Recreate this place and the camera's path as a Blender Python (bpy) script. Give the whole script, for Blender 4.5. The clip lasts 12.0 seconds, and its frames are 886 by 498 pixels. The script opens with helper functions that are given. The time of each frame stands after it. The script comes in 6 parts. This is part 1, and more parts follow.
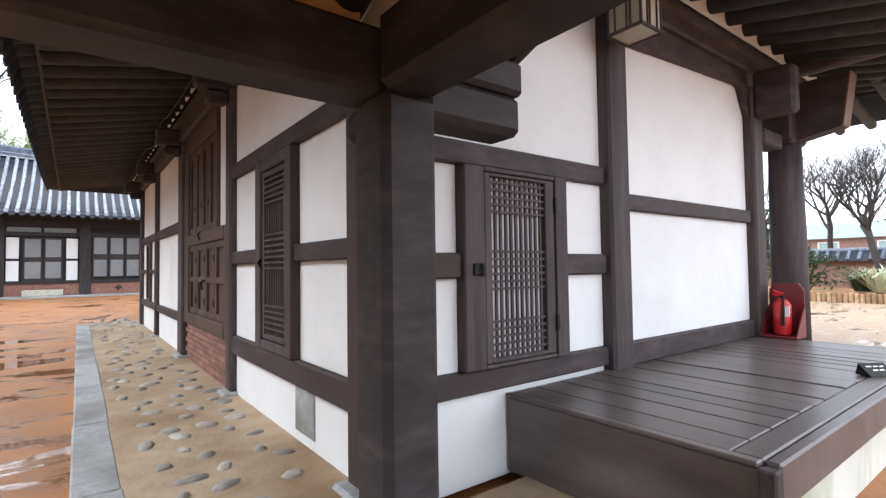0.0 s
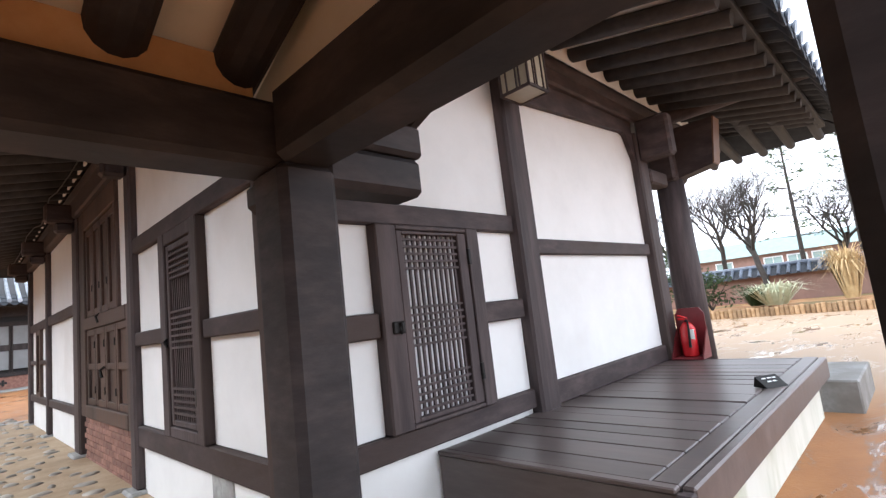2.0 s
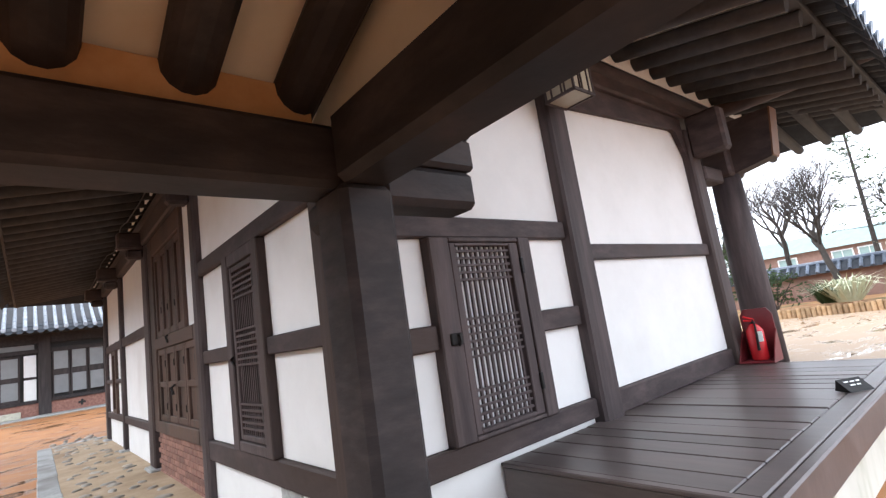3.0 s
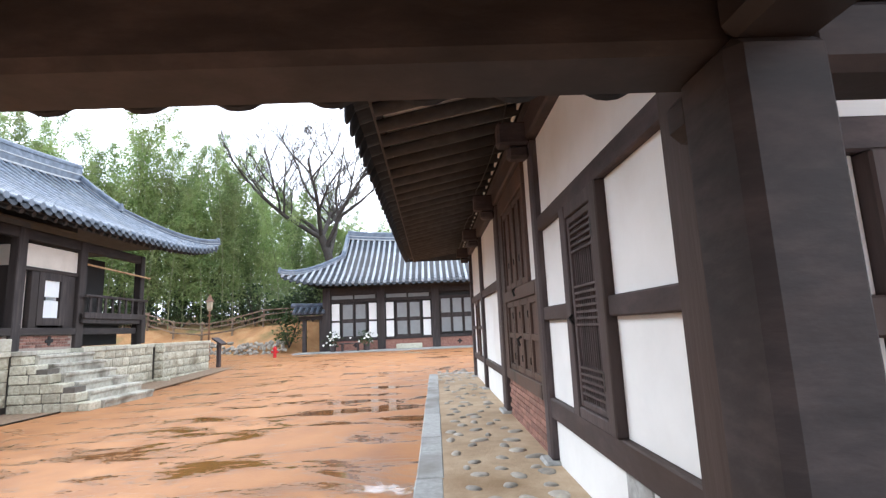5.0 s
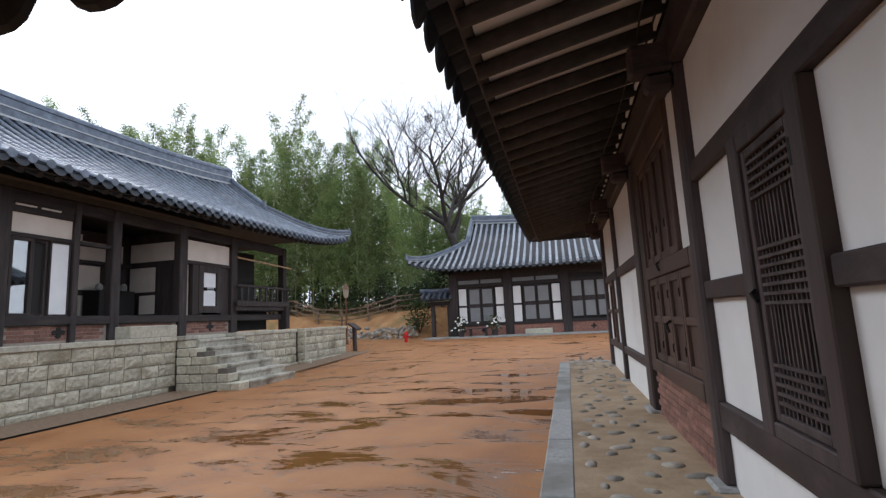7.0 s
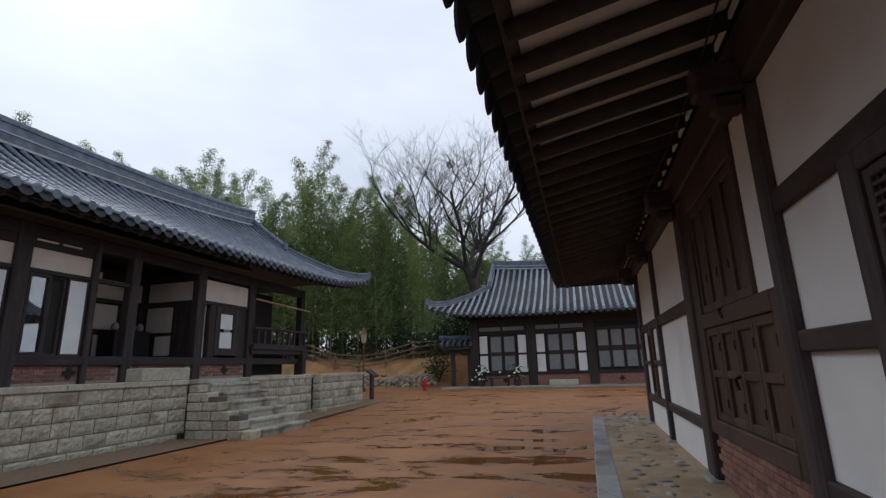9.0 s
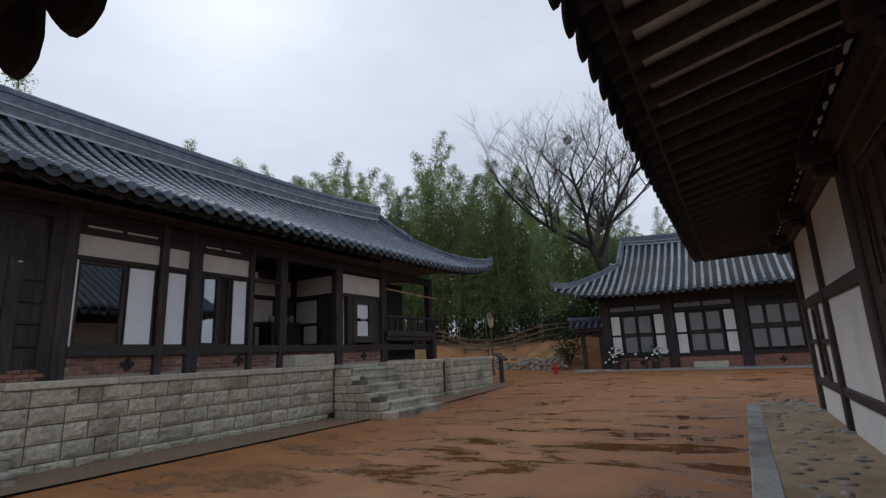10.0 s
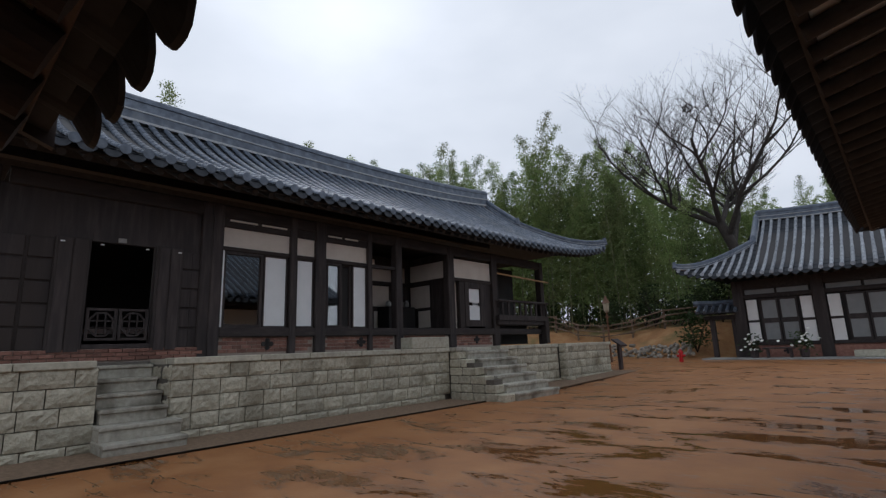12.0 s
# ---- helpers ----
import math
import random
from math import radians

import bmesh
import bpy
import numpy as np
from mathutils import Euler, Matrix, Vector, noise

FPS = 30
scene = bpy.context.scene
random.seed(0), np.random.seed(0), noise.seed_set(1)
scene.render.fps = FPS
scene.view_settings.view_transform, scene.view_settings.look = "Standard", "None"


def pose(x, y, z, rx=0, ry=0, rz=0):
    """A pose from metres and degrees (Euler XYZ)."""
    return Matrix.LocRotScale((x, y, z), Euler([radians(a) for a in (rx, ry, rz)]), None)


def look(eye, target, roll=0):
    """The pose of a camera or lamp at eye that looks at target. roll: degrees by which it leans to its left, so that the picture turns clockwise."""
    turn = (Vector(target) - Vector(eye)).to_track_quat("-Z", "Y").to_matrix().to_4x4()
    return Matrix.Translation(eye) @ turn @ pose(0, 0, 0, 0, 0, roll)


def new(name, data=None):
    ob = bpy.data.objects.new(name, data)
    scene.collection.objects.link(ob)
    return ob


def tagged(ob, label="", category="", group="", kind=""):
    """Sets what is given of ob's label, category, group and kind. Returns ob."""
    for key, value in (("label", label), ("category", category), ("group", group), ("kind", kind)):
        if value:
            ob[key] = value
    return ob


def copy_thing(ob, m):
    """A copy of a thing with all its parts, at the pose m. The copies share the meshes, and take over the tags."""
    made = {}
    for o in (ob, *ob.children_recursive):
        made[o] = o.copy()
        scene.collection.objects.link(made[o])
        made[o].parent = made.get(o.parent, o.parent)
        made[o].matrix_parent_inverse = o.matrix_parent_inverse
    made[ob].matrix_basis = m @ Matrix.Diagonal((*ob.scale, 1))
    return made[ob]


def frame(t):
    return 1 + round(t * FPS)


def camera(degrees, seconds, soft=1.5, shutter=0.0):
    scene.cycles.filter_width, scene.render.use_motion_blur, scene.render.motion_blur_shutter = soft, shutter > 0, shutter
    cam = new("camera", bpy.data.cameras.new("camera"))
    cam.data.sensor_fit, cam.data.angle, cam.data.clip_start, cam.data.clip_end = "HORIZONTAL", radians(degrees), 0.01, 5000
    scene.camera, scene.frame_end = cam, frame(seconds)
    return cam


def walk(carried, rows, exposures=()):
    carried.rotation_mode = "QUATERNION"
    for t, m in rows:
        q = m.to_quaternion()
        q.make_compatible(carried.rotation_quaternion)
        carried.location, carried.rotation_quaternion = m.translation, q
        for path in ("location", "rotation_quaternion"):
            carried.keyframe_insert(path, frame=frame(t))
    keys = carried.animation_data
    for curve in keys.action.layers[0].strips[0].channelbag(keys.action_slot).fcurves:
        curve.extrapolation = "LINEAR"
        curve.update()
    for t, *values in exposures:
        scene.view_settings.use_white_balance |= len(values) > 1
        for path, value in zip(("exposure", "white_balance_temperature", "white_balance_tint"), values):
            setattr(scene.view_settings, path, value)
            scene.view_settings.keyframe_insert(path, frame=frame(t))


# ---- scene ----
cam = camera(84.4, 12.0, soft=1.35)

PATH = [
    (0, (0.197, 0.423, 1.321), (1.404, 2.015, 1.395), -0.8),
    (0.5, (0.229, 0.391, 1.342), (1.524, 1.912, 1.427), -1.8),
    (1, (0.241, 0.365, 1.348), (1.627, 1.793, 1.543), -4.1),
    (1.5, (0.243, 0.356, 1.356), (1.655, 1.752, 1.598), -5.7),
    (2, (0.241, 0.353, 1.355), (1.665, 1.733, 1.615), -6.6),
    (2.5, (0.212, 0.364, 1.364), (1.616, 1.76, 1.649), -7.4),
    (3, (0.19, 0.379, 1.372), (1.482, 1.871, 1.693), -8.5),
    (3.5, (0.2, 0.451, 1.364), (1.122, 2.194, 1.696), -10.0),
    (3.7, (0.206, 0.507, 1.38), (1.001, 2.311, 1.714), -9.1),
    (5.3, (0.448, 1.061, 1.334), (0.385, 3.037, 1.636), -2.2),
    (5.5, (0.484, 1.151, 1.321), (0.351, 3.126, 1.608), -2.3),
    (6, (0.556, 1.346, 1.324), (0.223, 3.299, 1.6), -1.4),
    (6.5, (0.529, 1.551, 1.307), (0.099, 3.491, 1.54), -2.8),
    (7, (0.476, 1.746, 1.336), (0.017, 3.673, 1.616), -2.9),
    (7.2, (0.473, 1.833, 1.329), (0.008, 3.758, 1.613), -3.3),
    (8.8, (0.209, 2.088, 1.329), (-0.178, 3.987, 1.825), -0.7),
    (9, (0.221, 2.149, 1.352), (-0.294, 4.025, 1.82), -1.7),
    (9.5, (0.23, 2.17, 1.359), (-0.613, 3.923, 1.825), -2.7),
    (10, (0.3, 2.218, 1.361), (-0.68, 3.909, 1.784), -2.5),
    (10.5, (0.294, 2.211, 1.347), (-0.793, 3.844, 1.736), -2.7),
    (11, (0.207, 2.235, 1.288), (-0.949, 3.821, 1.674), -3.1),
    (11.5, (0.148, 2.245, 1.268), (-1.089, 3.767, 1.661), -2.6),
    (12, (0.139, 2.256, 1.251), (-1.193, 3.695, 1.643), -2.0),
]
SKY = 0.12
EXPOSURES = [
    (0.0, 1.62, 5950, 10), (3.5, 1.70, 5950, 10), (5.5, 1.83, 5800, 8), (6.0, 1.46, 5850, 9), (6.5, 1.04, 5900, 10), (7.2, 0.51, 5900, 10), (8.8, -0.16, 5850, 10), (9.6, -0.53, 5850, 10), (12.0, -0.46, 5950, 10),
]
walk(cam, [(t, look(eye, target, roll)) for t, eye, target, roll in PATH], EXPOSURES)

# ---- world ----
world = bpy.data.worlds.new("overcast")
scene.world = world
world.use_nodes = True
wn = world.node_tree.nodes
wl = world.node_tree.links
sky = wn.new("ShaderNodeTexSky")
sky.sky_type = "NISHITA"
sky.sun_disc = False
sky.sun_elevation = radians(40)
sky.sun_rotation = radians(-56)
sky.dust_density = 6.0
sky.air_density = 1.2
pale = wn.new("ShaderNodeHueSaturation")
pale.inputs["Saturation"].default_value = 0.12
wl.new(sky.outputs[0], pale.inputs["Color"])
# an even cloud layer over most of the clear sky
wco = wn.new("ShaderNodeTexCoord")
wmap = wn.new("ShaderNodeMapping")
wmap.inputs["Scale"].default_value = (1.0, 1.0, 2.4)
wl.new(wco.outputs["Generated"], wmap.inputs["Vector"])
cloud = wn.new("ShaderNodeTexNoise")
cloud.inputs["Scale"].default_value = 2.1
cloud.inputs["Detail"].default_value = 5
wl.new(wmap.outputs[0], cloud.inputs["Vector"])
ramp = wn.new("ShaderNodeValToRGB")
ramp.color_ramp.elements[0].position, ramp.color_ramp.elements[0].color = 0.3, (7.0, 7.3, 7.8, 1)
ramp.color_ramp.elements[1].position, ramp.color_ramp.elements[1].color = 0.7, (9.3, 9.4, 9.7, 1)
wl.new(cloud.outputs["Fac"], ramp.inputs["Fac"])
veil = wn.new("ShaderNodeMix")
veil.data_type = "RGBA"
veil.inputs["Factor"].default_value = 0.95
wl.new(pale.outputs[0], veil.inputs["A"])
wl.new(ramp.outputs[0], veil.inputs["B"])
wl.new(veil.outputs["Result"], wn["Background"].inputs["Color"])
wn["Background"].inputs["Strength"].default_value = SKY
sun_data = bpy.data.lights.new("sun", "SUN")
sun_data.energy = 0.55
sun_data.angle = radians(25)
sun_data.color = (1.0, 0.97, 0.93)
sun = new("sun", sun_data)
sun.matrix_world = look((-30, 28, 30), (0, 8, 0))


# ---- materials ----
def mat(name, stops, scale=6.0, detail=6.0, stretch=(1, 1, 1), rough=(0.6, 0.8), bump=0.1, bump_scale=None, metal=0.0,
        stain=None, stain_scale=0.7, stain_at=(0.5, 0.65), vary=0.12, spec=0.5, distance=0.01):
    """A noise-grained surface: colour stops, a second larger stain layer, roughness range and fine relief."""
    m = bpy.data.materials.new(name)
    m.use_nodes = True
    n, l = m.node_tree.nodes, m.node_tree.links
    b = n["Principled BSDF"]
    co = n.new("ShaderNodeTexCoord")
    geo = n.new("ShaderNodeNewGeometry")
    mp = n.new("ShaderNodeMapping")
    mp.inputs["Scale"].default_value = stretch
    l.new(geo.outputs["Position"], mp.inputs["Vector"])
    tx = n.new("ShaderNodeTexNoise")
    tx.inputs["Scale"].default_value = scale
    tx.inputs["Detail"].default_value = detail
    tx.inputs["Roughness"].default_value = 0.62
    l.new(mp.outputs[0], tx.inputs["Vector"])
    cr = n.new("ShaderNodeValToRGB")
    e = cr.color_ramp.elements
    while len(e) < len(stops):
        e.new(0.5)
    for i, c in enumerate(stops):
        e[i].position = 0.28 + 0.44 * i / max(1, len(stops) - 1)
        e[i].color = (*c, 1)
    l.new(tx.outputs["Fac"], cr.inputs["Fac"])
    colour = cr.outputs["Color"]
    if stain:
        t2 = n.new("ShaderNodeTexNoise")
        t2.inputs["Scale"].default_value = stain_scale
        t2.inputs["Detail"].default_value = 5
        l.new(mp.outputs[0], t2.inputs["Vector"])
        mr = n.new("ShaderNodeMapRange")
        mr.inputs["From Min"].default_value, mr.inputs["From Max"].default_value = stain_at
        l.new(t2.outputs["Fac"], mr.inputs["Value"])
        mx = n.new("ShaderNodeMix")
        mx.data_type = "RGBA"
        l.new(mr.outputs[0], mx.inputs["Factor"])
        l.new(colour, mx.inputs["A"])
        mx.inputs["B"].default_value = (*stain, 1)
        colour = mx.outputs["Result"]
    if vary:
        oi = n.new("ShaderNodeObjectInfo")
        mr2 = n.new("ShaderNodeMapRange")
        mr2.inputs["To Min"].default_value, mr2.inputs["To Max"].default_value = 1 - vary, 1 + vary
        l.new(oi.outputs["Random"], mr2.inputs["Value"])
        hs = n.new("ShaderNodeHueSaturation")
        l.new(mr2.outputs[0], hs.inputs["Value"])
        l.new(colour, hs.inputs["Color"])
        colour = hs.outputs[0]
    l.new(colour, b.inputs["Base Color"])
    rr = n.new("ShaderNodeMapRange")
    rr.inputs["To Min"].default_value, rr.inputs["To Max"].default_value = rough
    l.new(tx.outputs["Fac"], rr.inputs["Value"])
    l.new(rr.outputs[0], b.inputs["Roughness"])
    b.inputs["Metallic"].default_value = metal
    b.inputs["Specular IOR Level"].default_value = spec
    if bump:
        t3 = n.new("ShaderNodeTexNoise")
        t3.inputs["Scale"].default_value = bump_scale or scale * 3
        t3.inputs["Detail"].default_value = 6
        l.new(mp.outputs[0], t3.inputs["Vector"])
        bp = n.new("ShaderNodeBump")
        bp.inputs["Strength"].default_value = bump
        bp.inputs["Distance"].default_value = distance
        l.new(t3.outputs["Fac"], bp.inputs["Height"])
        l.new(bp.outputs[0], b.inputs["Normal"])
    return m


def ground_mat():
    """Compacted orange granite sand, rain-wet: matte sand, darker damp patches and thin puddles."""
    m = mat("wet_sand", [(0.220, 0.084, 0.024), (0.305, 0.128, 0.039), (0.370, 0.176, 0.066)], scale=1.3, detail=9, vary=0, bump=0.35,
            bump_scale=28, rough=(0.55, 0.8), distance=0.012)
    n, l = m.node_tree.nodes, m.node_tree.links
    b = n["Principled BSDF"]
    geo = n.new("ShaderNodeNewGeometry")
    mp = n.new("ShaderNodeMapping")
    mp.inputs["Rotation"].default_value = (0, 0, 0.35)
    mp.inputs["Scale"].default_value = (0.62, 1.45, 1)
    l.new(geo.outputs["Position"], mp.inputs["Vector"])
    t = n.new("ShaderNodeTexNoise")
    t.inputs["Scale"].default_value = 1.0
    t.inputs["Detail"].default_value = 11
    t.inputs["Roughness"].default_value = 0.72
    t.inputs["Distortion"].default_value = 0.5
    l.new(mp.outputs[0], t.inputs["Vector"])
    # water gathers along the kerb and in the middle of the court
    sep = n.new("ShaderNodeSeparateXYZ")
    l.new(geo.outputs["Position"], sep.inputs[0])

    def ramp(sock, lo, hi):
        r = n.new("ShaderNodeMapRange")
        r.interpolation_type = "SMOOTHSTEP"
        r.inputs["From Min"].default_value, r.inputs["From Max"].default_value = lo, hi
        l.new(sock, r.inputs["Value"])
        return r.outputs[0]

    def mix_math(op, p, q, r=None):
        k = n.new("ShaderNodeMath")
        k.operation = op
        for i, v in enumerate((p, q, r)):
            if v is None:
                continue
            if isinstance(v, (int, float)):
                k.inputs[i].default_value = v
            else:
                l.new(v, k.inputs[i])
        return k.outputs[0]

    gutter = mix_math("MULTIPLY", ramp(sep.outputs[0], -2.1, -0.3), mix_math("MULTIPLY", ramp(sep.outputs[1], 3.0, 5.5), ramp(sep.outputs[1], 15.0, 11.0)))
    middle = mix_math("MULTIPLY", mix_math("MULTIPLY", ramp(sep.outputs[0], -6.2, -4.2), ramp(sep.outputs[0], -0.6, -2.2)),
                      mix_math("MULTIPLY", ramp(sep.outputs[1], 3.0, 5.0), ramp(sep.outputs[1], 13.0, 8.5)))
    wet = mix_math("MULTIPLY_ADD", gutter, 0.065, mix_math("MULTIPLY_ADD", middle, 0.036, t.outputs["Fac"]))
    # thin wet ruts
    rutmap = n.new("ShaderNodeMapping")
    rutmap.inputs["Rotation"].default_value = (0, 0, -0.25)
    rutmap.inputs["Scale"].default_value = (0.28, 1.15, 1)
    l.new(geo.outputs["Position"], rutmap.inputs["Vector"])
    rut = n.new("ShaderNodeTexNoise")
    rut.inputs["Scale"].default_value = 0.9
    rut.inputs["Detail"].default_value = 5
    rut.inputs["Roughness"].default_value = 0.55
    l.new(rutmap.outputs[0], rut.inputs["Vector"])
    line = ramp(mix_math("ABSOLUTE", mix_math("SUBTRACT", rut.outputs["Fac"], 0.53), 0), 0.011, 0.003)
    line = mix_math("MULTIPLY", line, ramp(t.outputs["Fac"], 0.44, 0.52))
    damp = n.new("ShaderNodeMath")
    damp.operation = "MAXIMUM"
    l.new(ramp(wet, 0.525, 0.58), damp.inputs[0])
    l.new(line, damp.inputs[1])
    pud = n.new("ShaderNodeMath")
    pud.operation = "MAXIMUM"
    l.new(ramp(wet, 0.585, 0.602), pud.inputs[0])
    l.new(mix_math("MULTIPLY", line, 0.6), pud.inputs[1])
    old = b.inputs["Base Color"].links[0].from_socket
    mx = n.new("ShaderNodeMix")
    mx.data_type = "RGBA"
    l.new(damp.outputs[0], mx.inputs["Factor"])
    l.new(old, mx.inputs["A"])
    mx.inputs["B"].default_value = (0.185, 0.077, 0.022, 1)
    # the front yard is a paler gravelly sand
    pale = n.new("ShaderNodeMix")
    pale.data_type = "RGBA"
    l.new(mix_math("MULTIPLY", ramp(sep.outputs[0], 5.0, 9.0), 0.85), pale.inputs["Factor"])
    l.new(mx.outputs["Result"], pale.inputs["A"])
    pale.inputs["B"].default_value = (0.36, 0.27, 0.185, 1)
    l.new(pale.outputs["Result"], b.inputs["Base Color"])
    oldr = b.inputs["Roughness"].links[0].from_socket
    mr = n.new("ShaderNodeMix")
    l.new(damp.outputs[0], mr.inputs["Factor"])
    l.new(oldr, mr.inputs["A"])
    mr.inputs["B"].default_value = 0.38
    mr2 = n.new("ShaderNodeMix")
    l.new(pud.outputs[0], mr2.inputs["Factor"])
    l.new(mr.outputs["Result"], mr2.inputs["A"])
    mr2.inputs["B"].default_value = 0.04
    l.new(mr2.outputs["Result"], b.inputs["Roughness"])
    bump = [x for x in n if x.type == "BUMP"][0]
    inv = n.new("ShaderNodeMath")
    inv.operation = "MULTIPLY_ADD"
    l.new(pud.outputs[0], inv.inputs[0])
    inv.inputs[1].default_value = -0.34
    inv.inputs[2].default_value = 0.36
    l.new(inv.outputs[0], bump.inputs["Strength"])
    return m


def glass_mat(name):
    m = bpy.data.materials.new(name)
    m.use_nodes = True
    b = m.node_tree.nodes["Principled BSDF"]
    b.inputs["Base Color"].default_value = (0.9, 0.95, 0.95, 1)
    b.inputs["Transmission Weight"].default_value = 1.0
    b.inputs["Roughness"].default_value = 0.02
    b.inputs["IOR"].default_value = 1.9
    b.inputs["Coat Weight"].default_value = 1.0
    b.inputs["Coat IOR"].default_value = 1.8
    b.inputs["Coat Roughness"].default_value = 0.01
    return m


M = {}
M["timber"] = mat("dark_stained_timber", [(0.0329, 0.0247, 0.0253), (0.0659, 0.0503, 0.0504), (0.1162, 0.0890, 0.0867)], scale=9, stretch=(1, 1, 0.12),
                  rough=(0.5, 0.8), bump=0.4, bump_scale=26, stain=(0.052, 0.036, 0.031), stain_scale=1.1, spec=0.28)
M["beam"] = mat("dark_stained_beam", [(0.0276, 0.0206, 0.0210), (0.0570, 0.0422, 0.0421), (0.1011, 0.0750, 0.0727)], scale=9, stretch=(0.35, 0.35, 1),
                rough=(0.5, 0.8), bump=0.4, bump_scale=24, stain=(0.052, 0.035, 0.03), stain_scale=1.3, spec=0.28)
M["rafter"] = mat("weathered_rafter", [(0.0165, 0.0165, 0.0185), (0.0310, 0.0300, 0.0320), (0.0520, 0.0480, 0.0490)], scale=8, rough=(0.6, 0.85), bump=0.2)
M["gatewood"] = mat("near_black_old_timber", [(0.0160, 0.0142, 0.0151), (0.0339, 0.0290, 0.0298), (0.0678, 0.0546, 0.0541)], scale=9, stretch=(0.35, 0.35, 1),
                    rough=(0.5, 0.8), bump=0.45, bump_scale=22, stain=(0.045, 0.032, 0.029), stain_scale=1.4, stain_at=(0.55, 0.72), spec=0.3)
M["hallwood"] = mat("blackened_hall_timber", [(0.0203, 0.0169, 0.0169), (0.0405, 0.0331, 0.0324), (0.0716, 0.0580, 0.0554)], scale=9, stretch=(1, 1, 0.12),
                    rough=(0.55, 0.85), bump=0.4, bump_scale=26, stain=(0.036, 0.028, 0.025), stain_scale=1.1, spec=0.28)
M["hallbeam"] = mat("blackened_hall_beam", [(0.0162, 0.0138, 0.0138), (0.0324, 0.0264, 0.0258), (0.0576, 0.0462, 0.0438)], scale=9, stretch=(1, 0.2, 1),
                    rough=(0.55, 0.85), bump=0.4, bump_scale=24, stain=(0.034, 0.026, 0.023), stain_scale=1.3, spec=0.28)
M["stepstone"] = mat("rain_stained_step_granite", [(0.2700, 0.2538, 0.2093), (0.3915, 0.3713, 0.3105), (0.4995, 0.4725, 0.4050)], scale=11, detail=9, rough=(0.5, 0.8), bump=0.4,
                     stain=(0.13, 0.115, 0.085), stain_scale=2.1, stain_at=(0.48, 0.68), vary=0.14)
M["brown"] = mat("brown_door_wood", [(0.0403, 0.0218, 0.0161), (0.069, 0.0391, 0.0287), (0.0978, 0.0575, 0.0425)], scale=10, stretch=(1, 1, 0.15),
                 rough=(0.45, 0.7), bump=0.2, stain=(0.03, 0.02, 0.016), stain_scale=1.5)
M["deck"] = mat("glossy_deck_paint", [(0.0588, 0.0433, 0.0407), (0.0924, 0.0715, 0.0672), (0.1329, 0.1051, 0.0980)], scale=7, stretch=(1, 0.2, 1),
                rough=(0.24, 0.46), bump=0.12, bump_scale=14, vary=0.25)
M["white"] = mat("white_lime_plaster", [(0.70, 0.695, 0.68), (0.745, 0.74, 0.725), (0.775, 0.77, 0.76)], scale=2.2, rough=(0.75, 0.95), bump=0.08,
                 bump_scale=18, stain=(0.66, 0.64, 0.61), stain_scale=0.9, stain_at=(0.58, 0.78), vary=0.03)
M["mossy"] = mat("mossy_white_plaster", [(0.5270, 0.5355, 0.4441), (0.6460, 0.6375, 0.5572), (0.6970, 0.6885, 0.6218)], scale=2.5, rough=(0.7, 0.95), bump=0.15,
                 stain=(0.30, 0.33, 0.17), stain_scale=2.2, stain_at=(0.5, 0.72), stretch=(1, 1, 0.35), vary=0)
M["cream"] = mat("cream_ceiling_plaster", [(0.74, 0.64, 0.49), (0.80, 0.71, 0.57), (0.84, 0.76, 0.63)], scale=3, rough=(0.8, 0.95), bump=0.12, vary=0.05)
M["clay"] = mat("orange_clay_plaster", [(0.50, 0.27, 0.11), (0.60, 0.35, 0.16), (0.68, 0.43, 0.22)], scale=4, rough=(0.8, 0.95), bump=0.15, vary=0.05)
M["beige"] = mat("tan_lime_plaster", [(0.56, 0.50, 0.44), (0.62, 0.555, 0.49), (0.66, 0.60, 0.535)], scale=2.2, rough=(0.75, 0.95), bump=0.08,
                 bump_scale=18, stain=(0.50, 0.44, 0.38), stain_scale=0.9, stain_at=(0.58, 0.78), vary=0.05)
M["brick"] = mat("red_brown_brick", [(0.135, 0.062, 0.046), (0.205, 0.098, 0.073), (0.265, 0.145, 0.112)], scale=12, rough=(0.75, 0.95), bump=0.3, vary=0.3)
M["mortar"] = mat("brick_mortar", [(0.24, 0.19, 0.16), (0.33, 0.28, 0.24)], scale=16, rough=(0.85, 0.95), bump=0.3, vary=0)
M["granite"] = mat("grey_granite", [(0.20, 0.20, 0.195), (0.29, 0.29, 0.28), (0.38, 0.38, 0.37)], scale=18, detail=9, rough=(0.5, 0.8), bump=0.25,
                   bump_scale=40, stain=(0.17, 0.16, 0.145), stain_scale=1.4, vary=0.12)
M["ashlar"] = mat("rough_pale_granite", [(0.2754, 0.2550, 0.1906), (0.4182, 0.3900, 0.3023), (0.5406, 0.5100, 0.4046)], scale=14, detail=10, rough=(0.65, 0.9), bump=0.9,
                  bump_scale=17, stain=(0.22, 0.195, 0.135), stain_scale=1.6, stain_at=(0.52, 0.74), vary=0.16, distance=0.03)
M["capstone"] = mat("pale_cap_granite", [(0.3366, 0.3150, 0.2444), (0.4488, 0.4250, 0.3384), (0.5406, 0.5150, 0.4230)], scale=14, rough=(0.55, 0.8), bump=0.25,
                    stain=(0.27, 0.25, 0.21), stain_scale=1.5, stain_at=(0.55, 0.75), vary=0.1)
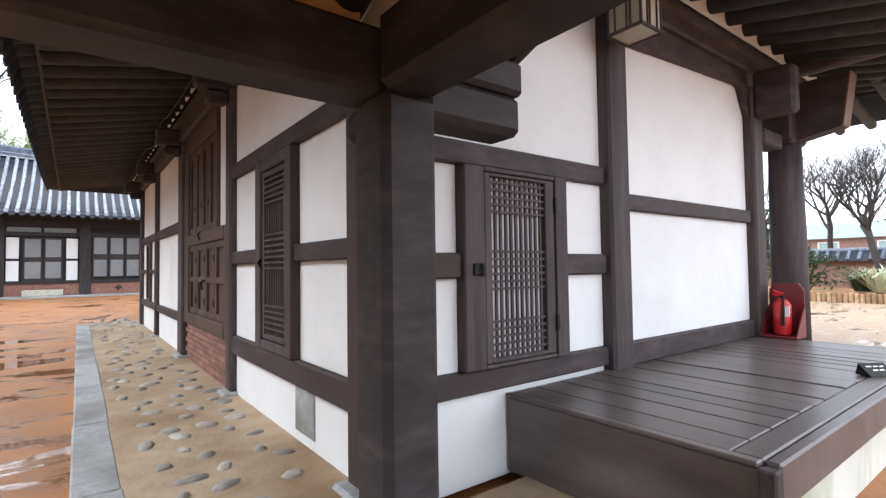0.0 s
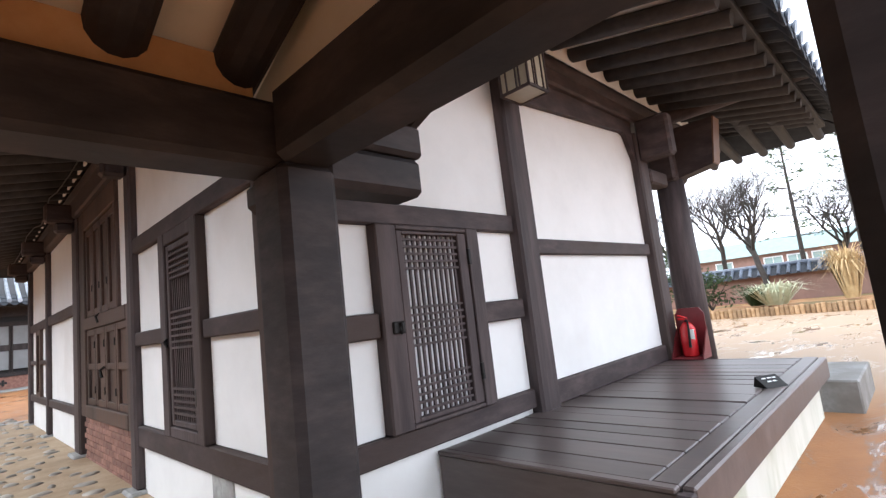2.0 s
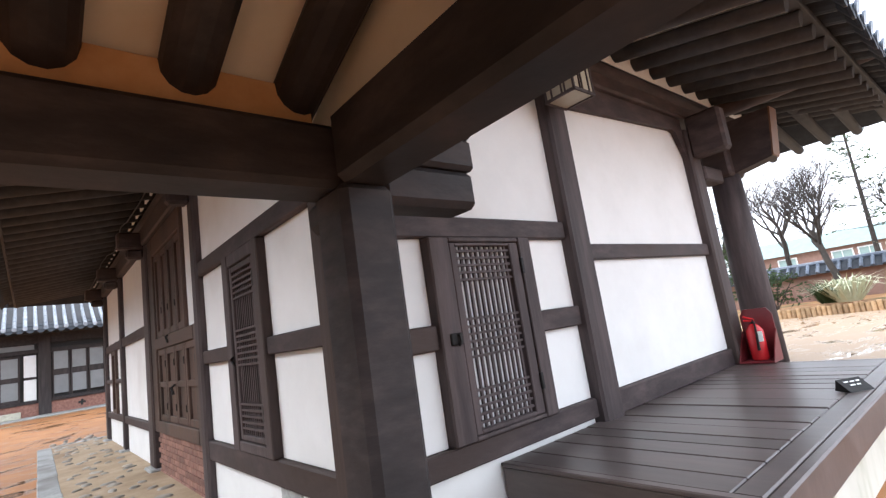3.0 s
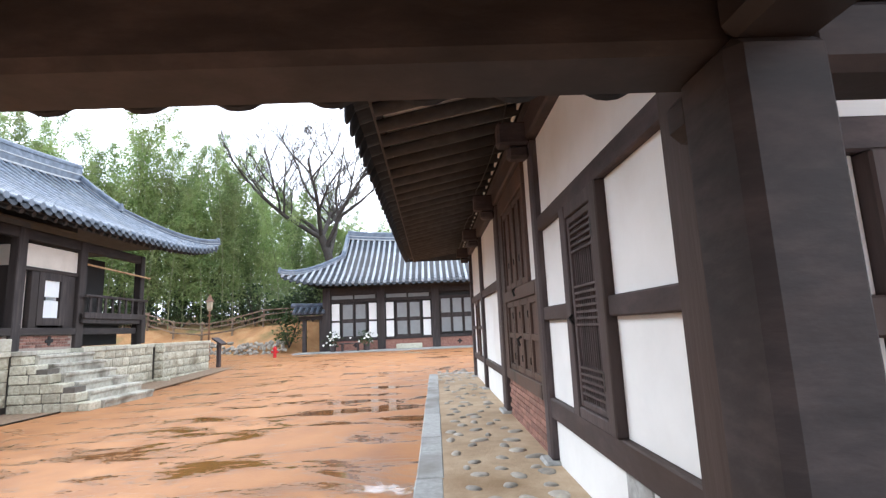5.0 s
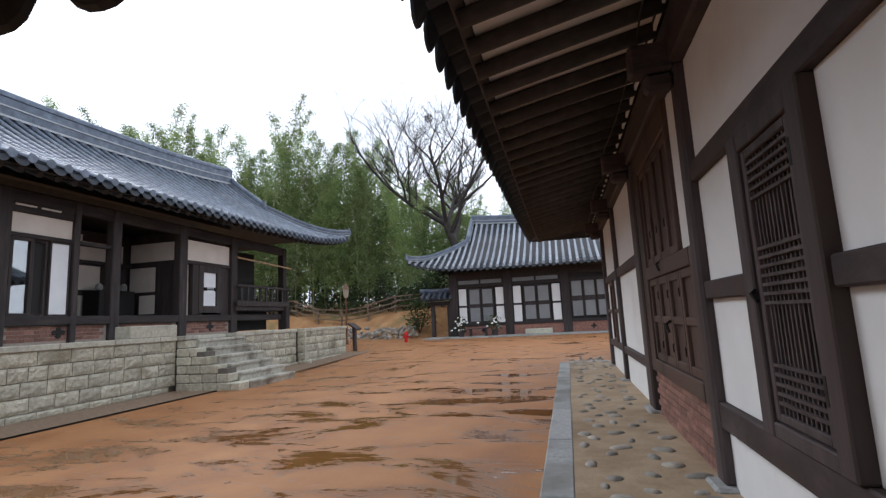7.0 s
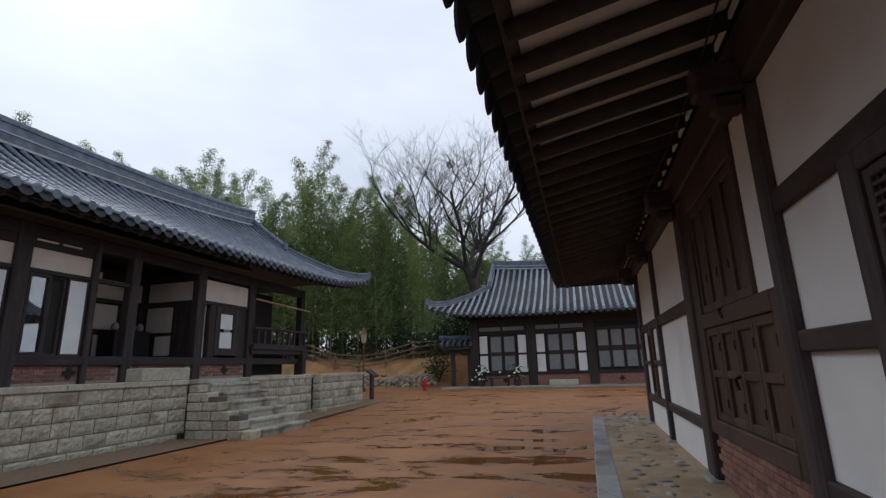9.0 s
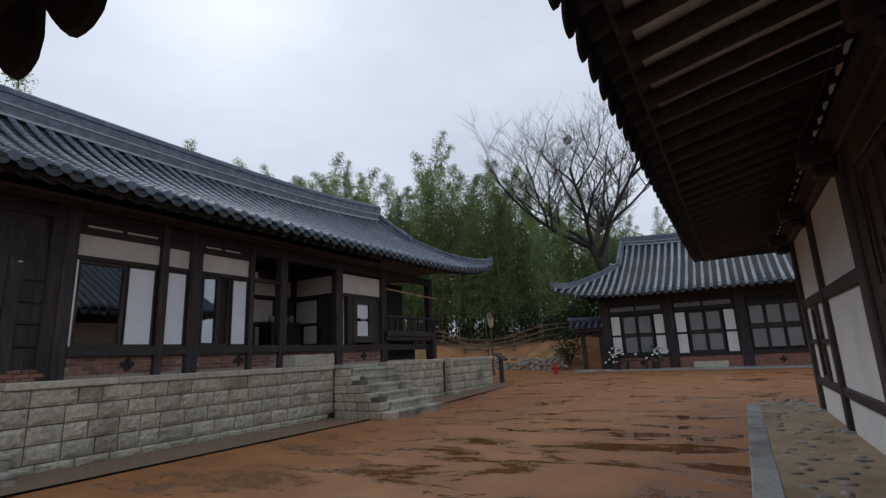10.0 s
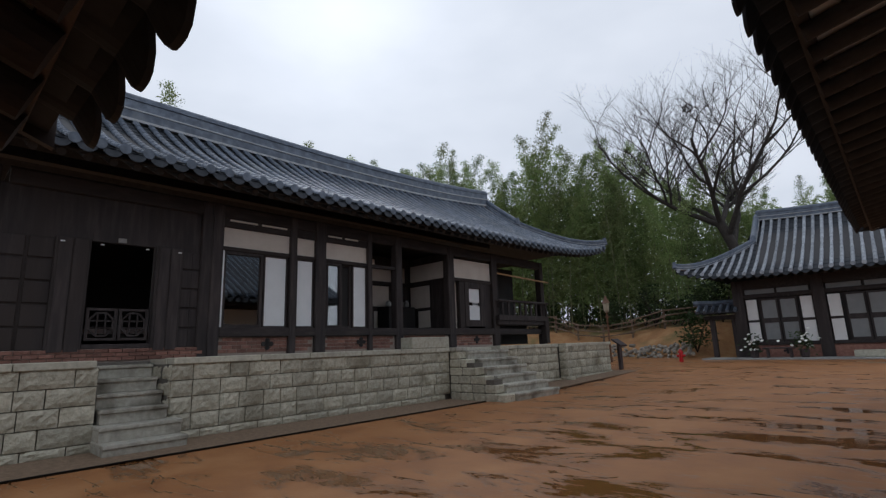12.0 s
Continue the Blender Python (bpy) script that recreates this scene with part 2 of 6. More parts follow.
M["joint"] = mat("dark_stone_joint", [(0.09, 0.08, 0.068), (0.14, 0.125, 0.105)], scale=10, rough=(0.85, 0.95), vary=0)
M["tile"] = mat("dark_clay_roof_tile", [(0.0428, 0.0552, 0.0789), (0.0838, 0.1058, 0.1437), (0.1540, 0.1840, 0.2328)], scale=5, detail=8, rough=(0.28, 0.5), bump=0.3,
                bump_scale=14, stain=(0.22, 0.235, 0.25), stain_scale=1.5, stain_at=(0.55, 0.85), vary=0.2)
# pan tile colour darkened to hold the shade of valleys between cover rows
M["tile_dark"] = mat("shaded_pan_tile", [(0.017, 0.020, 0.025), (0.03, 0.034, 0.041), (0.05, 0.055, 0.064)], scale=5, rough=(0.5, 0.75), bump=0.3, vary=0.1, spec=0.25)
M["sand"] = mat("plinth_sandy_earth", [(0.24, 0.165, 0.095), (0.33, 0.24, 0.15), (0.41, 0.315, 0.215)], scale=3.5, detail=9, rough=(0.7, 0.9), bump=0.6,
                bump_scale=30, stain=(0.21, 0.135, 0.07), stain_scale=1.1, vary=0)
M["pebble"] = mat("set_river_stone", [(0.1617, 0.1470, 0.1237), (0.2646, 0.2380, 0.2018), (0.3822, 0.3360, 0.2734)], scale=9, rough=(0.5, 0.75), bump=0.3, vary=0.3)
M["gravel"] = mat("dark_drain_earth", [(0.1262, 0.0810, 0.0482), (0.1931, 0.1283, 0.0803), (0.2822, 0.1958, 0.1262)], scale=14, detail=9, rough=(0.7, 0.9), bump=0.6, vary=0)
M["earth"] = mat("orange_bank_earth", [(0.24, 0.115, 0.045), (0.36, 0.185, 0.075), (0.45, 0.27, 0.13)], scale=1.1, detail=9, rough=(0.8, 0.95), bump=0.8,
                 bump_scale=5, distance=0.08, stain=(0.16, 0.13, 0.05), stain_scale=0.5, vary=0)
M["paper"] = mat("white_door_paper", [(0.68, 0.70, 0.71), (0.74, 0.755, 0.765)], scale=3, rough=(0.7, 0.9), bump=0.03, vary=0.04)
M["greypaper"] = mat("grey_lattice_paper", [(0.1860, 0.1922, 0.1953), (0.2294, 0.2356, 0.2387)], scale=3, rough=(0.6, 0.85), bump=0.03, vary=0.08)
# near-black holds the shade of rooms and vents; also the chest's dark wood
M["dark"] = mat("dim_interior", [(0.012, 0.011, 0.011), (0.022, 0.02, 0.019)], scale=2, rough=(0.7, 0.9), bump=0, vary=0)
M["void"] = mat("window_mesh_dark", [(0.018, 0.018, 0.02), (0.03, 0.03, 0.033)], scale=30, rough=(0.5, 0.7), bump=0.1, vary=0)
M["iron"] = mat("black_iron", [(0.012, 0.012, 0.012), (0.03, 0.028, 0.027)], scale=20, rough=(0.4, 0.6), bump=0.15, metal=0.7, vary=0)
M["red"] = mat("fire_red_paint", [(0.42, 0.012, 0.016), (0.52, 0.02, 0.024)], scale=5, rough=(0.18, 0.32), bump=0.02, vary=0)
M["maroon"] = mat("maroon_board", [(0.12, 0.012, 0.016), (0.17, 0.02, 0.024)], scale=6, rough=(0.3, 0.5), bump=0.05, vary=0)
M["label"] = mat("white_label", [(0.75, 0.75, 0.73), (0.8, 0.8, 0.78)], scale=8, rough=(0.4, 0.5), bump=0, vary=0)
M["lampglass"] = mat("frosted_lantern_pane", [(0.34, 0.30, 0.22), (0.42, 0.38, 0.28)], scale=4, rough=(0.35, 0.5), bump=0.03, vary=0)
M["bark"] = mat("dark_bark", [(0.0217, 0.0174, 0.0143), (0.0403, 0.0329, 0.0273), (0.0620, 0.0515, 0.0434)], scale=5, rough=(0.8, 0.95), bump=0.6, vary=0.1)
M["culm"] = mat("bamboo_culm", [(0.10, 0.12, 0.05), (0.16, 0.17, 0.08), (0.22, 0.21, 0.11)], scale=3, rough=(0.45, 0.65), bump=0.05, vary=0.25)
M["leaf"] = mat("bamboo_leaf", [(0.1176, 0.1904, 0.0560), (0.2016, 0.2744, 0.0918), (0.2856, 0.3360, 0.1344)], scale=0.9, rough=(0.5, 0.7), bump=0, vary=0.35,
                stain=(0.17, 0.165, 0.065), stain_scale=0.25, stain_at=(0.5, 0.75))
M["shrub"] = mat("dark_shrub_leaf", [(0.025, 0.045, 0.015), (0.045, 0.075, 0.025), (0.07, 0.10, 0.04)], scale=2.5, rough=(0.5, 0.7), bump=0, vary=0.3)
M["dry"] = mat("dry_straw", [(0.30, 0.20, 0.09), (0.42, 0.30, 0.15), (0.5, 0.38, 0.22)], scale=4, rough=(0.7, 0.9), bump=0, vary=0.2)
M["palegrass"] = mat("pale_striped_grass", [(0.45, 0.48, 0.30), (0.62, 0.63, 0.47)], scale=6, rough=(0.6, 0.8), bump=0, vary=0.1)
M["log"] = mat("edging_log", [(0.22, 0.13, 0.06), (0.33, 0.21, 0.11), (0.42, 0.29, 0.17)], scale=8, rough=(0.7, 0.9), bump=0.3, vary=0.3)
M["fence"] = mat("weathered_fence_wood", [(0.10, 0.065, 0.04), (0.16, 0.11, 0.075), (0.22, 0.165, 0.12)], scale=7, rough=(0.7, 0.9), bump=0.3, vary=0.25)
M["lampwood"] = mat("brown_lamp_post", [(0.10, 0.045, 0.02), (0.16, 0.075, 0.035)], scale=9, rough=(0.5, 0.7), bump=0.1, vary=0)
M["yellow"] = mat("yellow_paint", [(0.65, 0.42, 0.02), (0.72, 0.48, 0.03)], scale=3, rough=(0.4, 0.6), bump=0, vary=0)
M["farbrick"] = mat("far_red_brick_wall", [(0.21, 0.125, 0.10), (0.28, 0.17, 0.135)], scale=3, rough=(0.8, 0.9), bump=0, vary=0.1)
M["teal"] = mat("teal_metal_roof", [(0.20, 0.29, 0.28), (0.26, 0.35, 0.335)], scale=1.5, rough=(0.4, 0.6), bump=0, vary=0)
M["flower"] = mat("white_petal", [(0.7, 0.7, 0.64), (0.78, 0.78, 0.72)], scale=8, rough=(0.6, 0.8), bump=0, vary=0.05)
M["mortarline"] = mat("pale_ridge_mortar", [(0.34, 0.35, 0.36), (0.46, 0.47, 0.48)], scale=6, rough=(0.7, 0.9), bump=0.2, vary=0.05)
M["tile_pale"] = mat("pale_grey_roof_tile", [(0.1430, 0.1591, 0.1860), (0.2600, 0.2811, 0.3142), (0.4290, 0.4508, 0.4823)], scale=5, detail=8, rough=(0.3, 0.5), bump=0.3, bump_scale=14, vary=0.25)
M["glass"] = glass_mat("window_glass")
for key in ("leaf", "shrub"):                      # thin leaves let some light through
    nt = M[key].node_tree
    pb, out = nt.nodes["Principled BSDF"], nt.nodes["Material Output"]
    thin = nt.nodes.new("ShaderNodeBsdfTranslucent")
    nt.links.new(pb.inputs["Base Color"].links[0].from_socket, thin.inputs["Color"])
    both = nt.nodes.new("ShaderNodeMixShader")
    both.inputs[0].default_value = 0.5
    nt.links.new(pb.outputs[0], both.inputs[1])
    nt.links.new(thin.outputs[0], both.inputs[2])
    nt.links.new(both.outputs[0], out.inputs["Surface"])
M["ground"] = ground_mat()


# ---- mesh helpers ----
class Build:
    """Collects vertices and faces of one mesh."""

    def __init__(self):
        self.v, self.f = [], []

    def add(self, verts, faces):
        k = len(self.v)
        self.v.extend([tuple(p) for p in verts])
        self.f.extend([tuple(i + k for i in f) for f in faces])
        return self

    def box(self, x0, x1, y0, y1, z0, z1, c=0.0):
        x0, x1 = min(x0, x1), max(x0, x1)
        y0, y1 = min(y0, y1), max(y0, y1)
        z0, z1 = min(z0, z1), max(z0, z1)
        lo, hi = (x0, y0, z0), (x1, y1, z1)
        if c <= 0:
            p = [(hi[0] if i & 1 else lo[0], hi[1] if i & 2 else lo[1], hi[2] if i & 4 else lo[2]) for i in range(8)]
            return self.add(p, [(0, 2, 3, 1), (4, 5, 7, 6), (0, 1, 5, 4), (2, 6, 7, 3), (0, 4, 6, 2), (1, 3, 7, 5)])
        c = min(c, 0.45 * min(x1 - x0, y1 - y0, z1 - z0))
        p, at = [], {}
        for i in range(8):
            s = (i & 1, (i >> 1) & 1, (i >> 2) & 1)
            for a in range(3):
                q = []
                for b in range(3):
                    edge = hi[b] if s[b] else lo[b]
                    q.append(edge if b == a else edge + (-c if s[b] else c))
                at[i, a] = len(p)
                p.append(q)
        f = []
        for a in range(3):
            b, d = (a + 1) % 3, (a + 2) % 3
            for s in (0, 1):
                ring = [(s << a) | (u << b) | (w << d) for u, w in ((0, 0), (1, 0), (1, 1), (0, 1))]
                ring = [at[i, a] for i in ring]
                f.append(ring if s else ring[::-1])
            for u, w in ((0, 0), (1, 0), (1, 1), (0, 1)):
                i = (u << b) | (w << d)
                j = i | (1 << a)
                q = [at[i, b], at[j, b], at[j, d], at[i, d]]
                f.append(q if (u ^ w) else q[::-1])
        for i in range(8):
            t = [at[i, 0], at[i, 1], at[i, 2]]
            f.append(t if bin(i).count("1") % 2 else t[::-1])
        return self.add(p, f)

    def tube(self, pts, radii, n=8, cap=True):
        """A round bar through the points."""
        pts = [Vector(p) for p in pts]
        base = len(self.v)
        up = None
        for i, p in enumerate(pts):
            d = (pts[min(i + 1, len(pts) - 1)] - pts[max(i - 1, 0)]).normalized()
            if up is None:
                up = d.orthogonal().normalized()
            up = (up - d * up.dot(d)).normalized()
            side = d.cross(up)
            r = radii[i] if hasattr(radii, "__len__") else radii
            for k in range(n):
                a = 2 * math.pi * k / n
                self.v.append(tuple(p + r * (math.cos(a) * up + math.sin(a) * side)))
        for i in range(len(pts) - 1):
            for k in range(n):
                a, b = base + i * n + k, base + i * n + (k + 1) % n
                self.f.append((a, b, b + n, a + n))
        if cap:
            self.f.append(tuple(base + k for k in range(n))[::-1])
            self.f.append(tuple(base + (len(pts) - 1) * n + k for k in range(n)))
        return self

    def prism(self, outline, axis, a0, a1):
        """An outline in the two other axes, pushed along axis from a0 to a1."""
        def put(u, w, a):
            q = [u, w]
            q.insert(axis, a)
            return tuple(q)
        n = len(outline)
        p = [put(u, w, a0) for u, w in outline] + [put(u, w, a1) for u, w in outline]
        f = [tuple(range(n))[::-1], tuple(range(n, 2 * n))] + [(i, (i + 1) % n, (i + 1) % n + n, i + n) for i in range(n)]
        return self.add(p, f)

    def mesh(self, name, material, smooth=False):
        me = bpy.data.meshes.new(name)
        me.from_pydata(self.v, [], self.f)
        me.materials.append(material)
        bm = bmesh.new()
        bm.from_mesh(me)
        bmesh.ops.recalc_face_normals(bm, faces=bm.faces)
        bm.to_mesh(me)
        bm.free()
        if smooth:
            for p in me.polygons:
                p.use_smooth = True
        me.update()
        return me


def thing(name, x, y, z, label, category, group="", kind=""):
    return_ob = new(name)
    return_ob.empty_display_size = 0.1
    return_ob.matrix_world = pose(x, y, z)
    return tagged(return_ob, label, category, group, kind)


def undo(parent):
    """Takes a child's points back to world metres: only the top of a thing stands off the origin."""
    return parent.matrix_basis.inverted() if parent.parent is None else Matrix()


def part(name, b, material, parent, label="", smooth=False):
    """Links a Build, whose points are in world metres, as one mesh under its parent."""
    ob = new(name, b.mesh(name, material, smooth))
    if parent is not None:
        ob.parent = parent
        ob.matrix_parent_inverse = undo(parent)
    return tagged(ob, label)


def whole(name, b, material, label, category, group="", kind="", smooth=False):
    return tagged(new(name, b.mesh(name, material, smooth)), label, category, group, kind)


def piece(name, me, parent, m):
    """One of many alike pieces on shared mesh data, at a world pose."""
    ob = new(name, me)
    ob.parent = parent
    ob.matrix_parent_inverse = undo(parent)
    ob.matrix_basis = m
    return ob


def bar(x0, x1, y0, y1, z0, z1, c=0.012):
    return Build().box(x0, x1, y0, y1, z0, z1, c)


# ---- ground ----
def ground_z(y, x=0.0):
    """The court falls a little towards the terrace drain and rises to the end hall."""
    t = min(1.0, max(0.0, (y - 15.0) / 12.3))
    f = min(1.0, max(0.0, (-1.0 - x) / 5.5)) * (1 - t)
    return 0.30 * t * t * (3 - 2 * t) - 0.08 * f * f * (3 - 2 * f)


b = Build()
xs = [-400, -120, -60, -30, -20, -14, -10, -8, -6.5, -5, -3.5, -2, -1, 2, 6, 12, 20, 40, 90, 200, 400]
ys = [-400, -100, -40, -15, -5, 0, 4, 8, 12, 15, 16.5, 18, 19.5, 21, 22.5, 24, 25.5, 27.3, 32, 40, 60, 120, 400]
b.add([(x, y, ground_z(y, x)) for y in ys for x in xs],
      [(j * len(xs) + i, j * len(xs) + i + 1, (j + 1) * len(xs) + i + 1, (j + 1) * len(xs) + i) for j in range(len(ys) - 1) for i in range(len(xs) - 1)])
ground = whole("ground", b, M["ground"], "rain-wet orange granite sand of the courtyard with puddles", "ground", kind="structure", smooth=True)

# Plinth under the eaves of the near house, with its granite edging
plinth = thing("pavement", 0.9, 8.0, 0.0, "sandy plinth under the eaves with set river stones", "pavement", kind="structure")
part("earth_bed", Build().box(0.42, 1.56, 2.45, 14.55, -0.1, 0.097), M["sand"], plinth)
part("gate_bed", Build().box(0.44, 2.32, 0.6, 2.45, -0.1, 0.096), M["sand"], plinth)
kerb_me = Build().box(-0.12, 0.12, -0.770, 0.770, -0.2, 0.0, 0.012).mesh("kerb_stone", M["granite"])
for i in range(9):
    piece("kerb_stone", kerb_me, plinth, pose(0.30 + 0.012 * i + 0.004 * math.sin(i * 2.3), 1.43 + 1.55 * i, 0.105 + 0.003 * math.cos(i * 1.7), 0, 0, -0.45 + 0.12 * math.sin(i * 4.1)))
kerb_end = Build().box(-0.115, 0.115, -0.5, 0.5, -0.16, 0.0, 0.012).mesh("kerb_stone", M["granite"])
for i in range(2):
    piece("kerb_stone", kerb_end, plinth, pose(1.03 + 1.0 * i, 14.67, 0.100, 0, 0, 90))


def stone_mesh(seed):
    rng = random.Random(seed)
    v, f = [(0, 0, 0.028)], []
    n = 9
    for ring, (r, z) in enumerate(((0.6, 0.024), (0.92, 0.012), (1.0, -0.02))):
        for k in range(n):
            a = 2 * math.pi * k / n
            q = r * (1 + 0.16 * math.sin(2 * a + seed) + 0.08 * math.sin(3 * a + 2 * seed))
            v.append((0.085 * q * math.cos(a), 0.06 * q * math.sin(a), z + rng.uniform(-0.002, 0.002)))
    for k in range(n):
        f.append((0, 1 + k, 1 + (k + 1) % n))
        for ring in range(2):
            o = 1 + ring * n
            f.append((o + k, o + n + k, o + n + (k + 1) % n, o + (k + 1) % n))
    return Build().add(v, f).mesh("river_stone", M["pebble"], True)


stones = [stone_mesh(i) for i in range(6)]
rng = random.Random(5)
count = 0
for row in range(50):
    for col in range(3):
        y = 2.3 + row * 0.27 + rng.uniform(-0.08, 0.08)
        x = 0.62 + col * 0.29 + rng.uniform(-0.09, 0.09) + (0.13 if row % 2 else 0)
        s = rng.uniform(0.6, 1.25)
        if x > 1.36 or rng.random() < 0.16:
            continue
        ob = piece("river_stone", stones[rng.randrange(6)], plinth, pose(x, y, 0.092, 0, 0, rng.uniform(0, 180)) @ Matrix.Diagonal((s, s, 1, 1)))


# ---- near house: frame and walls ----
house = thing("house", 1.5, 2.6, 0.1, "white-plastered timber-framed hanok with dark stained beams", "house")
XW, YW = 1.50, 2.62           # faces of the plaster
TOP = 3.17


def post_at(name, x0, x1, y0, y1, z0, z1, label="", c=0.02):
    return part(name, bar(x0, x1, y0, y1, z0, z1, c), M["timber"], house, label)


LEFT_POSTS = ((2.54, 2.97), (5.55, 5.72), (8.20, 8.54), (10.97, 11.14), (13.45, 13.68))
for y0, y1 in LEFT_POSTS:
    post_at("post", 1.43, 1.655, y0, y1, 0.12, TOP)
    part("foundation_stone", bar(1.36, 1.70, y0 - 0.06, y1 + 0.06, 0.02, 0.125, 0.02), M["granite"], house)
# plaster of the long side, bay by bay: z ranges of white panels
def plaster(name, y0, y1, z0, z1, m="white"):
    return part(name, bar(XW, XW + 0.12, y0, y1, z0, z1, 0.004), M[m], house)


def rail_left(y0, y1, z0, z1, m="beam", x=1.452):
    return part("beam", bar(x, XW + 0.1, y0, y1, z0, z1, 0.01), M[m], house)


# first bay with the shuttered window
for y0, y1 in ((2.97, 3.85), (4.70, 5.55)):
    plaster("plaster_panel", y0, y1, 0.675, 1.375)
    plaster("plaster_panel", y0, y1, 1.50, 2.23)
    rail_left(y0, y1, 1.375, 1.50)
plaster("plaster_panel", 2.97, 5.55, 2.37, TOP)
rail_left(2.97, 5.55, 2.23, 2.37)
rail_left(2.97, 5.55, 0.50, 0.675)
plaster("plaster_panel", 2.97, 3.58, 0.05, 0.50)
plaster("plaster_panel", 3.93, 5.55, 0.05, 0.50)
plaster("plaster_panel", 3.58, 3.93, 0.05, 0.165)
part("vent_cover", bar(1.492, 1.6, 3.58, 3.93, 0.165, 0.50, 0.006), M["granite"], house, "grey sheet vent cover")
# second bay: brick base, panel doors
plaster("plaster_panel", 5.72, 6.23, 1.80, TOP)
# third and fourth bays
for y0, y1 in ((8.54, 10.97), (11.14, 13.45)):
    plaster("plaster_panel", y0, y1, 2.06, TOP)
    rail_left(y0, y1, 1.905, 2.06)
    rail_left(y0, y1, 0.57, 0.695)
    plaster("plaster_panel", y0, y1, 0.05, 0.57)
plaster("plaster_panel", 8.54, 10.97, 0.695, 1.905)
for y0, y1 in ((11.14, 12.02), (12.59, 13.45)):
    plaster("plaster_panel", y0, y1, 0.695, 1.27)
    plaster("plaster_panel", y0, y1, 1.35, 1.905)
    rail_left(y0, y1, 1.27, 1.35)
part("purlin", bar(1.40, 1.66, 2.4, 13.9, TOP, 3.42, 0.02), M["beam"], house)
part("purlin", Build().tube([(1.53, 0.9, 3.53), (1.53, 16.6, 3.53)], 0.12, 12), M["beam"], house, smooth=True)
for y0, y1 in LEFT_POSTS:
    yc = (y0 + y1) / 2
    part("bracket", bar(1.12, 1.44, yc - 0.09, yc + 0.09, 3.12, 3.36, 0.025), M["beam"], house)
    part("bracket", bar(1.22, 1.43, yc - 0.075, yc + 0.075, 2.98, 3.115, 0.03), M["beam"], house)
# end wall and back, closing the house
part("end_wall", bar(1.56, 6.15, 13.5, 13.62, 0.05, TOP, 0.004), M["white"], house)
part("back_wall", bar(6.03, 6.15, 2.80, 13.5, 0.05, TOP, 0.004), M["white"], house)

# window of the first bay
win = part("window", Build().box(1.43, 1.60, 3.85, 3.97, 0.676, 2.228, 0.008).box(1.43, 1.60, 4.56, 4.70, 0.676, 2.228, 0.008)
           .box(1.435, 1.60, 3.97, 4.56, 2.13, 2.228, 0.006).box(1.435, 1.60, 3.97, 4.56, 0.676, 0.75, 0.006), M["timber"], house, "dark timber window frame")
part("shutter_backing", Build().box(1.50, 1.515, 3.97, 4.56, 0.75, 2.13), M["void"], win)
part("shutter_frame", Build().box(1.445, 1.475, 3.985, 4.03, 0.76, 2.12, 0.005).box(1.445, 1.475, 4.50, 4.545, 0.76, 2.12, 0.005)
     .box(1.446, 1.475, 4.03, 4.50, 2.075, 2.12, 0.005).box(1.446, 1.475, 4.03, 4.50, 0.76, 0.80, 0.005), M["timber"], win)
upright = Build().box(-0.011, 0.011, -0.007, 0.007, 0, 1.275).mesh("lattice_bar", M["timber"])
for k in range(11):
    piece("lattice_bar", upright, win, pose(1.474, 4.03 + 0.47 * (k + 0.5) / 11, 0.80))
crossbar = Build().box(-0.009, 0.009, -0.235, 0.235, -0.008, 0.008).mesh("lattice_bar", M["timber"])
for z in (2.04, 1.995, 1.95, 1.905, 1.86, 1.60, 1.555, 1.51, 1.465, 1.42, 1.375, 1.33, 1.03, 0.985, 0.94, 0.895, 0.85):
    piece("lattice_bar", crossbar, win, pose(1.458, 4.265, z))
for z in (0.98, 1.95):
    part("hinge", bar(1.432, 1.447, 3.97, 4.0, z - 0.06, z + 0.06, 0.004), M["iron"], win)
part("latch", Build().tube([(1.44, 4.57, 1.40), (1.415, 4.56, 1.38), (1.43, 4.53, 1.34)], 0.012, 6), M["iron"], win)

# panel doors of the second bay over a brick base
door = part("door", bar(1.46, 1.60, 5.72, 5.90, 0.60, 1.80, 0.006), M["brown"], house, "brown boarded doors with small panels")
for box in ((1.46, 1.60, 7.90, 8.20, 0.60, TOP), (1.455, 1.60, 5.90, 7.90, 0.60, 0.75), (1.455, 1.60, 5.90, 7.90, 1.655, 1.80), (1.46, 1.60, 6.23, 7.90, 2.92, TOP), (1.46, 1.60, 6.23, 6.32, 1.80, 2.92)):
    part("frame_board", bar(*box, 0.008), M["brown"], door)
part("door_backing", Build().box(1.535, 1.58, 5.90, 7.90, 0.75, 1.655).box(1.535, 1.58, 6.32, 7.90, 1.80, 2.92), M["brown"], door)
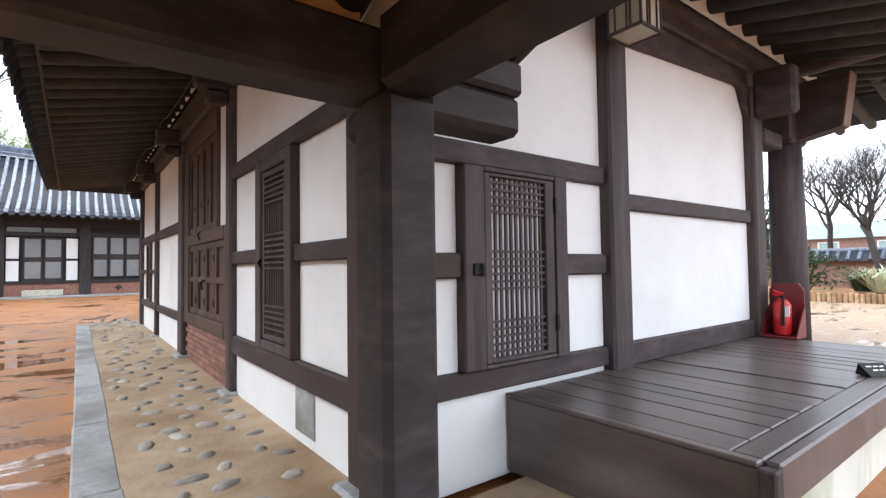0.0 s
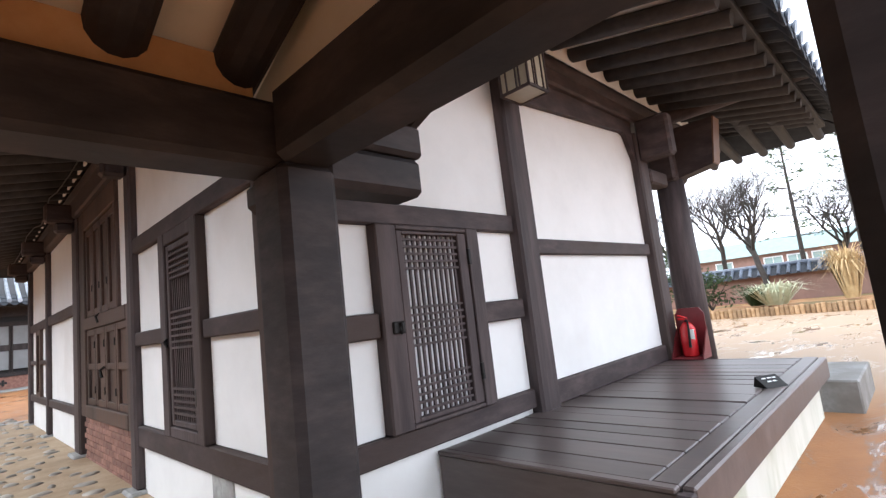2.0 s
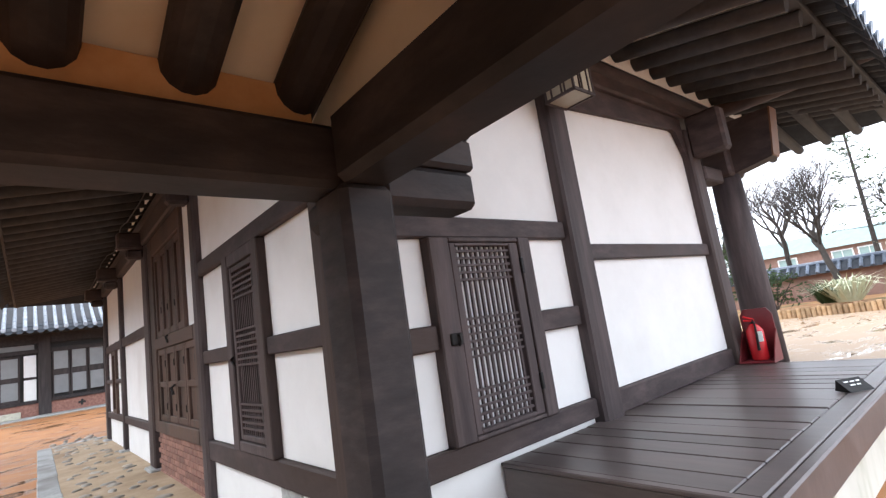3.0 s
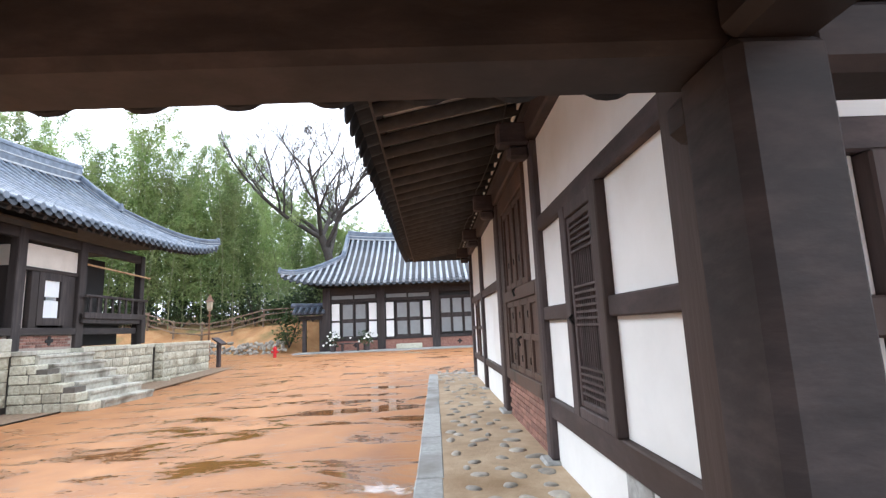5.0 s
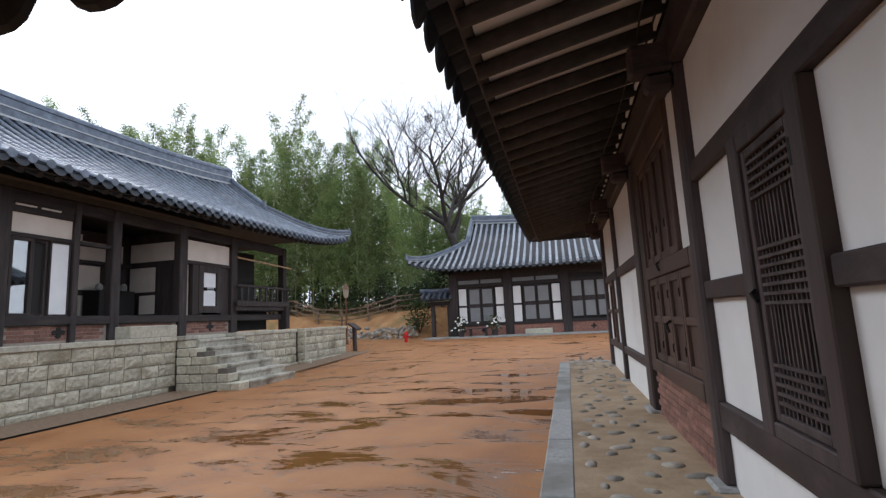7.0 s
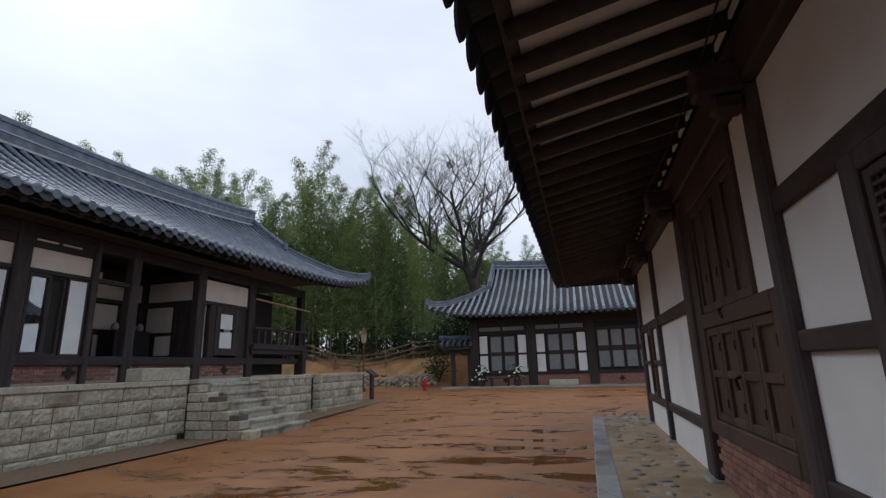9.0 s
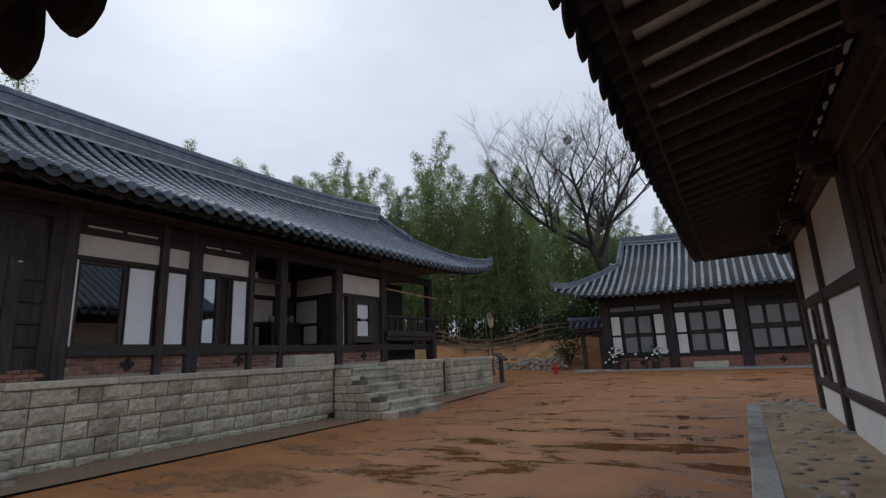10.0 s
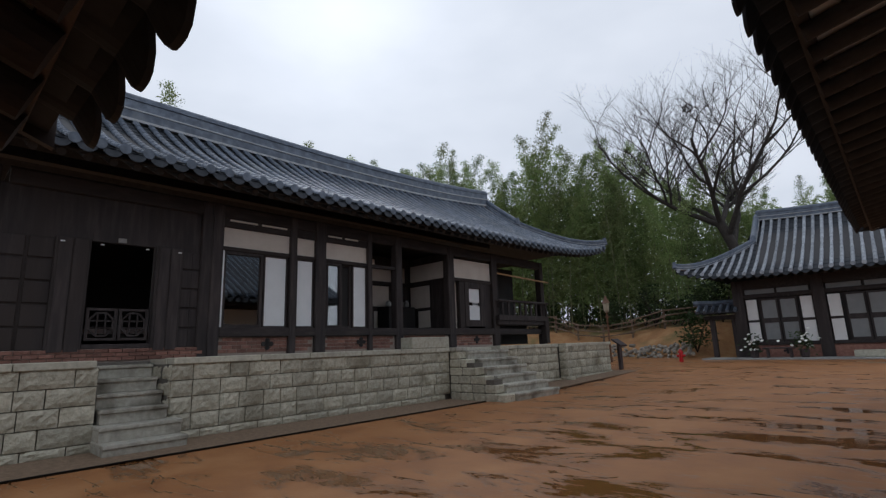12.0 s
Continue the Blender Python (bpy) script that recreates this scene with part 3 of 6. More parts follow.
for k in range(4):
    y0 = 5.905 + k * 0.498
    leaf = part("door_leaf", Build().box(1.478, 1.53, y0, y0 + 0.065, 0.755, 1.65, 0.006).box(1.478, 1.53, y0 + 0.42, y0 + 0.485, 0.755, 1.65, 0.006)
                .box(1.479, 1.53, y0 + 0.065, y0 + 0.42, 1.575, 1.65, 0.006).box(1.479, 1.53, y0 + 0.065, y0 + 0.42, 1.17, 1.24, 0.006)
                .box(1.479, 1.53, y0 + 0.065, y0 + 0.42, 0.755, 0.83, 0.006).box(1.507, 1.53, y0 + 0.065, y0 + 0.42, 0.83, 1.17)
                .box(1.507, 1.53, y0 + 0.065, y0 + 0.42, 1.24, 1.575), M["brown"], door)
    part("hinge", bar(1.468, 1.479, y0 + 0.02, y0 + 0.05, 0.90, 0.98, 0.003), M["iron"], leaf)
    part("hinge", bar(1.468, 1.479, y0 + 0.02, y0 + 0.05, 1.42, 1.50, 0.003), M["iron"], leaf)
for k in range(4):
    y0 = 6.325 + k * 0.394
    upper = part("door_leaf", Build().box(1.482, 1.53, y0, y0 + 0.055, 1.81, 2.91, 0.006).box(1.482, 1.53, y0 + 0.33, y0 + 0.385, 1.81, 2.91, 0.006)
                 .box(1.483, 1.53, y0 + 0.055, y0 + 0.33, 2.83, 2.91, 0.006).box(1.483, 1.53, y0 + 0.055, y0 + 0.33, 1.81, 1.89, 0.006)
                 .box(1.509, 1.53, y0 + 0.055, y0 + 0.33, 1.89, 2.83), M["brown"], door)
    part("hinge", bar(1.472, 1.483, y0 + 0.02, y0 + 0.045, 2.1, 2.18, 0.003), M["iron"], upper)
part("latch", Build().tube([(1.47, 6.91, 1.20), (1.425, 6.90, 1.17), (1.44, 6.88, 1.09)], 0.016, 6), M["iron"], door)
part("latch", Build().tube([(1.47, 7.10, 1.80), (1.43, 7.09, 1.77), (1.445, 7.07, 1.70)], 0.013, 6), M["iron"], door)
# the small window of the fourth bay
part("window", Build().box(1.45, 1.60, 12.02, 12.12, 0.695, 1.905, 0.006).box(1.45, 1.60, 12.49, 12.59, 0.695, 1.905, 0.006)
     .box(1.455, 1.60, 12.12, 12.49, 1.82, 1.905, 0.004).box(1.455, 1.60, 12.12, 12.49, 0.695, 0.77, 0.004).box(1.52, 1.55, 12.12, 12.49, 0.77, 1.82),
     M["brown"], house, "narrow dark shuttered window")

# ---- near house: the side with the veranda ----
def plaster_r(x0, x1, z0, z1):
    return part("plaster_panel", bar(x0, x1, YW, YW + 0.12, z0, z1, 0.004), M["white"], house)


def rail_r(x0, x1, z0, z1):
    return part("beam", bar(x0, x1, 2.572, YW + 0.1, z0, z1, 0.01), M["beam"], house)


for x0, x1 in ((3.35, 3.60), (5.95, 6.20)):
    post_at("post", x0, x1, 2.52, 2.76, 0.50 if x0 < 4 else 0.1, 3.22)
part("plaster_panel", bar(1.655, 3.35, YW, YW + 0.12, 0.05, 0.585, 0.004), M["white"], house)
rail_r(1.655, 3.35, 0.585, 0.72)
rail_r(1.655, 3.35, 1.915, 2.05)
for x0, x1 in ((1.655, 1.96), (2.87, 3.35)):
    plaster_r(x0, x1, 0.72, 1.255)
    plaster_r(x0, x1, 1.40, 1.915)
    rail_r(x0, x1, 1.255, 1.40)
plaster_r(1.655, 3.35, 2.05, 3.5)
plaster_r(3.60, 5.95, 0.40, 0.545)
rail_r(3.60, 5.95, 0.545, 0.72)
plaster_r(3.60, 5.95, 0.72, 1.748)
rail_r(3.60, 5.95, 1.748, 1.876)
plaster_r(3.60, 5.95, 1.876, 3.5)
# the heavy cross beam over the veranda bays, with curved soffit and brackets
arch = [(3.60, 3.05), (3.68, 3.075), (4.7, 3.135), (5.70, 3.19), (5.77, 3.17), (5.95, 2.86), (5.95, 3.46), (3.60, 3.46)]
part("cross_beam", Build().prism(arch, 1, 2.56, 2.615), M["beam"], house)
part("purlin", bar(1.3, 9.0, 2.5, 2.74, 3.34, 3.50, 0.02), M["beam"], house)
part("purlin", Build().tube([(0.9, 2.62, 3.59), (9.6, 2.62, 3.59)], 0.11, 12), M["beam"], house, smooth=True)
part("bracket", bar(3.40, 3.55, 2.2, 2.53, 3.10, 3.38, 0.03), M["beam"], house)
part("bracket", bar(5.98, 6.16, 2.15, 2.53, 2.86, 3.36, 0.03), M["beam"], house)
# end of the log beam shown beside the corner: door in the white wall
rdoor = part("door", bar(1.96, 2.12, 2.545, 2.72, 0.72, 1.915, 0.01), M["timber"], house, "small lattice door with dark frame")
for box in ((2.75, 2.87, 2.545, 2.72, 0.72, 1.915), (2.12, 2.75, 2.55, 2.72, 1.885, 1.914), (2.12, 2.75, 2.55, 2.72, 0.721, 0.745)):
    part("jamb", bar(*box, 0.006), M["timber"], rdoor)
part("door_frame", Build().box(2.125, 2.172, 2.555, 2.60, 0.75, 1.88, 0.006).box(2.66, 2.745, 2.555, 2.60, 0.75, 1.88, 0.006)
     .box(2.172, 2.66, 2.556, 2.60, 1.86, 1.88, 0.004).box(2.172, 2.66, 2.556, 2.60, 0.75, 0.775, 0.004), M["timber"], rdoor)
part("paper_pane", Build().box(2.17, 2.662, 2.597, 2.612, 0.77, 1.865), M["paper"], rdoor, "white paper behind the lattice")
vbar = Build().box(-0.0090, 0.0090, -0.006, 0.006, 0, 1.09).mesh("lattice_bar", M["timber"])
for k in range(11):
    piece("lattice_bar", vbar, rdoor, pose(2.172 + 0.488 * (k + 0.5) / 11, 2.588, 0.772))
hbar = Build().box(-0.245, 0.245, -0.006, 0.006, -0.0075, 0.0075).mesh("lattice_bar", M["timber"])
for z in (1.83, 1.785, 1.74, 1.695, 1.65, 1.41, 1.365, 1.32, 1.275, 1.23, 1.185, 0.99, 0.945, 0.90, 0.855, 0.81):
    piece("lattice_bar", hbar, rdoor, pose(2.416, 2.576, z))
ring = [(2.07 + 0.0 * k, 2.525 - 0.012 * math.sin(k * math.pi / 5), 1.30 + 0.03 * math.cos(k * math.pi / 5)) for k in range(11)]
part("door_ring", Build().tube(ring, 0.008, 6), M["iron"], rdoor)
part("latch_plate", bar(2.02, 2.11, 2.53, 2.55, 1.27, 1.34, 0.006), M["iron"], rdoor)
for z in (0.95, 1.72):
    part("hinge", bar(2.735, 2.762, 2.535, 2.556, z - 0.055, z + 0.055, 0.005), M["iron"], rdoor)

# veranda deck
deck = thing("veranda_deck", 4.2, 1.85, 0.1, "dark brown painted plank veranda deck, wet and glossy", "deck")
part("base_wall", bar(2.42, 5.98, 1.26, 2.55, -0.05, 0.40, 0.006), M["mossy"], deck, "white plastered base stained with moss")
part("side_board", bar(2.32, 2.36, 1.21, 2.60, 0.08, 0.525, 0.006), M["deck"], deck)
part("end_post", bar(2.30, 2.365, 1.155, 1.22, 0.02, 0.53, 0.008), M["timber"], deck)
part("front_beam", bar(2.366, 6.03, 1.16, 1.22, 0.36, 0.545, 0.01), M["deck"], deck)
part("front_plank", bar(2.366, 6.03, 1.222, 1.34, 0.505, 0.55, 0.008), M["deck"], deck)
part("far_beam", bar(5.97, 6.03, 1.345, 2.60, 0.36, 0.545, 0.01), M["deck"], deck)
edge_x = 2.37
rng = random.Random(11)
while edge_x < 5.9:
    w = min(rng.uniform(0.16, 0.25), 5.965 - edge_x)
    dz = rng.uniform(-0.004, 0.003)
    part("deck_plank", bar(edge_x, edge_x + w - 0.007, 1.348, 2.60, 0.51 + dz, 0.548 + dz, 0.006), M["deck"], deck)
    edge_x += w
part("side_plank", bar(2.31, 2.366, 1.222, 2.60, 0.527, 0.551, 0.006), M["deck"], deck)
step = whole("stone_step", bar(6.2, 7.4, 0.98, 1.48, -0.05, 0.30, 0.015), M["granite"], "grey granite step block beside the veranda", "step")

# round veranda column with its bracket
col = thing("veranda_column", 6.95, 2.56, 0.1, "thick round dark timber column of the veranda", "column")
part("shaft", Build().tube([(6.95, 2.56, 0.3), (6.95, 2.56, 1.6), (6.95, 2.56, 2.72)], [0.19, 0.185, 0.17], 20), M["timber"], col, smooth=True)
part("base_stone", Build().tube([(6.95, 2.56, -0.02), (6.95, 2.56, 0.30)], [0.27, 0.22], 16), M["granite"], col)
part("capital", bar(6.70, 7.2, 2.40, 2.72, 2.70, 3.1, 0.03), M["beam"], col)
part("beam_end", Build().prism([(1.98, 2.80), (2.42, 2.72), (2.42, 3.38), (1.90, 3.38)], 0, 6.84, 7.06), M["beam"], col, "painted end of the beam")
part("end_plate", Build().prism([(1.965, 2.81), (1.984, 2.80), (1.904, 3.375), (1.885, 3.375)], 0, 6.83, 7.07), M["lampwood"], col, "brown carved plate on the beam end")
part("tie_beam", bar(6.2, 6.72, 2.50, 2.70, 2.62, 2.80, 0.02), M["beam"], col)

# ---- near house: roof ----
roof = part("roof", Build().box(1.4, 9.0, 2.75, 15.2, 3.70, 3.74), M["dark"], house, "boarded loft over the rooms")
raft = [random.Random(3).uniform(0.94, 1.06) for _ in range(80)]


def rafter_piece(p, q, r0, r1, n=10):
    d = (Vector(q) - Vector(p))
    me = Build().tube([p, Vector(p).lerp(Vector(q), 0.5), q], [r0, (r0 + r1) / 2, r1], n).mesh("rafter", M["rafter"], False)
    ob = new("rafter", me)
    ob.parent = house
    ob.matrix_parent_inverse = undo(house)
    for poly in me.polygons:
        poly.use_smooth = len(poly.vertices) == 4
    return ob


EX, EY = -0.31, 0.86
k = 0
y = 0.6
while y < 16.3:
    hip = max(0.0, 2.2 - y)                       # rafters near the corner start at the hip line
    x_in = 2.1 - (hip if y < 2.2 else 0) * 0.9
    lift = 0.16 * max(0, (3.2 - y) / 3.2) ** 2 + 0.12 * max(0, (y - 12.5) / 4) ** 2
    rafter_piece((x_in, y, 3.72 + 0.22 * (x_in - 1.5)), (EX + 0.24, y, 3.37 + lift), 0.082 * raft[k], 0.068 * raft[k])
    k += 1
    y += 0.385
x = 0.35
while x < 9.4:
    y_in = 3.2 if x > 2.4 else 2.62
    lift = 0.16 * max(0, (2.6 - x) / 2.8) ** 2 + 0.14 * max(0, (x - 6.5) / 3) ** 2
    rafter_piece((x, y_in, 3.80 + 0.2 * (y_in - 2.6)), (x, EY + 0.24, 3.41 + lift), 0.082 * raft[k % 80], 0.068 * raft[k % 80])
    k += 1
    x += 0.385
for i in range(18):
    y = 1.2 + 0.385 * i
    lift = 0.14 * max(0, (3.0 - y) / 3) ** 2
    rafter_piece((7.6, y, 3.80), (9.98, y, 3.40 + lift), 0.082, 0.068)
part("purlin", Build().tube([(7.05, 0.9, 3.62), (7.05, 15.0, 3.62)], 0.11, 10), M["beam"], house, smooth=True)
part("hip_rafter", Build().tube([(2.6, 3.6, 3.95), (-0.2, 0.95, 3.52)], [0.13, 0.11], 8), M["rafter"], house)


def slab(pts, thick):
    n = len(pts)
    v = [tuple(p) for p in pts] + [(p[0], p[1], p[2] + thick) for p in pts]
    return Build().add(v, [tuple(range(n))[::-1], tuple(range(n, 2 * n))] + [(i, (i + 1) % n, (i + 1) % n + n, i + n) for i in range(n)])


part("rafter_fill", bar(1.405, 1.43, 2.4, 15.3, 3.655, 3.80, 0.003), M["white"], house, "white plaster fill between rafters")
part("rafter_fill", bar(1.3, 9.0, 2.49, 2.51, 3.64, 3.80, 0.003), M["white"], house, "white plaster fill between rafters")
# plaster soffit between the rafters, then boards at the edge
part("soffit", slab([(2.4, 2.9, 3.93), (EX + 0.24, 0.9, 3.45), (EX + 0.24, 16.4, 3.45), (2.4, 15.6, 3.93)], 0.03), M["white"], house, "white plaster between rafters")
part("soffit", slab([(2.4, 3.1, 3.93), (9.4, 3.1, 3.93), (9.4, EY + 0.24, 3.50), (0.2, EY + 0.24, 3.49)], 0.03), M["white"], house, "white plaster between rafters")
part("eave_board", bar(EX + 0.2, EX + 0.3, 0.8, 16.45, 3.43, 3.50, 0.008), M["rafter"], house)
part("eave_board", bar(0.0, 9.5, EY + 0.2, EY + 0.3, 3.47, 3.54, 0.008), M["rafter"], house)
RZ = 6.4
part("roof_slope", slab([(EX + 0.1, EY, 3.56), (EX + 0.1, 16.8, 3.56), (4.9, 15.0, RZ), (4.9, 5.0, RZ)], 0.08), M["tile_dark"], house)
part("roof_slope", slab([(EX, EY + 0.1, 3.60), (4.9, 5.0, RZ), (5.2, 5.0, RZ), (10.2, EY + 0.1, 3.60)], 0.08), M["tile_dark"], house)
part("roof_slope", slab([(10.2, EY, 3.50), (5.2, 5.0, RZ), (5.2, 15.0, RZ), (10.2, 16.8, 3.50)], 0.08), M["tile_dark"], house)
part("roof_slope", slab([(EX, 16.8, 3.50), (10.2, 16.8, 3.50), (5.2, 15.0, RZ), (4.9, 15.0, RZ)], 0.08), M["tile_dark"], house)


def pan_edge(w, d=0.085, run=0.42, lip=0.085):
    """A drooping eave pan tile: a thick trough whose end hangs as a crescent. Runs along -y, width on x."""
    v, f = [], []
    n = 8
    for layer in (0, 1):
        for row in (0, 1):
            for i in range(n + 1):
                u = -1 + 2 * i / n
                v.append((u * w / 2, run * row, -d * (1 - u * u) + 0.024 * layer + 0.012 * row))
    s = n + 1
    for i in range(n):
        f += [(i, i + 1, s + i + 1, s + i), (2 * s + i, 3 * s + i, 3 * s + i + 1, 2 * s + i + 1), (i, 2 * s + i, 2 * s + i + 1, i + 1),
              (s + i, s + i + 1, 3 * s + i + 1, 3 * s + i)]
    # the hanging lip
    k = len(v)
    for i in range(n + 1):
        u = -1 + 2 * i / n
        v += [(u * w / 2, 0.0, -d * (1 - u * u) + 0.024), (u * w / 2, -0.02 - 0.085 * (1 - abs(u) ** 3), -d * (1 - u * u) - lip * (1 - 0.75 * abs(u) ** 3) + 0.0)]
        v += [(u * w / 2, 0.02, -d * (1 - u * u)), (u * w / 2, 0.004 - 0.085 * (1 - abs(u) ** 3), -d * (1 - u * u) - lip * (1 - 0.75 * abs(u) ** 3))]
    for i in range(n):
        a = k + 4 * i
        f += [(a, a + 1, a + 5, a + 4), (a + 2, a + 6, a + 7, a + 3), (a + 1, a + 3, a + 7, a + 5)]
    return Build().add(v, f)


def cap_edge(r=0.062, run=0.42):
    """A round cover tile with a closed end disc, along +y."""
    b = Build()
    n = 10
    for row in (0, 1):
        for i in range(n + 1):
            a = math.pi * i / n
            b.v.append((r * math.cos(a), run * row, r * math.sin(a)))
    for i in range(n):
        b.f.append((i, i + 1, n + 2 + i, n + 1 + i))
    k = len(b.v)
    for row in (0, 1):
        for i in range(14):
            a = 2 * math.pi * i / 14
            b.v.append((1.05 * r * math.cos(a), -0.01 - 0.02 * row, 0.35 * r + 1.05 * r * math.sin(a)))
    b.f.append(tuple(range(k, k + 14)))
    b.f.append(tuple(range(k + 14, k + 28))[::-1])
    for i in range(14):
        b.f.append((k + i, k + (i + 1) % 14, k + 14 + (i + 1) % 14, k + 14 + i))
    return b


# rows of round cover tiles up the slopes
def cover_row(p, q, owner, r=0.062):
    p, q = Vector(p), Vector(q)
    part("cover_tile", Build().tube([p, p.lerp(q, 0.5) - Vector((0, 0, 0.05)), q], r, 6), M["tile"], owner)


for i in range(50):
    y = 0.9 + 0.318 * i + 0.159
    t = min(1.0, max(0.05, (y - EY) / (5.0 - EY)), max(0.05, (16.8 - y) / 1.8))
    cover_row((EX + 0.1, y, 3.66), (EX + 0.1 + t * (4.9 - EX - 0.1), y, 3.66 + t * (RZ - 3.58)), house)
for i in range(32):
    x = -0.1 + 0.318 * i + 0.159
    t = min(1.0, max(0.05, (x - EX) / (4.9 - EX)), max(0.05, (10.2 - x) / 5.0))
    cover_row((x, EY + 0.1, 3.70), (x, EY + 0.1 + t * (5.0 - EY - 0.1), 3.70 + t * (RZ - 3.62)), house)
part("ridge", bar(4.85, 5.25, 4.9, 15.1, RZ, RZ + 0.4, 0.06), M["tile"], house)
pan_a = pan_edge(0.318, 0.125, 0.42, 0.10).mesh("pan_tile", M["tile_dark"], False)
cap_a = cap_edge().mesh("cover_tile", M["tile"], False)
tilt = math.degrees(math.atan2(0.12, 0.42))
for i in range(50):
    y = 0.9 + 0.318 * i
    lift = 0.16 * max(0, (3.2 - y) / 3.2) ** 2 + 0.12 * max(0, (y - 12.5) / 4) ** 2
    piece("pan_tile", pan_a, roof, pose(EX, y, 3.545 + lift, 0, 0, -90) @ pose(0, 0, 0, 16, 0, 0))
    piece("cover_tile", cap_a, roof, pose(EX, y + 0.159, 3.565 + lift, 0, 0, -90) @ pose(0, 0, 0, 16, 0, 0))
for i in range(32):
    x = -0.1 + 0.318 * i
    lift = 0.16 * max(0, (2.6 - x) / 2.8) ** 2 + 0.14 * max(0, (x - 6.5) / 3) ** 2
    piece("pan_tile", pan_a, roof, pose(x, EY, 3.585 + lift) @ pose(0, 0, 0, 16, 0, 0))
    piece("cover_tile", cap_a, roof, pose(x + 0.159, EY, 3.605 + lift) @ pose(0, 0, 0, 16, 0, 0))


# ---- gate structure over the start of the walk ----
gate = thing("gate_house", 0.0, 1.1, 0.0, "low timber gate house with tiled roof and heavy dark beams", "gate")
for x0 in (1.03, -2.45):
    for y0 in (1.825, 0.11):
        part("pillar", bar(x0, x0 + 0.238, y0, y0 + 0.238, 0.08 if x0 > 0 else 0.0, 1.93, 0.03), M["gatewood"], gate)
        part("base_stone", bar(x0 - 0.06, x0 + 0.30, y0 - 0.06, y0 + 0.30, -0.25, 0.05, 0.03), M["granite"], gate)
part("beam", bar(-2.7, 1.262, 1.885, 2.115, 1.92, 2.175, 0.025), M["gatewood"], gate)
part("beam_end", bar(1.264, 1.81, 1.89, 2.11, 2.062, 2.218, 0.02), M["gatewood"], gate)
part("beam_end", bar(1.264, 1.80, 1.895, 2.105, 1.875, 2.058, 0.03), M["gatewood"], gate)
part("beam", bar(-2.7, 1.55, 0.11, 0.34, 1.92, 2.21, 0.025), M["gatewood"], gate)
for x0 in (1.035, -2.44):
    part("cross_beam", bar(x0, x0 + 0.23, -0.05, 1.883, 1.925, 2.215, 0.03), M["gatewood"], gate)
part("bracket", bar(1.06, 1.24, 2.06, 2.20, 1.80, 1.93, 0.03), M["gatewood"], gate)
part("clay_fill", bar(-2.7, 1.03, 1.99, 2.05, 2.176, 2.36, 0.004), M["clay"], gate, "orange clay fill between rafters")
part("clay_fill", bar(-2.7, 1.03, 0.2, 0.26, 2.176, 2.36, 0.004), M["clay"], gate)
part("gable_fill", Build().prism([(-0.1, 2.2), (2.3, 2.2), (2.3, 2.27), (1.13, 2.79), (-0.1, 2.27)], 0, 1.13, 1.17), M["cream"], gate, "cream plaster gable above the cross beam")
part("ridge_beam", bar(-2.7, 1.6, 1.03, 1.24, 2.42, 2.62, 0.02), M["gatewood"], gate)
for i in range(11):
    x = 0.985 - 0.395 * i
    if x < -2.6:
        break
    for s in (1, -1):
        p, q = (x, 1.13 + s * 0.02, 2.68), (x, 1.13 + s * 1.26, 2.19)
        rf = part("rafter", Build().tube([p, q], [0.10, 0.094], 14), M["gatewood"], gate)
for s in (1, -1):
    part("ceiling_plaster", slab([(-2.75, 1.13, 2.775), (1.34, 1.13, 2.775), (1.34, 1.13 + s * 1.25, 2.285), (-2.75, 1.13 + s * 1.25, 2.285)], 0.02), M["cream"], gate,
         "cream plaster between the rafters")
    part("roof_slope", slab([(-2.85, 1.13, 2.87), (1.36, 1.13, 2.87), (1.36, 1.13 + s * 1.40, 2.32), (-2.85, 1.13 + s * 1.40, 2.32)], 0.05), M["tile_dark"], gate)
    part("eave_board", bar(-2.8, 1.3, 1.13 + s * 1.20, 1.13 + s * 1.30, 2.28, 2.32, 0.006), M["brown"], gate)
part("ridge", bar(-2.9, 1.4, 1.0, 1.26, 2.89, 3.1, 0.04), M["tile"], gate)
part("gable_board", Build().prism([(-0.3, 2.25), (1.13, 2.86), (2.56, 2.25), (2.56, 2.42), (1.13, 3.03), (-0.3, 2.42)], 0, -2.88, -2.83), M["brown"], gate)
pan_g = pan_edge(0.357, 0.08, 0.5, 0.075).mesh("pan_tile", M["tile_dark"], False)
cap_g = cap_edge(0.07, 0.5).mesh("cover_tile", M["tile"], False)
for i in range(11):
    x = 1.091 - 0.357 * i
    for s in (1, -1):
        turn = 180 if s == 1 else 0
        piece("pan_tile", pan_g, gate, pose(x, 1.13 + s * 1.49, 2.355, 0, 0, turn) @ pose(0, 0, 0, 21, 0, 0))
        piece("cover_tile", cap_g, gate, pose(x - 0.1785, 1.13 + s * 1.49, 2.395, 0, 0, turn) @ pose(0, 0, 0, 21, 0, 0))
for i in range(13):
    x = 1.269 - 0.357 * i
    if x > -2.8:
        for s in (1, -1):
            cover_row((x, 1.13 + s * 1.35, 2.42), (x, 1.13 + s * 0.1, 2.94), gate, 0.07)

for s in (1, -1):                                 # the verge overhangs past the last frame
    part("verge_soffit", slab([(1.345, 1.13, 2.775), (1.90, 1.13, 2.775), (1.90, 1.13 + s * 1.20, 2.305), (1.345, 1.13 + s * 1.20, 2.305)], 0.02), M["gatewood"], gate)
    part("bargeboard", Build().prism([(1.13, 2.66), (1.13 + s * 1.22, 2.185), (1.13 + s * 1.22, 2.36), (1.13, 2.86)], 0, 1.90, 1.945), M["gatewood"], gate, "dark bargeboard of the gate gable")
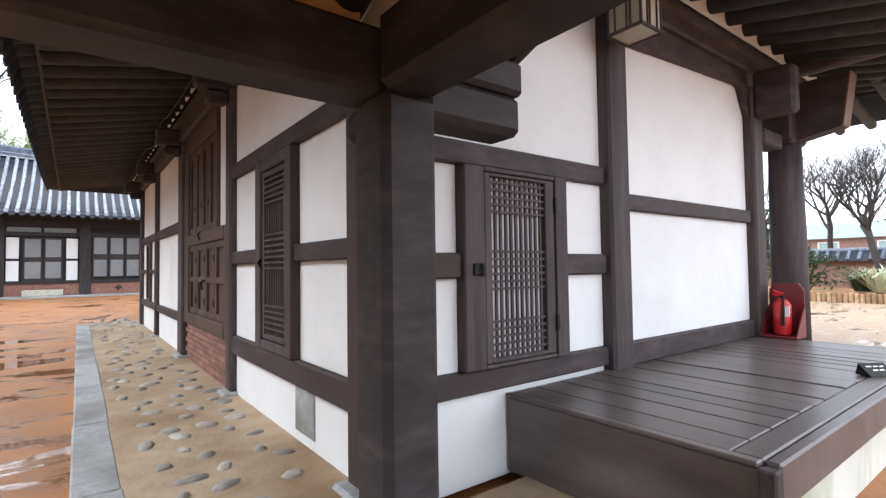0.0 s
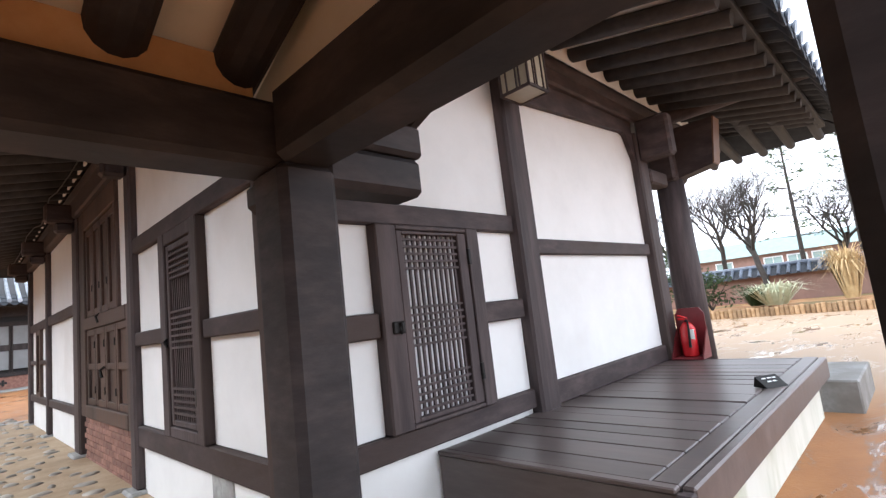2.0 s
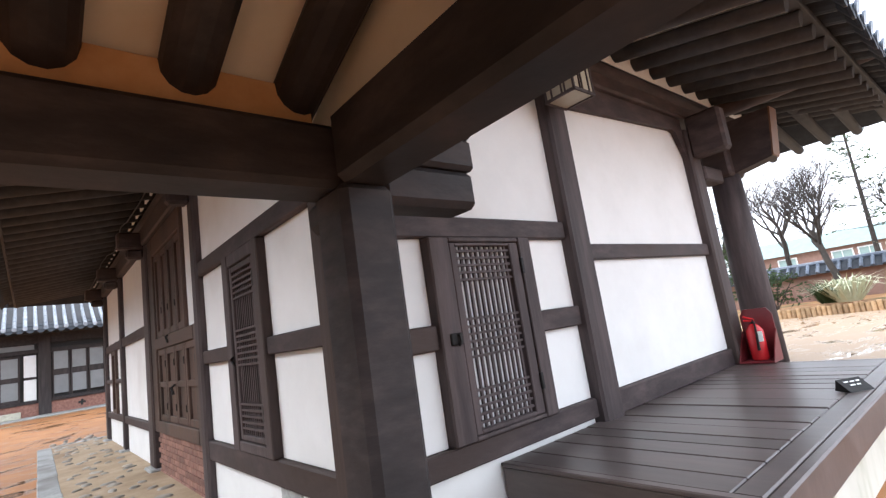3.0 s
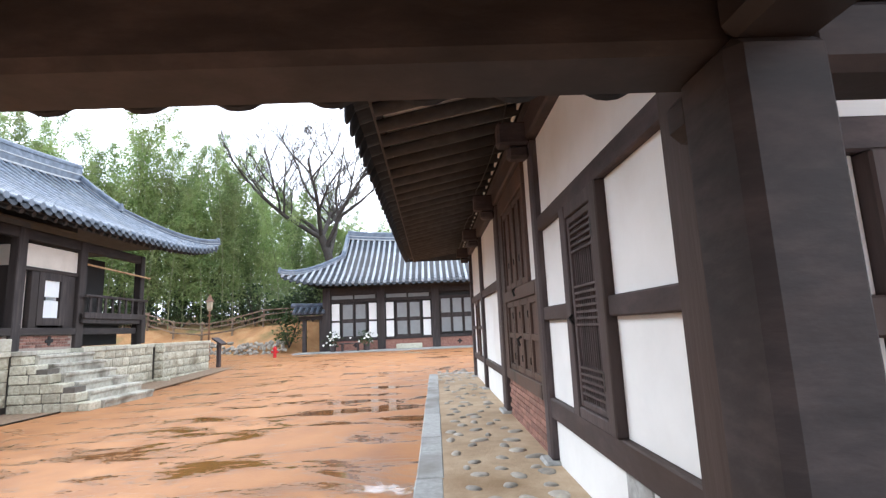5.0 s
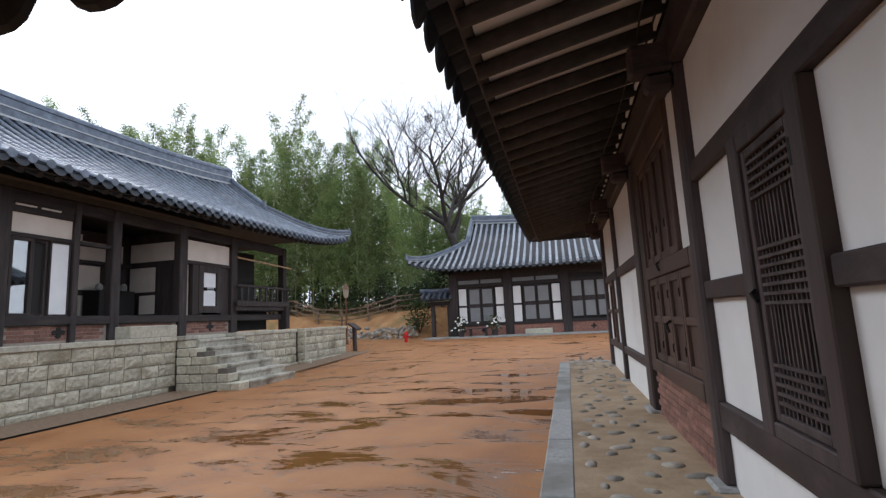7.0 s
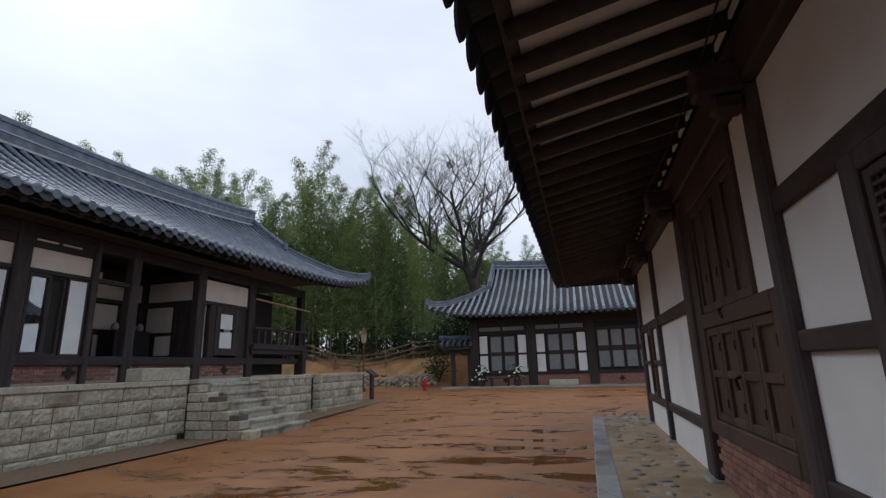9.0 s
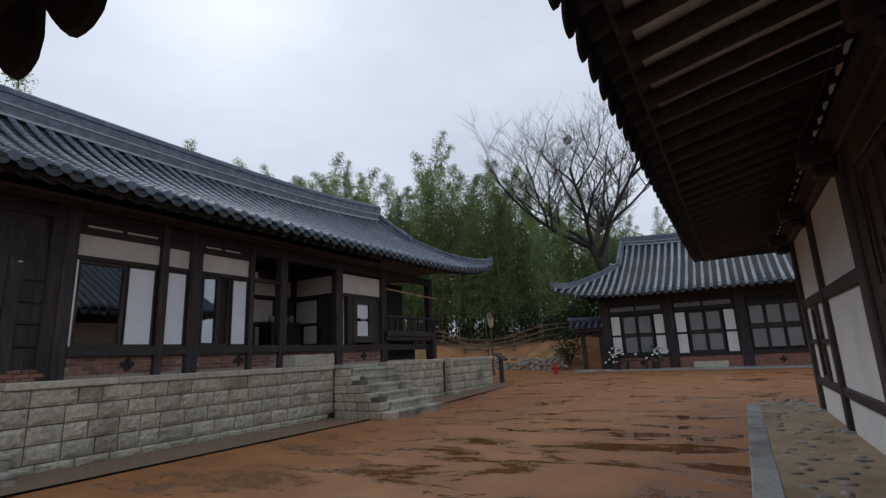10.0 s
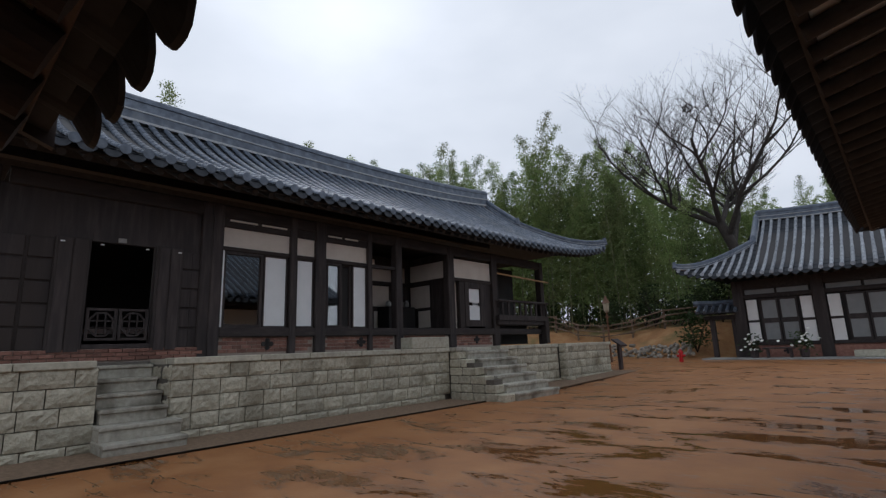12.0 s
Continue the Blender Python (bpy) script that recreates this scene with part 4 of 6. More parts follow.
gate.matrix_basis = pose(0.025, 1.16, 0.032)


# ---- tiled roofs ----
def tiled_roof(owner, place, u0, u1, g0, g1, depth, z_eave, z_ridge, corner, sag, pitch, hip=0.42, radius=0.075, far=False, crest=0.40, skin="tile"):
    """A hip-and-gable roof seen from its front: place(u, w, z) maps along, out from the ridge, and height to the world.
    u0..u1: eave corners; g0..g1: ridge ends; corner: lift of the eave corners; sag: lift of the ridge ends."""
    mid, half = (u0 + u1) / 2, (u1 - u0) / 2

    def height(u, s):
        t = abs(u - mid) / half
        fall = 1.32 * s - 0.32 * s * s
        return z_ridge + sag * min(1, t * half / max(0.1, (g1 - g0) / 2)) ** 3 * (1 - s) - (z_ridge - z_eave) * fall + corner * t ** 8 * s * s

    def start(u):
        if u < g0:
            return hip + (1 - hip) * (g0 - u) / (g0 - u0)
        if u > g1:
            return hip + (1 - hip) * (u - g1) / (u1 - g1)
        return 0.0

    steps = 12 if far else 16
    row_id = 0
    u = u0 + pitch * 0.5
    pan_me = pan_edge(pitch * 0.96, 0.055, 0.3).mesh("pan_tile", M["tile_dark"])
    while u < u1:
        s0 = min(0.97, start(u))
        b = Build()
        n = 6
        rings = []
        count = max(2, int(steps * (1 - s0)))
        for i in range(count):
            for e, r in ((0.0, 0.90), (0.999, 1.06)):
                s = s0 + (1 - s0) * (i + e) / count
                rings.append((s, r * radius))
        for s, r in rings:
            w = depth * s
            for k in range(n + 1):
                a = math.pi * k / n
                b.v.append(tuple(place(u + r * math.cos(a), w, height(u, s) + r * math.sin(a) + 0.02)))
        for i in range(len(rings) - 1):
            for k in range(n):
                a = i * (n + 1) + k
                b.f.append((a, a + 1, a + n + 2, a + n + 1))
        base = len(b.v)
        for k in range(12):
            a = 2 * math.pi * k / 12
            for w in (depth + 0.005, depth + 0.035):
                b.v.append(tuple(place(u + 1.15 * radius * math.cos(a), w, height(u, 1) + 0.02 + 1.15 * radius * math.sin(a))))
        b.f.append(tuple(base + 2 * k for k in range(12)))
        b.f.append(tuple(base + 2 * k + 1 for k in range(12))[::-1])
        for k in range(12):
            j = (k + 1) % 12
            b.f.append((base + 2 * k, base + 2 * j, base + 2 * j + 1, base + 2 * k + 1))
        part("cover_tile", b, M[skin], owner)
        v = u + pitch / 2
        if v < u1 - 0.1:
            o = place(v, depth, height(v, 1))
            ax = (place(1, 0, 0) - place(0, 0, 0)).normalized()
            ob = piece("pan_tile", pan_me, owner, pose(0, 0, 0))
            away = (place(0, 0, 0) - place(0, 1, 0)).normalized()
            right = away.cross(Vector((0, 0, 1)))
            m = Matrix((( right.x, away.x, 0, o.x), (right.y, away.y, 0, o.y), (0, 0, 1, o.z), (0, 0, 0, 1)))
            ob.matrix_basis = m @ pose(0, 0, 0, 20, 0, 0)
        u += pitch
    # pan sheet, stepped course by course
    cols = [u0 + (u1 - u0) * i / 60 for i in range(61)]
    b = Build()
    rows = []
    for i in range(steps):
        rows += [(i / steps, 0.0), ((i + 0.999) / steps, 0.022)]
    for s, lift in rows:
        for u in cols:
            q = max(s, min(0.985, start(u)))
            b.v.append(tuple(place(u, depth * q, height(u, q) - 0.035 + lift)))
    nc = len(cols)
    for j in range(len(rows) - 1):
        for i in range(nc - 1):
            b.f.append((j * nc + i, j * nc + i + 1, (j + 1) * nc + i + 1, (j + 1) * nc + i))
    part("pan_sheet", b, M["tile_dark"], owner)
    # underside boards, back slope and gable ends
    b = Build()
    for s, dz in ((0.0, -0.16), (1.0, -0.11)):
        for u in cols:
            q = max(s, min(0.985, start(u)))
            b.v.append(tuple(place(u, depth * q - 0.05, height(u, q) + dz)))
    for i in range(nc - 1):
        b.f.append((i, i + 1, nc + i + 1, nc + i))
    part("soffit", b, M["rafter"], owner)
    c0, c1 = place(u0, depth, height(u0, 1)), place(u1, depth, height(u1, 1))
    d0, d1 = place(u0, -depth, height(u0, 1)), place(u1, -depth, height(u1, 1))
    r0, r1 = place(g0, 0, height(g0, 0)), place(g1, 0, height(g1, 0))
    part("back_slope", Build().add([r0, r1, d1, d0], [(0, 1, 2, 3)]), M["tile_dark"], owner)
    for g, c, d, r in ((g0, c0, d0, r0), (g1, c1, d1, r1)):
        h, k = place(g, depth * hip, height(g, hip)), place(g, -depth * hip, height(g, hip))
        part("end_slope", Build().add([c, d, k, h], [(0, 1, 2, 3)]), M["tile_dark"], owner)
        part("gable", Build().add([r, h, k], [(0, 1, 2)]), M["brown"], owner)
    # ridges: stacked flat tiles with a round cap
    def ridge(points, h, w, name="ridge"):
        pts = [Vector(p) for p in points]
        side = (pts[-1] - pts[0]).cross(Vector((0, 0, 1))).normalized()
        for lay, (z0, z1, f, m) in enumerate(((-0.06, 0.05, 1.0, "mortarline"), (0.05, 0.40, 0.92, "tile"), (0.40, 0.47, 1.05, "mortarline"), (0.47, 0.84, 0.9, "tile"), (0.84, 1.0, 1.08, "tile"))):
            b = Build()
            for p in pts:
                for sx, z in ((-1, z0), (1, z0), (1, z1 - 0.01), (-1, z1 - 0.01)):
                    b.v.append(tuple(p + side * (sx * w * f / 2) + Vector((0, 0, z * h))))
            for i in range(len(pts) - 1):
                for k in range(4):
                    a, c = 4 * i + k, 4 * i + (k + 1) % 4
                    b.f.append((a, c, c + 4, a + 4))
            b.f += [(0, 1, 2, 3), tuple(len(b.v) - 4 + k for k in range(4))]
            part(name, b, M[m], owner)
        part(name + "_cap", Build().tube([p + Vector((0, 0, h)) for p in pts], w * 0.36, 8), M["tile"], owner, smooth=True)
    N = 24
    ridge([place(g0 + (g1 - g0) * i / N, 0, height(g0 + (g1 - g0) * i / N, 0)) for i in range(N + 1)], crest, 0.30)
    for g, c in ((g0, u0), (g1, u1)):
        ridge([place(g, depth * hip * i / 8, height(g, hip * i / 8) + 0.03) for i in range(9)], 0.24, 0.24, "gable_ridge")
        line = []
        for i in range(9):
            t = i / 8
            s = hip + (1 - hip) * t
            u = g + (c - g) * t
            line.append(place(u, depth * s * 0.985, height(u, s) + 0.02 + 0.05 * t ** 3))
        ridge(line, 0.20, 0.22, "hip_ridge")
        e = place(g, depth * hip, height(g, hip))
        part("end_tile", Build().tube([e + Vector((0, 0, 0.12)), e + Vector((0, 0, 0.42))], [0.13, 0.05], 8), M["tile"], owner)
        part("end_tile", Build().tube([line[-1] + Vector((0, 0, 0.05)), line[-1] + Vector((0, 0, 0.34))], [0.12, 0.07], 8), M["tile"], owner)
    # rafters under the eave
    u = u0 + 0.5
    while u < u1 - 0.3:
        a = place(u, depth * 0.55, height(u, 0.55) - 0.24)
        z = place(u, depth - 0.22, height(u, 1) - 0.16)
        part("rafter", Build().tube([a, z], [0.075, 0.065], 7), M["rafter"], owner)
        u += pitch * 1.02
    part("eave_board", Build().add([place(u, depth - 0.16, height(u, 1) - 0.10) for u in cols] + [place(u, depth - 0.16, height(u, 1) - 0.03) for u in cols]
                                   + [place(u, depth - 0.24, height(u, 1) - 0.10) for u in cols] + [place(u, depth - 0.24, height(u, 1) - 0.03) for u in cols],
                                   [(i, i + 1, nc + i + 1, nc + i) for i in range(nc - 1)] + [(2 * nc + i, 3 * nc + i, 3 * nc + i + 1, 2 * nc + i + 1) for i in range(nc - 1)]
                                   + [(i, 2 * nc + i, 2 * nc + i + 1, i + 1) for i in range(nc - 1)]), M["rafter"], owner)


def brick_field(owner, place, length, z0, courses, course=0.067, long=0.205):
    """Real bricks in stretcher bond on a mortar backing; place(u, z) gives the pose of a brick's centre."""
    me = Build().box(-long / 2 + 0.005, long / 2 - 0.005, -0.03, 0.03, -course / 2 + 0.005, course / 2 - 0.005, 0.004).mesh("brick", M["brick"])
    for c in range(courses):
        u = long / 2 if c % 2 == 0 else 0.0
        while u < length:
            if long * 0.45 < u < length - long * 0.45:
                piece("brick", me, owner, place(u, z0 + course * (c + 0.5)))
            u += long


def cross_hole(owner, x, y, z, along_y=True):
    """A plus-shaped vent with rounded arms."""
    b = Build()
    for dy, dz in ((0, 0), (0.085, 0), (-0.085, 0), (0, 0.075), (0, -0.075)):
        if along_y:
            b.tube([(x, y + dy, z + dz), (x + 0.02, y + dy, z + dz)], 0.052, 10)
        else:
            b.tube([(x + dy, y, z + dz), (x + dy, y - 0.02, z + dz)], 0.052, 10)
    # solid near-black discs draw the darkness inside the hole
    part("vent_hole", b, M["dark"], owner, "black plus-shaped vent")


# ---- long hall across the court ----
hall = thing("hall", -10.5, 9.0, 1.2, "long dark timber hanok hall with tiled roof on a stone terrace", "house")
hall_roof = part("roof", Build().box(-12.45, -12.2, -4, 18.5, 5.2, 5.4), M["rafter"], hall, "dark grey tiled hip-and-gable roof")
tiled_roof(hall_roof, lambda u, w, z: Vector((-12.5 + w, u, z)), -9.0, 21.9, -6.0, 18.75, 3.9, 4.48, 6.70, 0.62, 0.50, 0.335, crest=0.58)
BX = -9.9
FLOOR, SILL = 1.23, 1.735


def hpost(y0, y1, z0=1.1, z1=4.25, x0=BX - 0.12, x1=BX + 0.12, m="hallwood"):
    return part("post", bar(x0, x1, y0, y1, z0, z1, 0.02), M[m], hall)


for y0, y1 in ((6.15, 6.38), (7.90, 8.06), (8.56, 8.84), (10.12, 10.25), (11.06, 11.30), (13.18, 13.46), (15.36, 15.66), (18.36, 18.6)):
    hpost(y0, y1)
part("sill_beam", bar(BX - 0.08, BX + 0.10, 6.38, 18.26, 1.54, SILL, 0.015), M["hallbeam"], hall)
part("head_beam", bar(BX - 0.08, BX + 0.09, 3.0, 18.6, 3.98, 4.25, 0.02), M["hallbeam"], hall)
part("head_beam", bar(BX - 0.06, BX + 0.07, 6.38, 11.06, 3.30, 3.39, 0.012), M["hallbeam"], hall)
for y0, y1 in ((6.38, 7.90), (8.06, 8.56), (8.84, 10.12)):
    part("plaster_panel", bar(BX - 0.05, BX + 0.02, y0, y1, 3.39, 3.80, 0.004), M["beige"], hall)
    part("head_beam", bar(BX - 0.06, BX + 0.07, y0, y1, 3.80, 3.98, 0.012), M["hallbeam"], hall)
part("plaster_panel", bar(BX - 1.2, BX - 1.1, 10.25, 11.3, 3.39, 3.80, 0.004), M["beige"], hall)
# transom slots: pale strips between the head beams
for y0, y1 in ((6.5, 7.1), (7.2, 7.8), (8.9, 9.3), (9.4, 9.8)):
    part("transom_strip", bar(BX + 0.02, BX + 0.095, y0, y1, 3.93, 3.965, 0.003), M["beige"], hall)
# sliding windows
def frame_y(name, y0, y1, z0, z1, w=0.07, x=BX, d=0.05, m="hallwood", owner=None):
    return part(name, Build().box(x - d, x + d, y0, y0 + w, z0, z1, 0.004).box(x - d, x + d, y1 - w, y1, z0, z1, 0.004)
                .box(x - d, x + d, y0 + w, y1 - w, z1 - w, z1, 0.004).box(x - d, x + d, y0 + w, y1 - w, z0, z0 + w, 0.004), M[m], owner or hall)


for y0, y1 in ((6.42, 7.28), (8.88, 9.32)):
    w = frame_y("window", y0, y1, SILL, 3.30, 0.06)
    g = part("glass_pane", Build().box(BX - 0.004, BX + 0.004, y0 + 0.06, y1 - 0.06, SILL + 0.06, 3.24), M["glass"], w, "reflective window glass")
    g.visible_shadow = False
part("window_jamb", bar(BX - 0.03, BX + 0.065, 6.385, 6.43, SILL, 3.30, 0.004), M["paper"], hall, "white inner jamb")
for y0, y1 in ((7.30, 7.86), (8.08, 8.54), (9.66, 10.10)):
    w = frame_y("sliding_door", y0, y1, SILL, 3.30, 0.035, BX + 0.01, 0.03)
    part("paper_panel", Build().box(BX, BX + 0.022, y0 + 0.035, y1 - 0.035, SILL + 0.035, 3.265), M["paper"], w, "white paper panel")
frame_y("sliding_door", 9.33, 9.65, SILL, 3.30, 0.05, BX - 0.04, 0.03)
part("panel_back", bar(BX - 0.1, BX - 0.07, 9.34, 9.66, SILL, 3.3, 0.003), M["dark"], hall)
# rooms behind, their shade put into near-black walls and ceiling
part("room_wall", Build().box(-13.0, -12.9, 3, 18.4, 1.2, 4.3).box(-12.9, BX - 0.1, 10.13, 10.23, SILL, 4.0), M["dark"], hall, "room walls in near-black for interior shade")
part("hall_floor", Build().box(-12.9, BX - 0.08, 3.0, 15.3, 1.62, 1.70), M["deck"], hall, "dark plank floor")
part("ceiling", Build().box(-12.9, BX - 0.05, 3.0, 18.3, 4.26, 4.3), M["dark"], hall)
# open hall: back wall with white panels and a dark chest
HB = BX - 1.9
part("back_wall", bar(HB - 0.1, HB, 10.25, 15.5, 1.7, 4.1, 0.004), M["hallwood"], hall)
for y0, y1, z0, z1 in ((10.4, 11.0, 2.5, 3.2), (10.4, 11.0, 3.35, 3.8), (11.35, 13.2, 3.3, 3.8), (11.9, 12.5, 1.8, 2.35), (11.35, 12.5, 2.5, 3.15), (13.5, 14.6, 3.3, 3.8)):
    part("plaster_panel", bar(HB + 0.002, HB + 0.02, y0, y1, z0, z1, 0.003), M["beige"], hall)
part("inner_post", bar(HB, HB + 0.2, 11.18, 11.34, 1.7, 4.2, 0.015), M["hallwood"], hall)
part("inner_beam", bar(HB, HB + 0.15, 10.3, 15.3, 3.18, 3.28, 0.01), M["hallbeam"], hall)
# room beside the balcony
part("side_wall", bar(BX - 1.9, BX - 0.12, 13.4, 13.48, SILL, 4.1, 0.004), M["hallwood"], hall)
for x0, x1, z0, z1 in ((-11.7, -10.05, 3.32, 3.85), (-11.7, -10.82, 2.45, 3.15), (-11.35, -10.82, 1.82, 2.35)):
    part("plaster_panel", bar(x0, x1, 13.38, 13.398, z0, z1, 0.003), M["beige"], hall)
chest = thing("chest", -11.45, 12.6, 1.7, "dark wooden chest with jars on top in the open hall", "chest")
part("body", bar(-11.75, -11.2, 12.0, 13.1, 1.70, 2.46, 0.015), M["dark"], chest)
for k, y in enumerate((12.2, 12.45, 12.75, 12.95)):
    whole("jar", Build().tube([(-11.45, y, 2.51), (-11.45, y, 2.57), (-11.45, y, 2.65), (-11.45, y, 2.71 + 0.03 * (k % 2))], [0.05, 0.09, 0.085, 0.04], 10), M["granite"], "small grey jar on the chest", "jar", "jars on the chest", smooth=True)
part("plaster_panel", bar(BX - 0.05, BX + 0.02, 13.46, 15.36, 3.30, 3.90, 0.004), M["beige"], hall)
part("head_beam", bar(BX - 0.06, BX + 0.07, 13.46, 15.36, 3.20, 3.30, 0.01), M["hallbeam"], hall)
# recessed strip takes the darker tan plaster to show its shade
part("plaster_panel", bar(BX - 0.16, BX - 0.10, 13.46, 13.74, SILL, 3.2, 0.004), M["beige"], hall)
part("window_jamb", bar(BX - 0.08, BX + 0.05, 13.74, 13.975, SILL, 3.2, 0.01), M["hallwood"], hall)
w = frame_y("window", 13.98, 14.95, 1.80, 3.2, 0.20, BX, 0.06)
for z0, z1 in ((1.93, 2.46), (2.56, 3.07)):
    part("paper_panel", Build().box(BX - 0.01, BX + 0.012, 14.20, 14.74, z0, z1), M["paper"], w, "white paper pane")
part("door_leaf", bar(BX - 0.05, BX + 0.02, 14.97, 15.34, SILL, 3.2, 0.006), M["hallwood"], hall)
part("plaster_panel", bar(BX - 1.2, BX - 1.12, 15.5, 17.0, 3.0, 3.9, 0.004), M["beige"], hall)
w = frame_y("window", 15.6, 16.5, 1.95, 2.95, 0.1, BX - 1.12, 0.05)
part("paper_panel", Build().box(BX - 1.13, BX - 1.11, 15.7, 16.4, 2.05, 2.85), M["paper"], w, "white paper pane")
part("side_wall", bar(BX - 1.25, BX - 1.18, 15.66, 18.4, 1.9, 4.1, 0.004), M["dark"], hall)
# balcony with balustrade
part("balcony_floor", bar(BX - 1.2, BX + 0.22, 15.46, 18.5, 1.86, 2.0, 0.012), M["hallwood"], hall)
# near-black block stands in for the shade beneath the balcony
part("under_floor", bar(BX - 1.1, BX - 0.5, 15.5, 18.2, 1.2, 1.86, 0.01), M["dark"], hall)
bal = part("balustrade", bar(BX + 0.20, BX + 0.30, 15.46, 18.56, 2.62, 2.70, 0.02), M["hallwood"], hall, "carved timber balustrade")
part("lower_rail", bar(BX + 0.19, BX + 0.27, 15.46, 18.52, 2.0, 2.18, 0.01), M["hallwood"], bal)
spin = Build().prism([(-0.05, 0), (0.05, 0), (0.05, 0.12), (0.03, 0.2), (0.055, 0.3), (0.03, 0.38), (0.05, 0.44), (-0.05, 0.44), (-0.03, 0.38), (-0.055, 0.3), (-0.03, 0.2), (-0.05, 0.12)], 0, -0.02, 0.02).mesh("baluster", M["hallwood"])
for k in range(9):
    piece("baluster", spin, bal, pose(BX + 0.24, 15.7 + 0.34 * k, 2.18))
hpost(18.26, 18.5, 1.2, 2.0, BX + 0.1, BX + 0.3)
part("pole", Build().tube([(BX + 0.05, 15.66, 3.62), (BX + 0.3, 18.6, 3.46)], 0.03, 7), M["log"], hall, "pale bamboo pole under the eave")
# brick base and vents
for y0, y1 in ((6.38, 8.56), (8.84, 11.06), (11.30, 13.18), (13.46, 15.36)):
    part("brick_backing", bar(BX - 0.06, BX + 0.015, y0, y1, 1.1, 1.54, 0.003), M["mortar"], hall)
    base = part("brick_base", bar(BX - 0.05, BX - 0.01, y0, y1, 1.2, 1.53, 0.003), M["brick"], hall)
    brick_field(base, lambda u, z, y0=y0: pose(BX - 0.006, y0 + u, z, 0, 0, 90), y1 - y0, 1.22, 4, 0.078)
for y in (7.44, 9.93, 14.5):
    cross_hole(hall, BX + 0.025, y, 1.39)
# boarded kitchen wing with an open doorway
for y0, y1 in ((2.6, 2.9), (5.95, 6.15)):
    hpost(y0, y1, 1.1, 4.25)
part("kitchen_wall", Build().box(BX - 0.05, BX + 0.03, -6.0, 4.17, 1.30, 4.0, 0.004).box(BX - 0.05, BX + 0.03, 5.15, 6.15, 1.30, 4.0, 0.004)
     .box(BX - 0.05, BX + 0.03, 4.17, 5.15, 3.20, 4.0, 0.004), M["hallwood"], hall, "dark boarded kitchen wall")
for y0 in (2.95, 3.33, 5.47, 5.8):
    for k in range(5):
        part("wall_board", bar(BX + 0.03, BX + 0.06, y0, y0 + 0.34, 1.36 + 0.37 * k, 1.70 + 0.37 * k, 0.012), M["hallwood"], hall)
for y0, y1, turn in ((3.66, 4.15, 1), (5.17, 5.62, -1)):
    leaf = part("door_leaf", bar(BX + 0.07, BX + 0.12, y0, y1, 1.30, 3.22, 0.01), M["hallwood"], hall, "open plank door leaf")
    part("plank", bar(BX + 0.122, BX + 0.14, y0 + 0.04, (y0 + y1) / 2 - 0.01, 1.32, 3.20, 0.006), M["hallwood"], leaf)
    part("plank", bar(BX + 0.122, BX + 0.14, (y0 + y1) / 2 + 0.01, y1 - 0.04, 1.32, 3.20, 0.006), M["hallwood"], leaf)
for y in (3.75, 4.3, 5.0, 5.55):
    part("nail_plate", bar(BX + 0.13, BX + 0.145, y - 0.03, y + 0.03, 3.12, 3.14, 0.002), M["label"], hall)
part("sign_plate", bar(BX + 0.03, BX + 0.05, 4.55, 4.68, 3.22, 3.30, 0.004), M["granite"], hall, "small grey door plate")
part("threshold", bar(BX - 0.1, BX + 0.10, 4.1, 5.2, 1.36, 1.44, 0.01), M["hallwood"], hall)
for y0 in (4.19, 4.67):
    lat = frame_y("half_door", y0, y0 + 0.46, 1.50, 2.05, 0.045, BX + 0.02, 0.02)
    o = [(y0 + 0.23 + 0.19 * math.cos(a * math.pi / 4 + 0.39), 1.775 + 0.21 * math.sin(a * math.pi / 4 + 0.39)) for a in range(9)]
    for (ya, za), (yb, zb) in zip(o[:-1], o[1:]):
        part("fret_bar", Build().tube([(BX + 0.02, ya, za), (BX + 0.02, yb, zb)], 0.018, 4), M["hallwood"], lat)
    for d in (-0.06, 0.06):
        part("fret_bar", Build().tube([(BX + 0.02, y0 + 0.23 + d, 1.6), (BX + 0.02, y0 + 0.23 + d, 1.95)], 0.014, 4), M["hallwood"], lat)
        part("fret_bar", Build().tube([(BX + 0.02, y0 + 0.06, 1.775 + d), (BX + 0.02, y0 + 0.40, 1.775 + d)], 0.014, 4), M["hallwood"], lat)
base = part("brick_base", bar(BX - 0.04, BX + 0.10, 2.8, 6.15, 1.08, 1.36, 0.004), M["mortar"], hall)
brick_field(base, lambda u, z: pose(BX + 0.10, 2.9 + u, z, 0, 0, 90), 3.2, 1.16, 3, 0.067)
hall.matrix_basis = pose(-10.5, 9.0, 1.25)
chest.matrix_basis = pose(-11.45, 12.6, 1.75)

# ---- stone terrace of the hall ----
terrace = thing("terrace", -9.2, 8.0, 0.0, "pale rough-faced granite block terrace with capstones", "terrace", kind="structure")
part("fill", Build().box(-13.5, -8.80, -8.0, 4.22, -0.2, 1.12).box(-13.5, -8.80, 5.18, 21.3, -0.2, 1.12).box(-13.5, -9.75, 4.22, 5.18, -0.2, 1.18), M["joint"], terrace)
part("terrace_paving", Build().box(-13.4, -9.0, -8.0, 4.2, 1.12, 1.205).box(-13.4, -9.0, 5.20, 21.2, 1.12, 1.205), M["capstone"], terrace)


